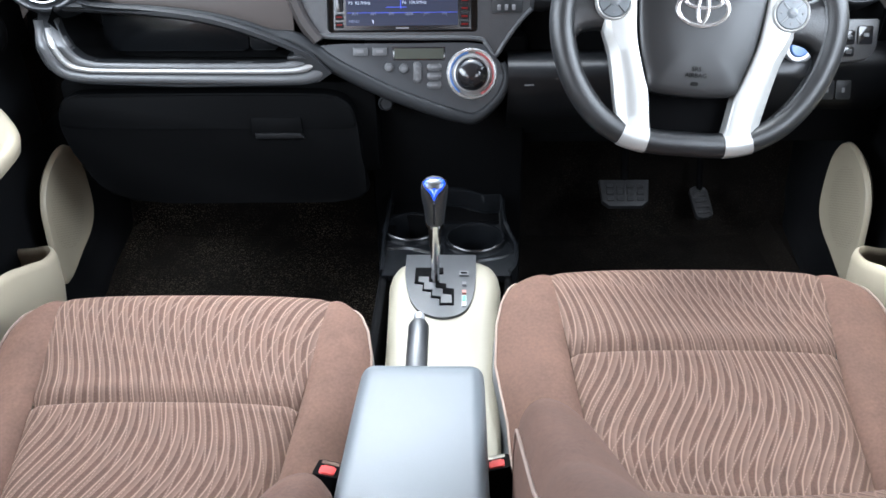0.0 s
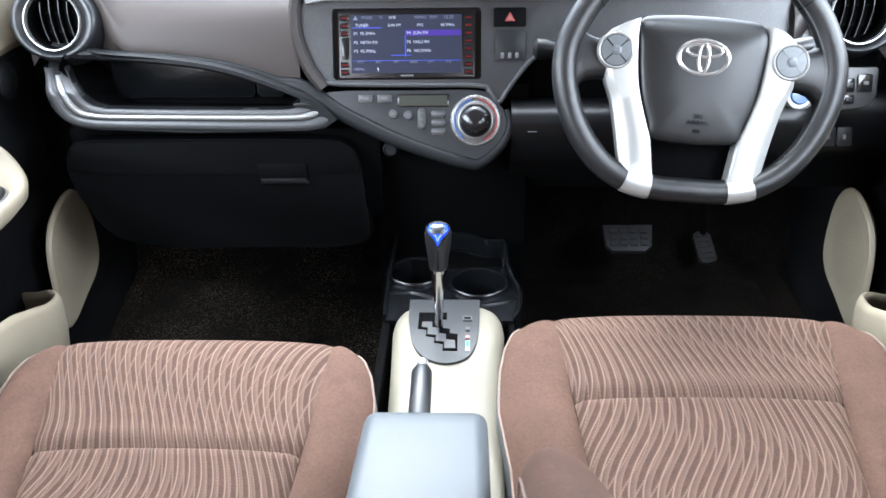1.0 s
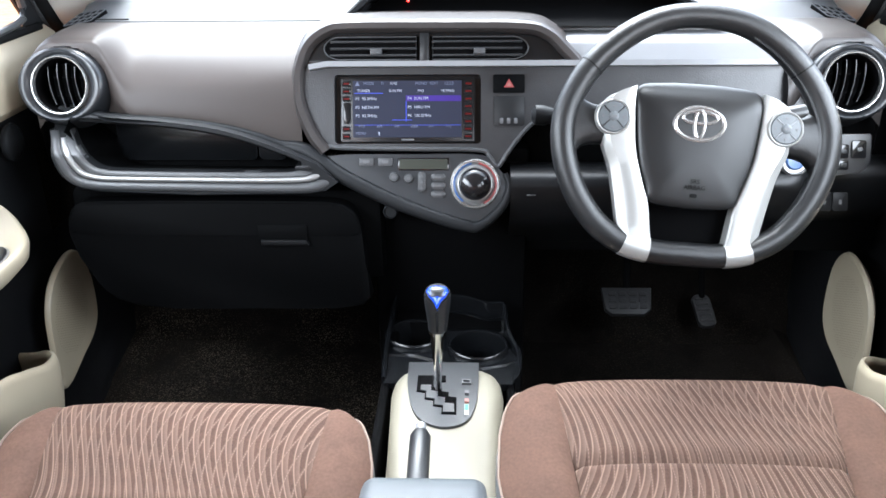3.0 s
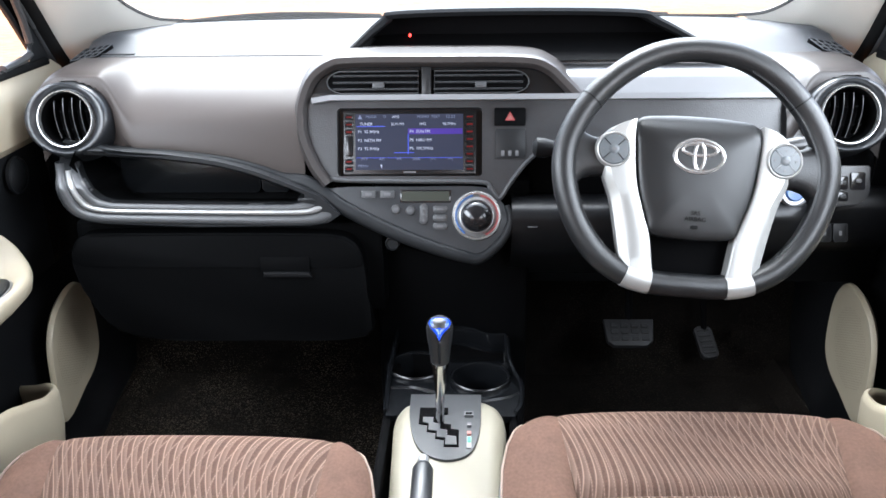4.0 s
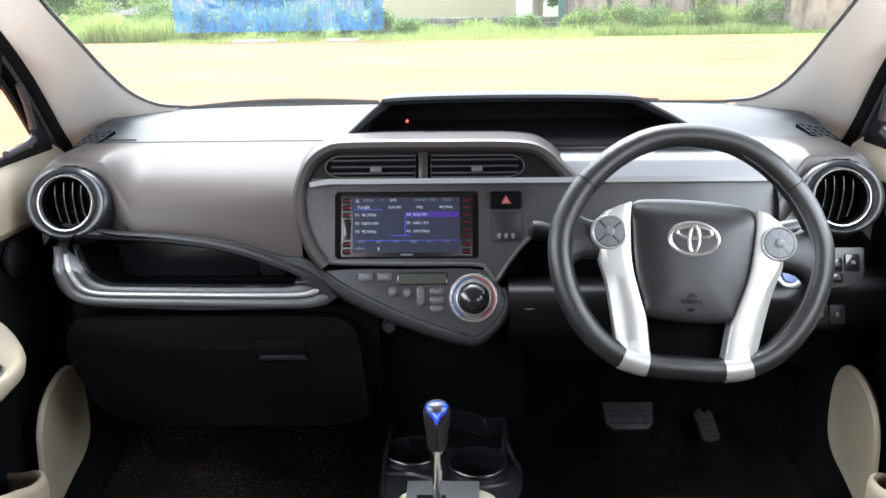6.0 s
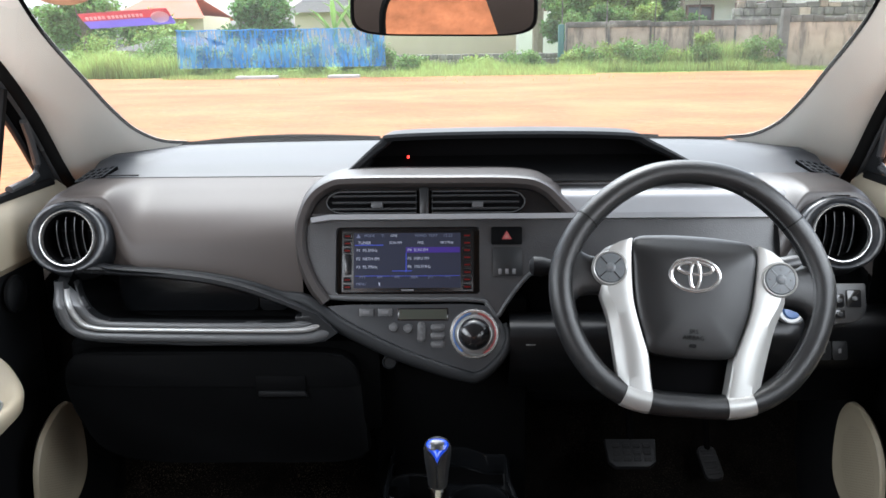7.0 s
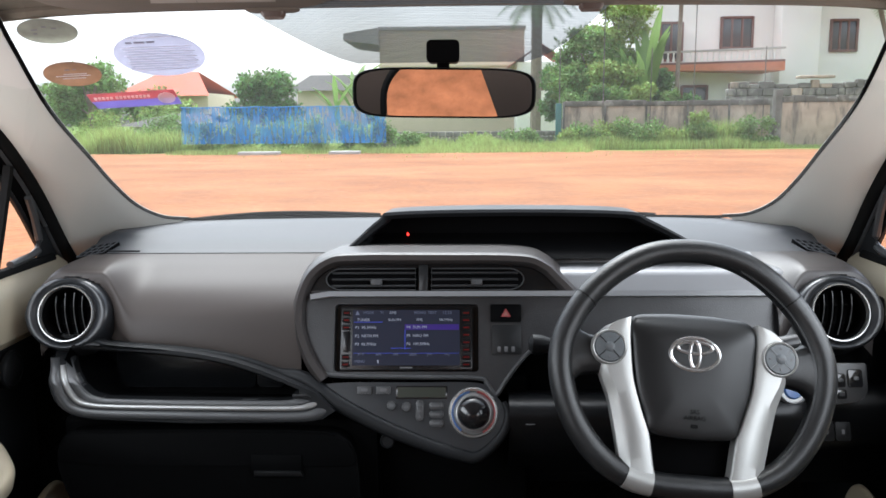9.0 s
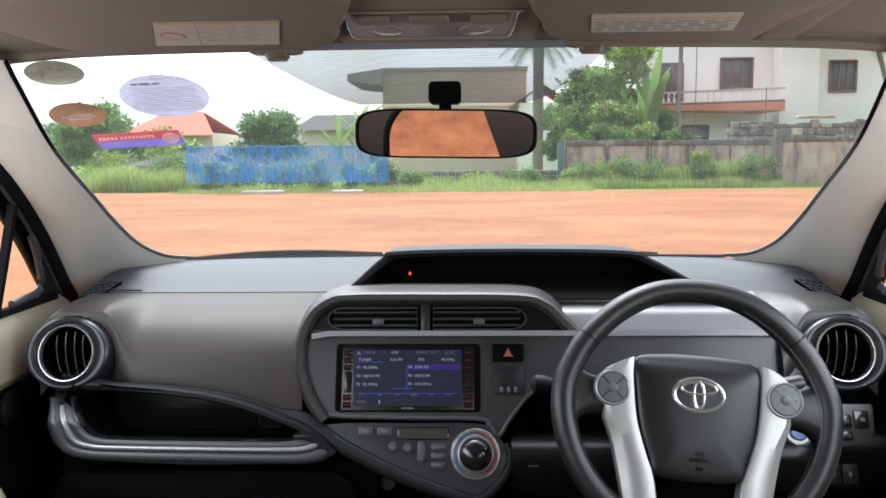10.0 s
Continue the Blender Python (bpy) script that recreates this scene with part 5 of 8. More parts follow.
def front_seat(cx, dy, lift, recline, grooves, wide, fore, label):
    root = thing("front_seat", (cx, 0.6 + dy, FLOOR), label, "car seat", "front seats")
    prof = curve_pts(list(zip(SY, SZ)), 10)
    n = len(prof)
    crown = max(range(n), key=lambda i: prof[i][1])

    def seam(y):     # half-width of the patterned middle
        return float(np.interp(y, [0.30, 0.62, 0.78, 0.90, 0.94], [0.128, 0.144, 0.160, 0.174, 0.176]))

    def edge(i):     # half-width of the whole cushion, rounded at the front corners
        y = prof[i][0] if prof[i][0] < 0.926 and i <= crown + 14 else 0.926
        return max(seam(y) + 0.022, wide + float(np.interp(y, [0.30, 0.60, 0.70, 0.78, 0.84, 0.875, 0.90, 0.915, 0.926], [-0.014, -0.016, -0.012, 0.0, -0.003, -0.010, -0.020, -0.030, -0.040])))

    def surf(x, i, extra=0.0):
        y, z = prof[i]
        a, w, e = abs(x), seam(y), edge(i)
        if a <= w:
            zz = 0.005 * (1 - (a / w) ** 4)
            back = 0.004 * (1 - (a / w) ** 2)
        else:
            k = min(1.0, (a - w) / max(0.004, e - w))
            zz = 0.008 * math.sin(math.pi * min(1, k) ** 0.8) * float(np.interp(y, [0.74, 0.86], [1.0, 0.1])) - 0.015 * k ** 3
            zz *= float(np.interp(y, [0.86, 0.92], [1.0, 0.6]))
            if y < 0.66:
                zz += 0.026 * k * (0.66 - y) / 0.3
            back = -0.012 * k * k * max(0, min(1, (y - 0.80) / 0.12))
        return Vector((cx + x, y + dy + back, z + zz + lift + extra))

    rows = []
    for i in range(n):
        y = prof[i][0]
        g = sum(-0.012 * math.exp(-((y - q) / 0.0042) ** 2) + 0.003 * math.exp(-((y - q) / 0.03) ** 2) for q in grooves) if i < crown + 6 else 0
        w = seam(y)
        row = []
        for j in range(29):
            x = -w + 2 * w * j / 28
            e = -0.007 * math.exp(-((w - abs(x)) / 0.006) ** 2) * float(np.interp(y, [0.78, 0.88], [1.0, 0.3]))
            row.append(surf(x, i, e + g))
        rows.append(row)
    part("seat_cushion", grid(rows), M["fabric"], root, "brown seat centre woven with wavy light lines", 60)
    for q in grooves:
        i = min(range(crown), key=lambda k: abs(prof[k][0] - q))
        w = seam(q) - 0.004
        part("stitch_line", tube([tuple(surf(x, i, -0.0085) + Vector((0, 0.002 + 0.0006 * math.sin(x * 90), 0))) for x in np.linspace(-w, w, 31)], 0.0011, 6), M["suede"], root)
    for s in (-1, 1):
        rows = []
        for i in range(n):
            w, e = seam(prof[i][0]), edge(i)
            row = []
            for j in range(13):
                x = w + (e - w) * j / 12
                row.append(surf(s * x, i, -0.007 * math.exp(-((x - w) / 0.006) ** 2) * float(np.interp(prof[i][0], [0.78, 0.88], [1.0, 0.3]))))
            rows.append(row)
        part("bolster", grid(rows), M["suede"], root, "plain brown suede-like side bolster", 60)
        rim_ = [tuple(surf(s * edge(i), i) + Vector((s * 0.0005, 0, 0.0012))) for i in range(4, n - 12)]
        part("piping", tube(rim_, 0.0015, 8), M["piping"], root, "light piping along the edge")
        rows = []
        for i in range(0, n - 2):
            p = surf(s * edge(i), i)
            rows.append([p + Vector((0, 0, -0.001)), p + Vector((s * 0.004, 0, -0.03)), p + Vector((s * 0.002, -0.004, -0.10)), p + Vector((-s * 0.02, -0.01, -0.16))])
        part("side_skirt", grid(rows), M["skirt"], root, "grey vinyl seat side")
    part("front_skirt", grid([[surf(x, n - 1), surf(x, n - 1) + Vector((0, -0.03, -0.10))] for x in np.linspace(-0.175, 0.175, 9)]), M["suede"], root)
    for s in (-1, 1):
        part("seat_rail", box(cx + s * 0.19 - 0.02, cx + s * 0.19 + 0.02, 0.30 + dy, 0.85 + dy, FLOOR, FLOOR + 0.08, 0.004), M["mid"], root)
    # reclined backrest: middle and two bolsters
    a = radians(recline)
    along = Vector((0, -math.sin(a), math.cos(a)))
    out = Vector((0, math.cos(a), math.sin(a)))
    base = Vector((cx, 0.50 + dy + fore, 0.50 + lift))

    def back(x, k, h):
        return base + Vector((x, 0, 0)) + along * k + out * h

    rows = [[back(x, k, 0.045 + 0.02 * math.sin(3 * k) + 0.01 * (x / 0.15) ** 2) for x in np.linspace(-0.15, 0.15, 13)] for k in np.linspace(-0.02, 0.55, 16)]
    part("backrest", grid(rows), M["fabric"], root, "patterned backrest centre", 60)
    for s in (-1, 1):
        rings, pipe = [], []
        for k in np.linspace(-0.025, 0.55, 26):
            w = math.sqrt(max(0.0, 1 - min(1.0, max(0.0, (0.05 - k) / 0.075)) ** 2)) if k < 0.05 else 1.0 - 0.25 * min(1, (k - 0.05) / 0.2)
            cc = curve_pts([(0.128, -0.02), (0.134, 0.058 * w), (0.150, 0.092 * w), (0.180, 0.128 * w), (0.206, 0.142 * w), (0.226, 0.136 * w), (0.238, 0.110 * w), (0.242, 0.05 * w), (0.240, -0.02)], 3)
            rings.append([back(s * x, k, h) for x, h in cc])
            pipe.append(tuple(back(s * 0.2385, k, 0.112 * w)))
        part("backrest_bolster", loft(rings), M["suede"], root, "brown backrest side bolster", 60)
        part("backrest_piping", tube(pipe, 0.0018, 8, up=(1, 0, 0)), M["piping"], root)
    part("backrest_shell", loft([[back(x, k, h) for x, h in ((-0.25, -0.03), (-0.25, 0.0), (0.25, 0.0), (0.25, -0.03), (0.2, -0.05), (-0.2, -0.05))] for k in np.linspace(0.02, 0.56, 6)]), M["skirt"], root, "grey vinyl backrest shell")
    return root


front_seat(0.314, 0.007, 0.0, 50, (0.790, 0.615), 0.251, 0.034, "brown fabric driver's seat with wavy light pattern and piping")
front_seat(-0.324, -0.043, -0.008, 53, (0.760, 0.588), 0.238, 0.0, "brown fabric passenger seat with wavy light pattern and piping")


def buckle(x, y, z, s, label):
    root = thing("seat_belt_buckle", (x, y, z - 0.10), label, "seat belt buckle", "seat belt buckles")
    m = Matrix.Translation((x, y, z)) @ Matrix.Rotation(radians(-28), 4, "X") @ Matrix.Rotation(radians(s * 12), 4, "Y")
    part("housing", loft([[m @ Vector((u, v, h)) for u, v in rrect(-0.013, 0.013, -0.022, 0.022, 0.006)] for h in (-0.09, -0.02, -0.002, 0.0)]), M["black"], root)
    part("release_button", plate(rrect(-0.0075, 0.0075, -0.018, 0.002, 0.003), m, 0.002, -0.004, 0.002), M["red"], root, "red release button")
    part("slot", plate(rrect(-0.009, 0.009, 0.008, 0.018, 0.002), m, 0.001, -0.004, 0), M["chrome"], root)


buckle(-0.107, 0.575, 0.565, 1, "black seat belt buckle with a red button beside the passenger seat")
buckle(0.058, 0.590, 0.560, -1, "black seat belt buckle with a red button beside the driver's seat")

# ---------------------------------------------------------------- centre console
con = thing("centre_console", (0, 0.95, FLOOR), "cream and charcoal plastic console between the seats", "centre console")
def console_ring(y, w, z, r=0.02, left=None):
    c = -0.004
    pts = []
    for u, v in rrect(c - w, c + w, FLOOR, z, r, 5):
        pts.append((u, y, v))
    return pts


rings = [console_ring(y, w, z, 0.024) for y, w, z in ((0.66, 0.071, 0.494), (0.70, 0.072, 0.496), (0.75, 0.073, 0.498), (0.86, 0.075, 0.506), (0.94, 0.078, 0.515), (0.980, 0.080, 0.519), (1.003, 0.0775, 0.5195), (1.016, 0.073, 0.5190), (1.026, 0.066, 0.5160), (1.031, 0.058, 0.508))]
part("cream_shell", loft(rings), M["shell"], con, "cream plastic console shell")
part("rear_body", box(-0.062, 0.052, 0.30, 0.665, FLOOR, 0.488, 0.008), M["black"], con)
# charcoal gate plate
def con_top(y):
    return float(np.interp(y, [0.42, 0.60, 0.75, 0.86, 0.94, 0.985, 1.020, 1.040], [0.492, 0.494, 0.498, 0.506, 0.515, 0.519, 0.5195, 0.5195]))


def on_top(outline, h, drop=0.012, n=2):
    bm = bmesh.new()
    a = [bm.verts.new((x, y, con_top(y) + h)) for x, y in outline]
    b = [bm.verts.new((x, y, con_top(y) + h - drop)) for x, y in outline]
    bm.faces.new(a)
    for i in range(len(a)):
        bm.faces.new((a[i], a[(i + 1) % len(a)], b[(i + 1) % len(a)], b[i]))
    return bm


gate_o = curve_pts([(-0.0613, 1.036), (-0.0612, 1.02), (-0.0602, 0.985), (-0.0560, 0.955), (-0.048, 0.925), (-0.034, 0.905), (-0.010, 0.894), (0.013, 0.898), (0.028, 0.912), (0.0365, 0.94), (0.0400, 0.975), (0.0410, 1.02), (0.0411, 1.036)], 4)
part("gate_plate", on_top(gate_o, 0.004), M["gate"], con, "satin charcoal gear gate plate")
slot = [(-0.046, 1.000), (-0.006, 1.000), (-0.006, 0.987), (-0.020, 0.985), (-0.021, 0.975), (-0.011, 0.973), (-0.011, 0.964), (-0.001, 0.962), (-0.001, 0.953), (0.010, 0.951), (0.010, 0.918), (-0.010, 0.918), (-0.010, 0.932), (-0.022, 0.934), (-0.022, 0.946), (-0.034, 0.948), (-0.034, 0.962), (-0.046, 0.964)]
# nothing is cut here: a black plate paints the dark of the slot
part("gate_slot", on_top(slot, 0.0052), M["deep"], con, "flat black shape painting the shade in the stepped gear slot")
part("gate_step", on_top([(-0.0405, 0.977), (-0.026, 0.977), (-0.026, 0.965), (-0.016, 0.963), (-0.016, 0.952), (-0.006, 0.950), (-0.006, 0.939), (0.0065, 0.937), (0.0075, 0.921), (-0.0080, 0.921), (-0.0080, 0.934), (-0.020, 0.936), (-0.020, 0.948), (-0.032, 0.950), (-0.032, 0.964), (-0.0405, 0.966)], 0.0058), M["gate"], con, "satin stepped floor of the gear slot")
mk = part("gear_mark", on_top([(0.017, 0.992), (0.030, 0.992), (0.030, 0.983), (0.017, 0.983)], 0.0050), M["greyprint"], con)
part("mark_core", on_top([(0.0188, 0.9885), (0.0282, 0.9885), (0.0282, 0.9845), (0.0188, 0.9845)], 0.0056), M["gloss"], mk)
for y, w, h, key in ((0.963, 0.0028, 0.003, "greyprint"), (0.945, 0.0028, 0.003, "redmark"), (0.926, 0.0030, 0.011, "faintprint"), (0.930, 0.0024, 0.005, "greenmark")):
    part("gear_mark", on_top([(0.024 - w, y - h), (0.024 + w, y - h), (0.024 + w, y + h), (0.024 - w, y + h)], 0.0056 if key != "greenmark" else 0.0064), M[key], con)
# cup holder tray
cups = [(-0.062, 1.157, 0.039), (0.0405, 1.123, 0.039)]
tray_o = [(-0.099, 1.02), (0.090, 1.02), (0.104, 1.10), (0.094, 1.14), (0.087, 1.19), (0.083, 1.206), (0.058, 1.207), (0.040, 1.218), (0.017, 1.229), (-0.046, 1.239), (-0.096, 1.254), (-0.101, 1.15)]
cm = Matrix.Translation((0, 0, 0.497))
hole1 = ellipse(*cups[0][:2], 0.041, 0.039, 32)
hole2 = ellipse(*cups[1][:2], 0.041, 0.039, 32)
part("cup_tray", holed(tray_o, [hole1, hole2], cm, 0.0, -0.012), M["tray"], con, "charcoal cup holder tray", 30)
for cx, cy, r in cups:
    m = Matrix.Translation((cx, cy, 0.497)) @ Matrix.Diagonal((1, 0.94, 1, 1))
    part("cup_holder", ring([(0.0485, 0.0), (0.0478, 0.005), (0.0455, 0.0072), (0.0428, 0.0060), (0.0412, 0.001), (0.0385, -0.07), (0.041, -0.075), (0.044, -0.01)], m, 40), M["tray"], con, "round cup holder with a raised rim")
    part("cup_bottom", lathe([(0.040, -0.072), (0.039, -0.066), (0.001, -0.066)], m, 24), M["deep"], con)
part("tray_step", sweep(curve_pts([(-0.098, 1.098, 0.4975), (-0.06, 1.098, 0.4985), (-0.015, 1.078, 0.4990), (0.03, 1.062, 0.4985), (0.075, 1.070, 0.4980), (0.098, 1.085, 0.4975)], 5), [(-0.005, -0.004), (-0.002, 0.0015), (0.002, 0.0015), (0.005, -0.004)]), M["tray"], con, "moulded step round the cup holders")
rimc = curve_pts([(-0.1000, 1.03, 0.499), (-0.1025, 1.12, 0.503), (-0.1005, 1.19, 0.515), (-0.0980, 1.24, 0.5275), (-0.0930, 1.2555, 0.530), (-0.046, 1.241, 0.530), (0.017, 1.231, 0.530), (0.040, 1.220, 0.529), (0.058, 1.2095, 0.529), (0.080, 1.2095, 0.529), (0.0855, 1.200, 0.528), (0.0870, 1.16, 0.517), (0.0950, 1.13, 0.506), (0.1040, 1.10, 0.501), (0.1000, 1.05, 0.499), (0.0915, 1.03, 0.498)], 5)
part("tray_side", sweep(rimc, [(-0.0032, -0.05), (0.0032, -0.05), (0.0032, 0.0015), (0.0, 0.0035), (-0.0032, 0.0015)]), M["tray"], con, "raised charcoal rim of the front bin")
part("console_side", box(-0.104, -0.090, 0.70, 1.25, FLOOR, 0.492, 0.006), M["deep"], con)
part("console_side", box(0.082, 0.0935, 0.70, 1.20, FLOOR, 0.492, 0.006), M["deep"], con)
# solid black block, its flat top painting the shade inside the bin
part("front_bin", loft([[(x, y, z) for x, y in ((-0.094, 1.20), (-0.094, 1.248), (-0.046, 1.233), (0.017, 1.223), (0.056, 1.201), (0.080, 1.201), (0.080, 1.178), (0.0, 1.178))] for z in (0.40, 0.5005)]), M["deep"], con)
# gear lever
gear = thing("gear_lever", (-0.017, 0.975, 0.52), "chrome gear lever with a black and blue knob", "gear lever")
lean = [Vector((-0.017, 0.972, 0.512)), Vector((-0.0155, 0.958, 0.575)), Vector((-0.0145, 0.948, 0.632))]
part("lever", tube([tuple(p) for p in lean], 0.0072, 14, up=(0, -1, 0), scales=[0.75, 0.9, 1.45]), M["chrome"], gear, "polished chrome shaft")
kp = [(-0.0145, 0.9490, 0.628), (-0.0143, 0.948, 0.632), (-0.014, 0.945, 0.652), (-0.0137, 0.941, 0.672), (-0.0135, 0.938, 0.686), (-0.0133, 0.9365, 0.694), (-0.0133, 0.936, 0.6985), (-0.0133, 0.936, 0.700)]
part("knob", tube(kp, 0.0155, 24, up=(0, -1, 0), scales=[0.72, 0.80, 0.92, 1.08, 1.12, 0.98, 0.66, 0.2], sy=0.95), M["knob"], gear, "black leather knob")
part("knob_collar", tube([(-0.0146, 0.9496, 0.626), (-0.0144, 0.9486, 0.631)], 0.0122, 20, up=(0, -1, 0)), M["chrome"], gear)
part("knob_seam", tube([(-0.0144, 0.9475 - 0.0122, 0.634), (-0.014, 0.944 - 0.0140, 0.654), (-0.0138, 0.9415 - 0.0152, 0.668)], 0.0018, 8), M["gloss"], gear, "gloss black strip below the cap")
kc = Matrix.Translation((-0.0133, 0.9300, 0.6905)) @ Matrix.Rotation(radians(38), 4, "X")
capo = curve_pts([(0.0, -0.0190), (0.0045, -0.0100), (0.0115, -0.0030), (0.0142, 0.0045), (0.0105, 0.0108), (0.0, 0.0130), (-0.0105, 0.0108), (-0.0142, 0.0045), (-0.0115, -0.0030), (-0.0045, -0.0100)], 4, True)
cap = part("knob_cap", dome(capo, kc, [(1.0, -0.006), (1.0, 0.0008), (0.93, 0.0030), (0.70, 0.0050), (0.35, 0.0060)]), M["blue"], gear, "translucent blue cap with a painted-in glow")
part("cap_ring", tube([tuple(kc @ Vector((u * 1.06, v * 1.05, -0.0004))) for u, v in capo], 0.0011, 8, True), M["gloss"], gear, "dark rim round the blue cap")
for q in (-0.0072, -0.0036, 0.0, 0.0036, 0.0072):
    part("cap_rib", plate(rrect(q - 0.0005, q + 0.0005, 0.0045, 0.0105 - abs(q) * 0.25, 0.0003, 1), kc, 0.0052, 0.002, 0), M["bluedeep"], cap)
# pale glowing sliver paints a glint on the cap
part("cap_glint", dome(ellipse(0, 0.0012, 0.0098, 0.0015, 20), kc, [(1.0, 0.003), (0.9, 0.0056), (0.4, 0.0066)]), M["bluelight"], cap, "pale glint painted across the cap")
# handbrake
hbk = thing("handbrake", (-0.03, 0.70, 0.50), "black handbrake lever with a chrome button", "handbrake")
part("grip", tube([(-0.030, 0.60, 0.529), (-0.030, 0.68, 0.545), (-0.030, 0.75, 0.560), (-0.030, 0.798, 0.570), (-0.030, 0.805, 0.5715)], 0.0128, 18, scales=[1, 1, 1, 0.98, 0.72]), M["knob"], hbk, "black grained grip")
part("button", tube([(-0.030, 0.802, 0.571), (-0.030, 0.816, 0.574), (-0.030, 0.819, 0.5747)], 0.0066, 16, scales=[1, 1, 0.6]), M["satin"], hbk, "chrome release button")
# armrest box
ar = thing("armrest", (-0.015, 0.53, 0.49), "grey vinyl padded armrest on the console box", "armrest")
arc = [[(-0.016 + (x + 0.016) * 1.0, y, z) for x, z in rrect(-0.086 - 0.008 * (0.7 - y) / 0.25, 0.047 + 0.003 * (0.7 - y) / 0.25, 0.550, zt, 0.016, 6)] for y, zt in ((0.30, 0.600), (0.45, 0.603), (0.55, 0.604), (0.62, 0.603), (0.672, 0.600))]
first = arc[-1]
for s_, y, dz in ((0.985, 0.686, -0.003), (0.955, 0.694, -0.007), (0.90, 0.699, -0.014), (0.80, 0.7015, -0.022)):
    arc.append([(-0.016 + (x + 0.016) * (1 - (1 - s_) * 0.45), y, 0.575 + (z - 0.575) * s_ + dz * 0.4) for x, _, z in first])
part("lid", loft(arc), M["arm"], ar, "padded grey vinyl lid")
part("box", box(-0.070, 0.040, 0.30, 0.67, 0.49, 0.556, 0.006), M["black"], ar)
# pedals
pd = thing("brake_pedal", (0.32, 1.40, FLOOR), "black rubber brake pedal with raised treads", "pedal", "pedals")
pm = Matrix.Translation((0.318, 1.36, 0.452)) @ Matrix.Rotation(radians(38), 4, "X")
part("pad", plate([(-0.046, 0.028), (0.046, 0.028), (0.042, -0.016), (0.030, -0.026), (-0.030, -0.026), (-0.042, -0.016)], pm, 0.006, -0.006, 0.003), M["pedal"], pd)
for k in range(4):
    for j in range(3):
        part("tread", plate(rrect(-0.034 + k * 0.0185, -0.021 + k * 0.0185, -0.016 + j * 0.013, -0.008 + j * 0.013, 0.001, 1), pm, 0.0085, 0.005, 0.0008, 1), M["pedal"], pd)
part("arm", tube([(0.318, 1.37, 0.455), (0.325, 1.43, 0.52), (0.33, 1.50, 0.66)], 0.007, 8), M["deep"], pd)
pg = thing("accelerator_pedal", (0.483, 1.44, FLOOR), "narrow black rubber accelerator pedal", "pedal", "pedals")
gm = Matrix.Translation((0.4825, 1.43, 0.396)) @ Matrix.Rotation(radians(30), 4, "X") @ Matrix.Rotation(radians(6), 4, "Z")
part("pad", plate(rrect(-0.017, 0.017, -0.036, 0.036, 0.011), gm, 0.005, -0.005, 0.003), M["pedal"], pg)
for j in range(5):
    part("tread", plate(rrect(-0.012, 0.012, -0.027 + j * 0.0125, -0.022 + j * 0.0125, 0.001, 1), gm, 0.0065, 0.004, 0.0008, 1), M["pedal"], pg)
part("arm", tube([(0.4825, 1.45, 0.405), (0.485, 1.50, 0.50), (0.485, 1.52, 0.66)], 0.006, 8), M["deep"], pg)

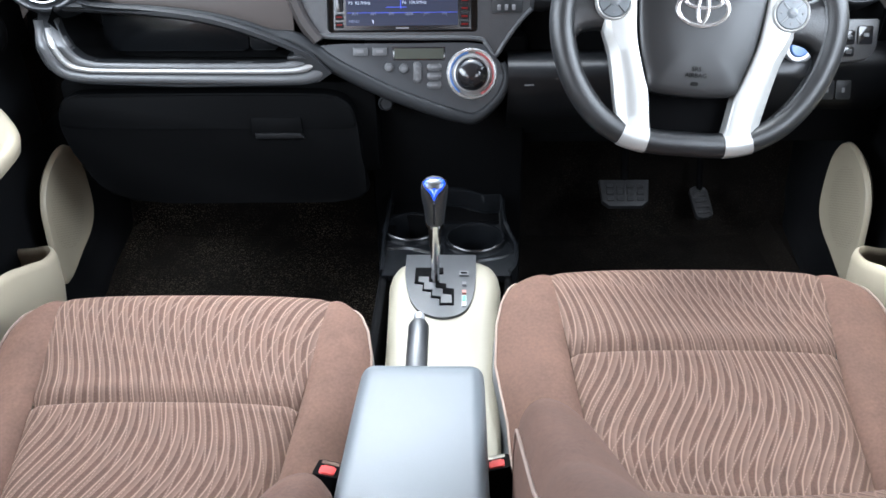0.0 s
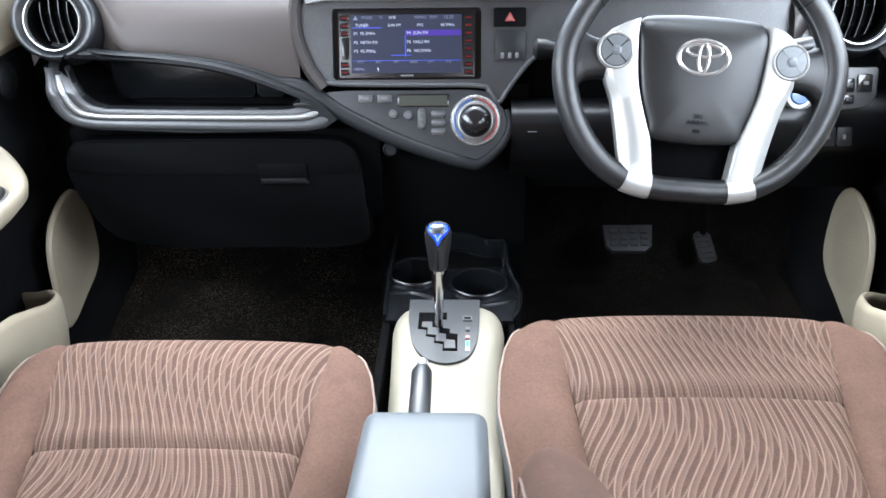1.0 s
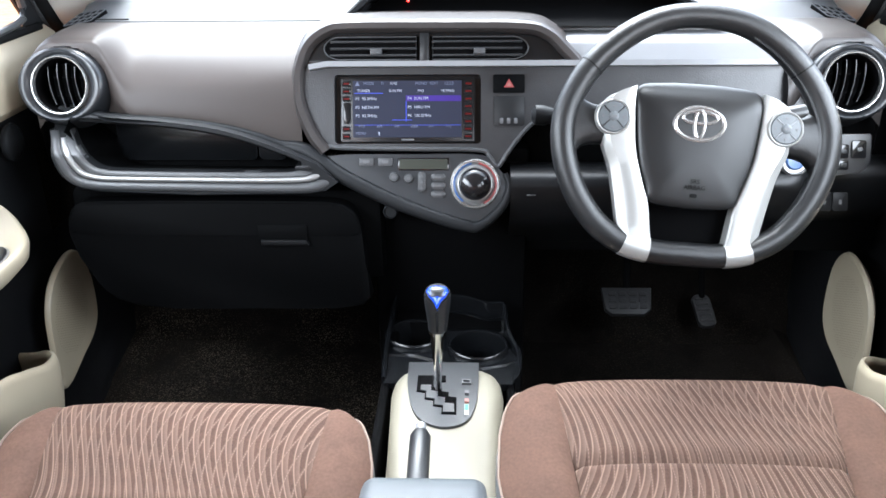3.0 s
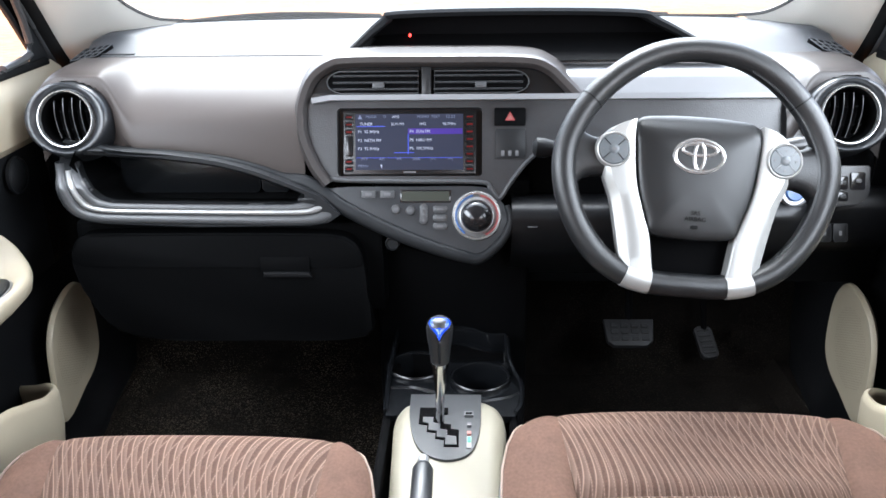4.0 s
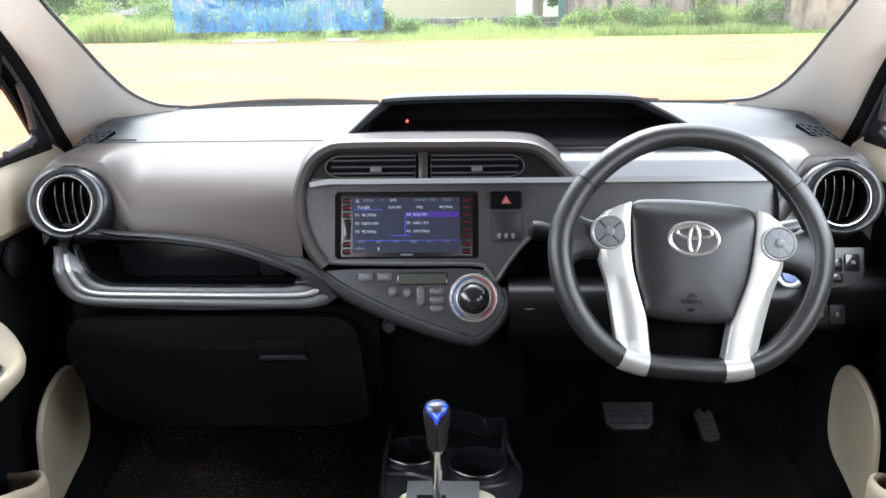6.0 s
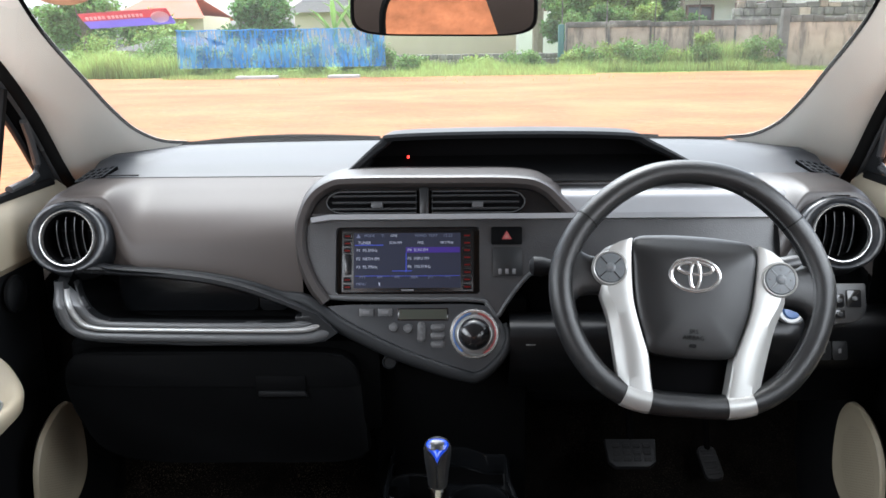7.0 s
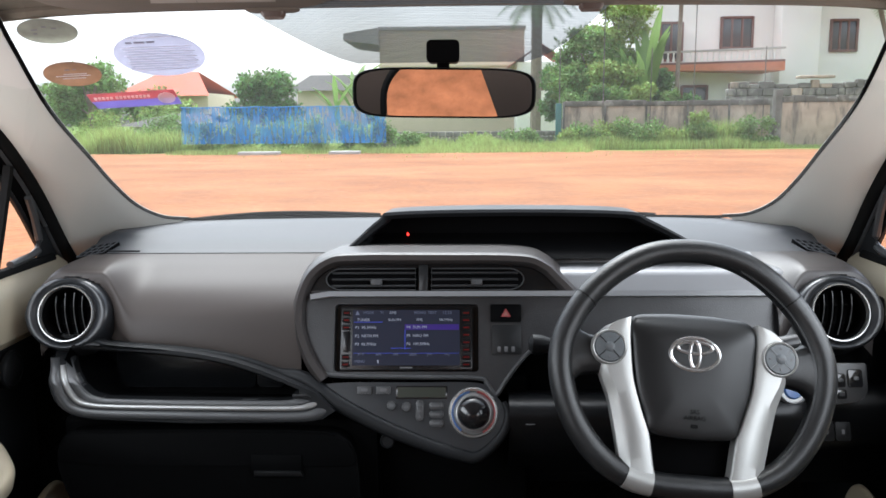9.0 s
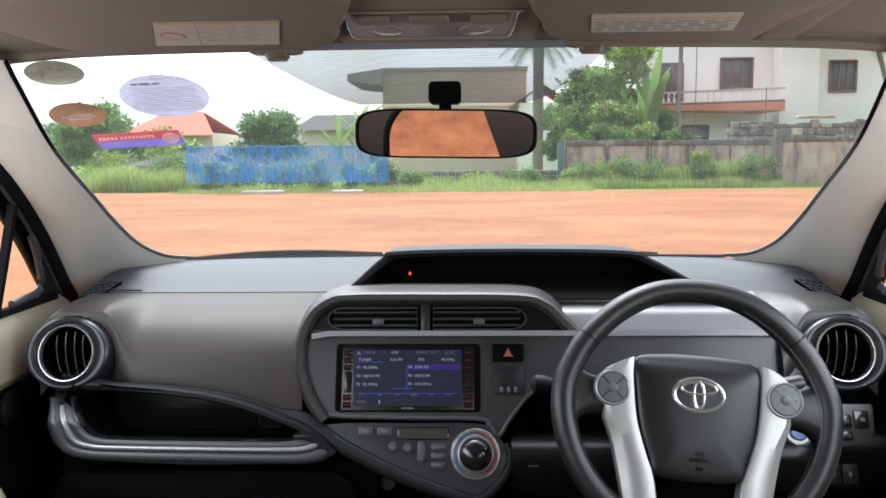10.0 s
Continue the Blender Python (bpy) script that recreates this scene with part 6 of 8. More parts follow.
# ---------------------------------------------------------------- doors
def door(s):
    """s = -1: left, 1: right."""
    root = thing("front_door", (s * 0.70, 0.7, FLOOR), "black and cream car door panel with armrest and map pocket", "car door", "front doors")
    X = lambda v: s * v
    rows = []
    for y in np.linspace(-0.3, 1.36, 24):
        rows.append([(X(0.700), y, 0.30), (X(0.702), y, 0.45), (X(0.706), y, 0.62), (X(0.700), y, 0.76), (X(0.690), y, 0.84)])
    part("panel", grid(rows), M["matte"], root, "black plastic door panel")
    rows = []
    for y in np.linspace(-0.3, 1.42, 24):
        k = max(0, (y - 0.9) / 0.5)
        rows.append([(X(0.690), y, 0.84), (X(0.675), y, 0.855), (X(0.672), y, 0.90), (X(0.685), y, 0.94), (X(0.705), y, 0.955)])
    part("upper_panel", grid(rows), M["cream"], root, "cream upper door panel")
    # cream armrest: a rim that rises towards the window round a dark switch pad
    crest = curve_pts([(0.600, 0.40, 0.703), (0.600, 0.90, 0.703), (0.600, 1.0, 0.703), (0.603, 1.04, 0.703), (0.612, 1.072, 0.706), (0.630, 1.098, 0.716), (0.650, 1.108, 0.735), (0.668, 1.098, 0.757), (0.683, 1.065, 0.771), (0.692, 1.0, 0.777), (0.695, 0.8, 0.780), (0.695, 0.4, 0.780)], 4)
    inner = curve_pts([(0.611, 0.40), (0.611, 0.90), (0.611, 0.975), (0.613, 1.005), (0.619, 1.028), (0.629, 1.042), (0.641, 1.045), (0.650, 1.036), (0.656, 1.015), (0.660, 0.975), (0.664, 0.8), (0.664, 0.4)], 4)
    rows = []
    for i, ((x, y, z), (u, v)) in enumerate(zip(crest, inner)):
        f = min(1.0, max(0.0, (y - 0.95) / 0.12))
        k = max(0.0, (x - 0.615) / 0.08)
        low = 0.668 - 0.03 * k
        rows.append([(X(x + 0.035), y - 0.07 * f, low - 0.012), (X(x + 0.012), y - 0.022 * f, low), (X(x + 0.001), y - 0.002 * f, low + 0.012), (X(x - 0.001), y + 0.002 * f, z - 0.010), (X(x + 0.001), y, z - 0.002), (X(x + 0.004), y - 0.005 * f, z), (X(0.5 * (x + u) + 0.002), 0.5 * (y + v), 0.5 * (z + 0.700) + 0.002), (X(u), v, 0.698), (X(0.637), min(v, 1.0), 0.697)])
    part("armrest", grid(rows), M["cream"], root, "cream door armrest with a raised rim", 60)
    pad_o = inner[::3] + [inner[-1]]
    part("switch_pad", plate(([(X(u), v) for u, v in pad_o])[::(1 if s < 0 else -1)], Matrix.Translation((0, 0, 0.700)), 0.006, -0.006, 0.003), M["mid"], root, "dark switch pad on the armrest")
    part("pad_trim", tube([(X(u - 0.0015), v, 0.702) for u, v in inner[:-8]], 0.0017, 6), M["silver"], root, "pale trim line round the switch pad")
    # speaker: cream teardrop cover with dotted mesh
    om = Matrix(((0, 0, -s, X(0.656)), (1, 0, 0, 1.222), (0, 1, 0, 0.505), (0, 0, 0, 1)))
    oval = curve_pts([(-0.050, 0.074), (0.0, 0.096), (0.045, 0.094), (0.074, 0.062), (0.083, 0.010), (0.078, -0.045), (0.050, -0.075), (0.0, -0.092), (-0.072, -0.112), (-0.088, -0.070), (-0.086, -0.010), (-0.077, 0.038)], 4, True)
    rings = []
    for k, d, h in ((0.45, 0.050, -0.045), (0.80, 0.022, -0.020), (0.97, 0.004, -0.004), (1.0, 0.0, 0.0), (0.985, 0.0, 0.005), (0.955, 0.0, 0.0075), (0.86, 0.0, 0.006), (0.5, 0.0, 0.007), (0.2, 0.0, 0.007)):
        rings.append([om @ Vector((u * k + d, v * k, h)) for u, v in oval])
    spk = part("speaker_cover", loft(rings), M["cream"], root, "cream teardrop speaker cover with dotted mesh", 50)
    db = bmesh.new()
    turn = Matrix.Rotation(radians(90), 4, "Y")
    for ia, a in enumerate(np.linspace(-0.070, 0.050, 26)):
        for b in np.linspace(-0.066, 0.066, 30):
            b += 0.0022 * (ia % 2)
            if ((a + 0.010 - b * 0.15) / 0.060) ** 2 + (b / 0.068) ** 2 < 0.95:
                q = om @ Vector((a, b, 0.0066))
                bmesh.ops.create_circle(db, cap_ends=True, segments=6, radius=0.0010, matrix=Matrix.Translation(q + Vector((-s * 0.0012, 0, 0))) @ turn)
    tagged(part("speaker_holes", db, M["mesh_holes"], spk), kind="stuff")
    # deep map pocket with a thick rounded wall
    top = curve_pts([(0.70, 1.12, 0.485), (0.65, 1.09, 0.505), (0.617, 1.072, 0.520), (0.600, 1.055, 0.520), (0.596, 1.02, 0.525), (0.597, 0.97, 0.545), (0.60, 0.90, 0.565), (0.60, 0.7, 0.58), (0.60, 0.5, 0.58)], 6)
    rows = []
    for i, (x, y, z) in enumerate(top):
        q = top[min(i + 1, len(top) - 1)]
        p = top[max(i - 1, 0)]
        d = Vector((q[0] - p[0], q[1] - p[1], 0)).normalized()
        o = Vector((d.y, -d.x, 0))          # towards the inside of the pocket (for the right door)
        rows.append([(X(x + o.x * u * -1), y + o.y * u * -1, z + w) for u, w in ((0.013, -0.12), (0.0125, -0.012), (0.0105, -0.003), (0.006, 0.0), (0.001, -0.003), (-0.001, -0.012), (0.0, -0.06), (0.010, -0.13), (0.03, -0.20))])
    part("map_pocket", grid(rows), M["cream"], root, "cream door map pocket", 60)
    part("pocket_liner", box(*sorted((X(0.625), X(0.70))), 0.40, 1.055, 0.40, 0.47, 0.01), M["deep"], root)
    part("tweeter", lathe([(0.026, 0.0), (0.026, 0.004), (0.022, 0.007), (0.001, 0.008)], Matrix(((0, 0, -s, X(0.686)), (1, 0, 0, 1.215), (0, 1, 0, 0.806), (0, 0, 0, 1))), 28), M["mid"], root, "small round tweeter grille")
    part("tweeter_ring", ring([(0.030, 0.0), (0.0295, 0.005), (0.0265, 0.006), (0.026, 0.0)], Matrix(((0, 0, -s, X(0.686)), (1, 0, 0, 1.215), (0, 1, 0, 0.806), (0, 0, 0, 1))), 32), M["matte"], root)
    # window frame: sloping front bar and sill seal
    fr = [(X(0.702), 1.40, 0.951), (X(0.700), 1.10, 0.951), (X(0.700), 0.3, 0.951)]
    part("sill_seal", tube(fr, 0.009, 8), M["rubber"], root)
    part("quarter_bar", sweep([(X(0.700), 1.214, 0.945), (X(0.694), 1.240, 1.03), (X(0.680), 1.252, 1.12)], [(-0.005, -0.006), (0.005, -0.006), (0.005, 0.006), (-0.005, 0.006)], up=(1, 0, 0)), M["rubber"], root, "black bar in front of the door glass")
    part("quarter_frame", tube([(X(0.698), 1.262, 0.962), (X(0.699), 1.33, 0.966), (X(0.699), 1.352, 0.972), (X(0.698), 1.356, 0.990), (X(0.694), 1.340, 1.03), (X(0.688), 1.315, 1.065)], 0.0065, 8), M["lip"], root, "grey frame of the small front window")
    part("front_corner", grid([[(X(0.700), 1.345, 0.945), (X(0.702), 1.44, 0.945), (X(0.703), 1.52, 0.945)], [(X(0.699), 1.350, 0.985), (X(0.700), 1.43, 0.985), (X(0.702), 1.50, 0.985)], [(X(0.697), 1.375, 1.03), (X(0.697), 1.41, 1.03), (X(0.697), 1.47, 1.03)]]), M["matte"], root, "dark corner behind the small front window")
    return root


door(-1)
door(1)
for s, nm in ((-1, "wall_left"), (1, "wall_right")):
    b = grid([[(s * 0.70, y, z) for z in (FLOOR - 0.02, 0.40, 0.55, 0.70, 0.86)] for y in np.linspace(1.3, 1.7, 6)])
    grid([[(s * 0.70, y, FLOOR), (s * 0.64, y, FLOOR + 0.02), (s * 0.60, y, FLOOR)] for y in np.linspace(0.2, 1.6, 8)], bm=b)
    solid(nm, b, M["carpet"], "black kick panel and sill beside the footwell", "kick panel", "structure")
    kp = []
    for y in np.linspace(0.95, 1.56, 14):
        q = float(np.interp(y, [0.95, 1.24, 1.49, 1.56], [0.604, 0.622, 0.668, 0.680]))
        kp.append([(s * x, y, z) for x, z in curve_pts([(0.700, 0.62), (0.694, 0.54), (max(q + 0.004, 0.686), 0.45), (max(q + 0.003, 0.676), 0.385), (q + 0.022 * (0.70 - q) / 0.1, 0.345), (q + 0.010 * (0.70 - q) / 0.1, 0.324), (q, 0.313)], 3)])
    solid("kick_panel", grid(kp), M["kickplastic"], "black moulded plastic kick panel beside the carpet", "kick panel", "structure", "kick panels")
    # rear of the body: sides below the windows, rear pillars, tail
    c = grid([[(s * 0.70, y, z) for z in (0.30, 0.6, 0.95)] for y in np.linspace(-2.0, -0.3, 5)])
    grid([[(s * (0.70 - 0.08 * k), y - 0.25 * k, 0.95 + 0.37 * k) for k in (0, 0.5, 1)] for y in (-1.75, -1.35)], bm=c)
    grid([[(s * (0.70 - 0.08 * k), y, 0.95 + 0.37 * k) for k in (0, 0.5, 1)] for y in (-0.05, 0.05)], bm=c)
    solid("wall_rear_left" if s < 0 else "wall_rear_right", c, M["trim"], "plain trim along the rear of the cabin", "trim panel", "structure")
M["reartrim"] = mat("dark_beige_trim", (0.036, 0.022, 0.015), 0.7, vary=0.1, scale=6)
tail = holed(rrect(-0.70, 0.70, 0.30, 1.36, 0.05), [rrect(-0.345, 0.50, 0.62, 1.10, 0.20, 8)], Matrix(((1, 0, 0, 0), (0, 0, -1, -1.95), (0, 1, 0, 0), (0, 0, 0, 1))), 0.0, -0.05)
solid("wall_back", tail, M["reartrim"], "plain tailgate trim round the rear window", "trim panel", "structure")
solid("rear_window_seal", tube([(x, -1.895, z) for x, z in rrect(-0.345, 0.50, 0.62, 1.10, 0.20, 8)], 0.016, 8, True, up=(0, 1, 0)), M["rubber"], "black rubber seal round the rear window", "window seal", "structure")
solid("rear_pillar", loft([[(x, y, z) for x, y in ((a, -1.90), (a + 0.30, -1.90), (a + 0.30, -1.86), (a, -1.86))] for a, z in ((0.22, 0.60), (0.20, 0.81), (0.12, 1.03), (0.08, 1.12))]), M["reartrim"], "dark beige pillar trim beside the rear window", "pillar trim", "structure")
rear = thing("rear_bench", (0, -0.9, FLOOR), "brown fabric rear bench seat", "rear seat")
part("seat", box(-0.62, 0.62, -1.0, -0.45, FLOOR, 0.50, 0.05, 4), M["suede"], rear)
part("backrest", loft([[(-0.62, y0, z0), (0.62, y0, z0), (0.62, y0 - 0.14, z0), (-0.62, y0 - 0.14, z0)] for y0, z0 in ((-0.95, 0.45), (-1.05, 0.62), (-1.12, 0.78))]), M["suede"], rear)

# ---------------------------------------------------------------- mirror, visors, lamp, stickers
mr = thing("rear_view_mirror", (0, 1.06, 1.28), "black framed rear-view mirror hanging from the windscreen", "mirror")
mm = Matrix.Translation((-0.001, 1.03, 1.2175)) @ Matrix.Rotation(radians(1.0), 4, "Y") @ Matrix.Rotation(radians(0.3), 4, "Z") @ Matrix.Rotation(radians(90 + 3.6), 4, "X")
sh = []
for a in np.linspace(0, 2 * math.pi, 65)[:-1]:
    c, q = math.cos(a), math.sin(a)
    sh.append((0.1115 * math.copysign(abs(c) ** 0.36, c), 0.0302 * math.copysign(abs(q) ** 0.52, q)))
part("shell", dome(sh, mm, [(0.75, -0.032), (0.93, -0.022), (1.0, -0.006), (1.015, 0.0), (1.0, 0.004), (0.965, 0.0045)]), M["black"], mr)
part("mirror_glass", plate([(u * 0.965, v * 0.93) for u, v in sh], mm, 0.0056, 0.002, 0), M["mirror"], mr, "silvered mirror glass")
part("stem", tube([(-0.001, 1.045, 1.225), (-0.002, 1.052, 1.245), (-0.003, 1.058, 1.262)], 0.008, 10), M["black"], mr)
part("mount", loft([[(x, y, z) for x, z in rrect(-0.023, 0.018, 1.255 - k * 0.0, 1.283, 0.006)] for k, y in ((0, 1.045), (0, 1.05), (0, 1.075))]), M["black"], mr, "black mount on the glass")


def visor(s, label):
    root = thing("sun_visor", (s * 0.25, 0.93, 1.33), label, "sun visor", "sun visors")
    x0, x1, v1 = (-0.445, -0.108, 0.0) if s < 0 else (0.101, 0.336, -0.018)
    o = curve_pts([(x0, -0.20), (x1, -0.20), (x1, -0.075), (x1 - 0.012, -0.032), (x1 - 0.040, v1 - 0.006), (x1 - 0.08, v1), (x0 + 0.08, v1), (x0 + 0.03, v1 - 0.010), (x0 + 0.004, -0.05)], 3, True) if s < 0 else \
        curve_pts([(x0, -0.20), (x1 + 0.020, -0.20), (x1 + 0.012, -0.10), (x1, v1), (x1 - 0.02, v1), (x0 + 0.10, v1), (x0 + 0.05, v1 - 0.008), (x0 + 0.014, v1 - 0.030), (x0 + 0.002, -0.09)], 3, True)
    m = Matrix.Translation((0, 0.950, 1.3165)) @ Matrix.Rotation(radians(-6.5), 4, "X")
    part("pad", dome(o, m, [(0.94, 0.012), (1.0, 0.006), (1.0, -0.002), (0.975, -0.0065), (0.92, -0.0085), (0.4, -0.009)]), M["visor"], root, "beige padded visor")
    if s < 0:
        lab = part("warning_label", plate([(-0.312, -0.046), (-0.282, -0.133), (-0.157, -0.133), (-0.177, -0.046)], m, -0.0088, -0.0102, 0), M["labelpaper"], root, "pale warning label with print too small to read")
        sign = part("label_sign", plate(ellipse(-0.279, -0.086, 0.0135, 0.0135, 24), m, -0.0100, -0.0106, 0), M["labelred"], lab)
        part("sign_core", plate(ellipse(-0.279, -0.086, 0.0098, 0.0098, 24), m, -0.0104, -0.0110, 0), M["labelpaper"], sign)
        part("label_line", plate([(-0.262, -0.046), (-0.241, -0.133), (-0.2400, -0.133), (-0.261, -0.046)], m, -0.0098, -0.0104, 0), M["labelgrey"], lab)
        part("label_line", plate([(-0.282, -0.127), (-0.283, -0.133), (-0.157, -0.133), (-0.158, -0.127)], m, -0.0098, -0.0104, 0), M["labelyellow"], lab)
        for r_ in range(6):
            v = -0.120 + r_ * 0.0105
            a = -0.238 - 0.021 * (v + 0.133) / 0.087
            for q in range(3):
                b = a + 0.022 * q + 0.004 * ((r_ + q) % 2)
                part("label_bar", plate([(b, v), (b + 0.014 + 0.003 * ((r_ * q) % 2), v), (b + 0.014, v + 0.0028), (b, v + 0.0028)], m, -0.0098, -0.0104, 0), M["labelfaint"], lab)
    else:
        lab = part("warning_label", plate([(0.154, -0.078), (0.146, -0.140), (0.290, -0.140), (0.299, -0.078)], m, -0.0088, -0.0102, 0), M["labelpaper"], root, "pale warning label with print too small to read")
        part("label_band", plate([(0.148, -0.123), (0.147, -0.129), (0.290, -0.129), (0.291, -0.123)], m, -0.0098, -0.0104, 0), M["labelyellow"], lab)
        for r_ in range(5):
            v = -0.118 + r_ * 0.0078
            for q in range(9):
                b = 0.152 + q * 0.0152 + 0.002 * ((r_ + q) % 3)
                part("label_bar", plate([(b, v), (b + 0.011 + 0.002 * ((r_ * q) % 2), v), (b + 0.0115, v + 0.0038), (b, v + 0.0038)], m, -0.0098, -0.0104, 0), M["labelgrey"], lab)
        part("hinge_cover", dome(rrect(0.3395, 0.381, -0.20, -0.018, 0.004), m, [(1.0, 0.006), (1.0, -0.002), (0.93, -0.007), (0.5, -0.0085)]), M["visor"], root)
    hx = -0.190 if s < 0 else 0.163
    part("visor_notch", dome(rrect(hx - 0.030, hx + 0.030, v1 - 0.016, v1 + 0.004, 0.006), m, [(1, -0.003), (1.0, -0.0095), (0.8, -0.011)]), M["visor"], root)
    part("visor_clip", dome(rrect(hx - 0.013, hx + 0.013, v1 - 0.010, v1 + 0.008, 0.004), m, [(1, -0.004), (1.0, -0.013), (0.8, -0.017)]), M["brownclip"], root, "dark brown visor clip")


M["labelpaper"] = mat("label_paper", (0.25, 0.215, 0.188), 0.7, vary=0.06)
M["labelred"] = mat("label_red", (0.24, 0.075, 0.065), 0.7, vary=0.04)
M["labelgrey"] = mat("label_print", (0.135, 0.115, 0.105), 0.7, vary=0.04)
M["labelfaint"] = mat("label_faint_print", (0.185, 0.16, 0.14), 0.7, vary=0.04)
M["labelyellow"] = mat("label_yellow", (0.26, 0.18, 0.05), 0.7, vary=0.04)
M["brownclip"] = mat("brown_clip_plastic", (0.055, 0.032, 0.024), 0.5, vary=0.1)
M["lampgrey"] = mat("lamp_housing_plastic", (0.112, 0.095, 0.080), 0.45, vary=0.05, bump=0.15, bscale=900)
M["lens"] = mat("frosted_lens", (0.145, 0.128, 0.114), 0.15, vary=0.08, scale=200)
visor(-1, "beige passenger sun visor folded up with a warning label")
visor(1, "beige driver's sun visor folded up with a warning label")
lampm = Matrix.Translation((-0.010, 0.895, 1.3265)) @ Matrix.Rotation(radians(-8), 4, "X")
solid("header_panel", grid([[tuple(lampm @ Vector((u, v, w))) for u in np.linspace(-0.105, 0.112, 9)] for v, w in ((-0.20, 0.0), (-0.06, 0.0), (0.03, 0.0), (0.062, 0.001), (0.078, 0.006), (0.085, 0.016))]), M["liner"], "beige headliner panel between the sun visors", "headliner", "structure")
ml = thing("map_lamp", (-0.010, 0.87, 1.34), "beige overhead map lamp unit with two round lenses", "map lamp")
frame_o = [(-0.090, 0.018), (-0.084, 0.030), (-0.070, 0.033), (0.066, 0.033), (0.078, 0.030), (0.084, 0.018), (0.087, -0.052), (0.080, -0.058), (-0.078, -0.058), (-0.086, -0.052)]
frame_o = curve_pts(frame_o, 3, True)
part("housing", plate(frame_o[::-1], lampm, 0.004, -0.002, 0.001), M["lampgrey"], ml, "beige lamp housing")
part("housing_rim", tube([tuple(lampm @ Vector((u, v, -0.0022))) for u, v in frame_o], 0.0013, 6, True), M["lens"], ml)
part("switch_strip", plate(rrect(-0.082, 0.080, -0.052, -0.024, 0.004)[::-1], lampm, 0.001, -0.0026, 0), M["brownclip"], ml, "dark recess with three switches")
for u0, u1 in ((-0.078, -0.043), (-0.022, 0.018), (0.040, 0.076)):
    part("lamp_switch", dome(rrect(u0, u1, -0.048, -0.028, 0.003), lampm, [(1, -0.002), (1, -0.0050), (0.94, -0.0062)]), M["visor"], ml)
for u in (-0.048, 0.046):
    l_ = part("lens", ring([(0.0190, 0.0), (0.0185, -0.002), (0.0165, -0.003), (0.0145, -0.002), (0.014, 0.0)], lampm @ Matrix.Translation((u, 0.006, -0.001)), 28), M["lampgrey"], ml, "round lens in a raised ring")
    part("lens_glass", lathe([(0.0148, -0.001), (0.0148, -0.002), (0.010, -0.0035), (0.001, -0.0040)], lampm @ Matrix.Translation((u, 0.006, -0.001)), 24), M["lens"], l_)

# stickers on the glass: plain ovals and a strip, print as bars
def paper(name, color, vary=0.1, scale=60):
    """Thin printed film that lets some daylight through."""
    m = mat(name, color, 0.7, vary=vary, scale=scale)
    n, k = m.node_tree.nodes, m.node_tree.links
    b = n["Principled BSDF"]
    tr, mx = n.new("ShaderNodeBsdfTranslucent"), n.new("ShaderNodeMixShader")
    k.new(b.inputs["Base Color"].links[0].from_socket, tr.inputs["Color"])
    mx.inputs[0].default_value = 0.65
    k.new(b.outputs[0], mx.inputs[1])
    k.new(tr.outputs[0], mx.inputs[2])
    k.new(mx.outputs[0], n["Material Output"].inputs[0])
    return m


M["st_grey"] = paper("sticker_grey", (0.36, 0.36, 0.31), vary=0.35, scale=60)
M["st_lilac"] = paper("sticker_lilac", (0.50, 0.50, 0.57), vary=0.10, scale=80)
M["st_faint"] = paper("sticker_faint_print", (0.78, 0.77, 0.82), vary=0.1)
M["st_brown"] = paper("sticker_brown", (0.30, 0.205, 0.145), vary=0.4, scale=60)
M["st_red"] = paper("sticker_red", (0.48, 0.19, 0.20), vary=0.08)
M["st_purple"] = paper("sticker_purple", (0.30, 0.26, 0.50), vary=0.08)
M["st_bar"] = paper("sticker_print", (0.30, 0.28, 0.31), vary=0.08)
M["st_pale"] = paper("sticker_pale_print", (0.92, 0.80, 0.80), vary=0.08)


def on_glass(x, z):
    """Pose of a sticker inside the windscreen at that height."""
    ks = np.linspace(0, 1.05, 200)
    k = min(ks, key=lambda q: abs(screen_pt(x, q)[2] - z))
    p = Vector(screen_pt(x, k, -0.003))
    v = (Vector(screen_pt(x, k + 0.05)) - Vector(screen_pt(x, k - 0.05))).normalized()
    u = (Vector(screen_pt(x + 0.03, k)) - Vector(screen_pt(x - 0.03, k))).normalized()
    n = u.cross(v).normalized()
    v = n.cross(u)
    return Matrix(((u.x, v.x, n.x, p.x), (u.y, v.y, n.y, p.y), (u.z, v.z, n.z, p.z), (0, 0, 0, 1)))


def oval_sticker(x, z, a, b, key, label, bars, faint=()):
    m = on_glass(x, z)
    root = tagged(part("windscreen_sticker", plate(ellipse(0, 0, a, b, 40), m, 0.0, -0.001, 0), M[key]), label, "sticker", "windscreen stickers")
    for r, (v, w0, w1) in enumerate(bars):
        part("print_bar", plate([(w0 * a, (v - 0.035) * b), (w1 * a, (v - 0.035) * b), (w1 * a, (v + 0.035) * b), (w0 * a, (v + 0.035) * b)], m, 0.0006, -0.0005, 0), M["st_bar"], root)
    for v, w0, w1 in faint:
        part("faint_bar", plate([(w0 * a, (v - 0.018) * b), (w1 * a, (v - 0.018) * b), (w1 * a, (v + 0.018) * b), (w0 * a, (v + 0.018) * b)], m, 0.0006, -0.0005, 0), M["st_faint"], root)
    return root


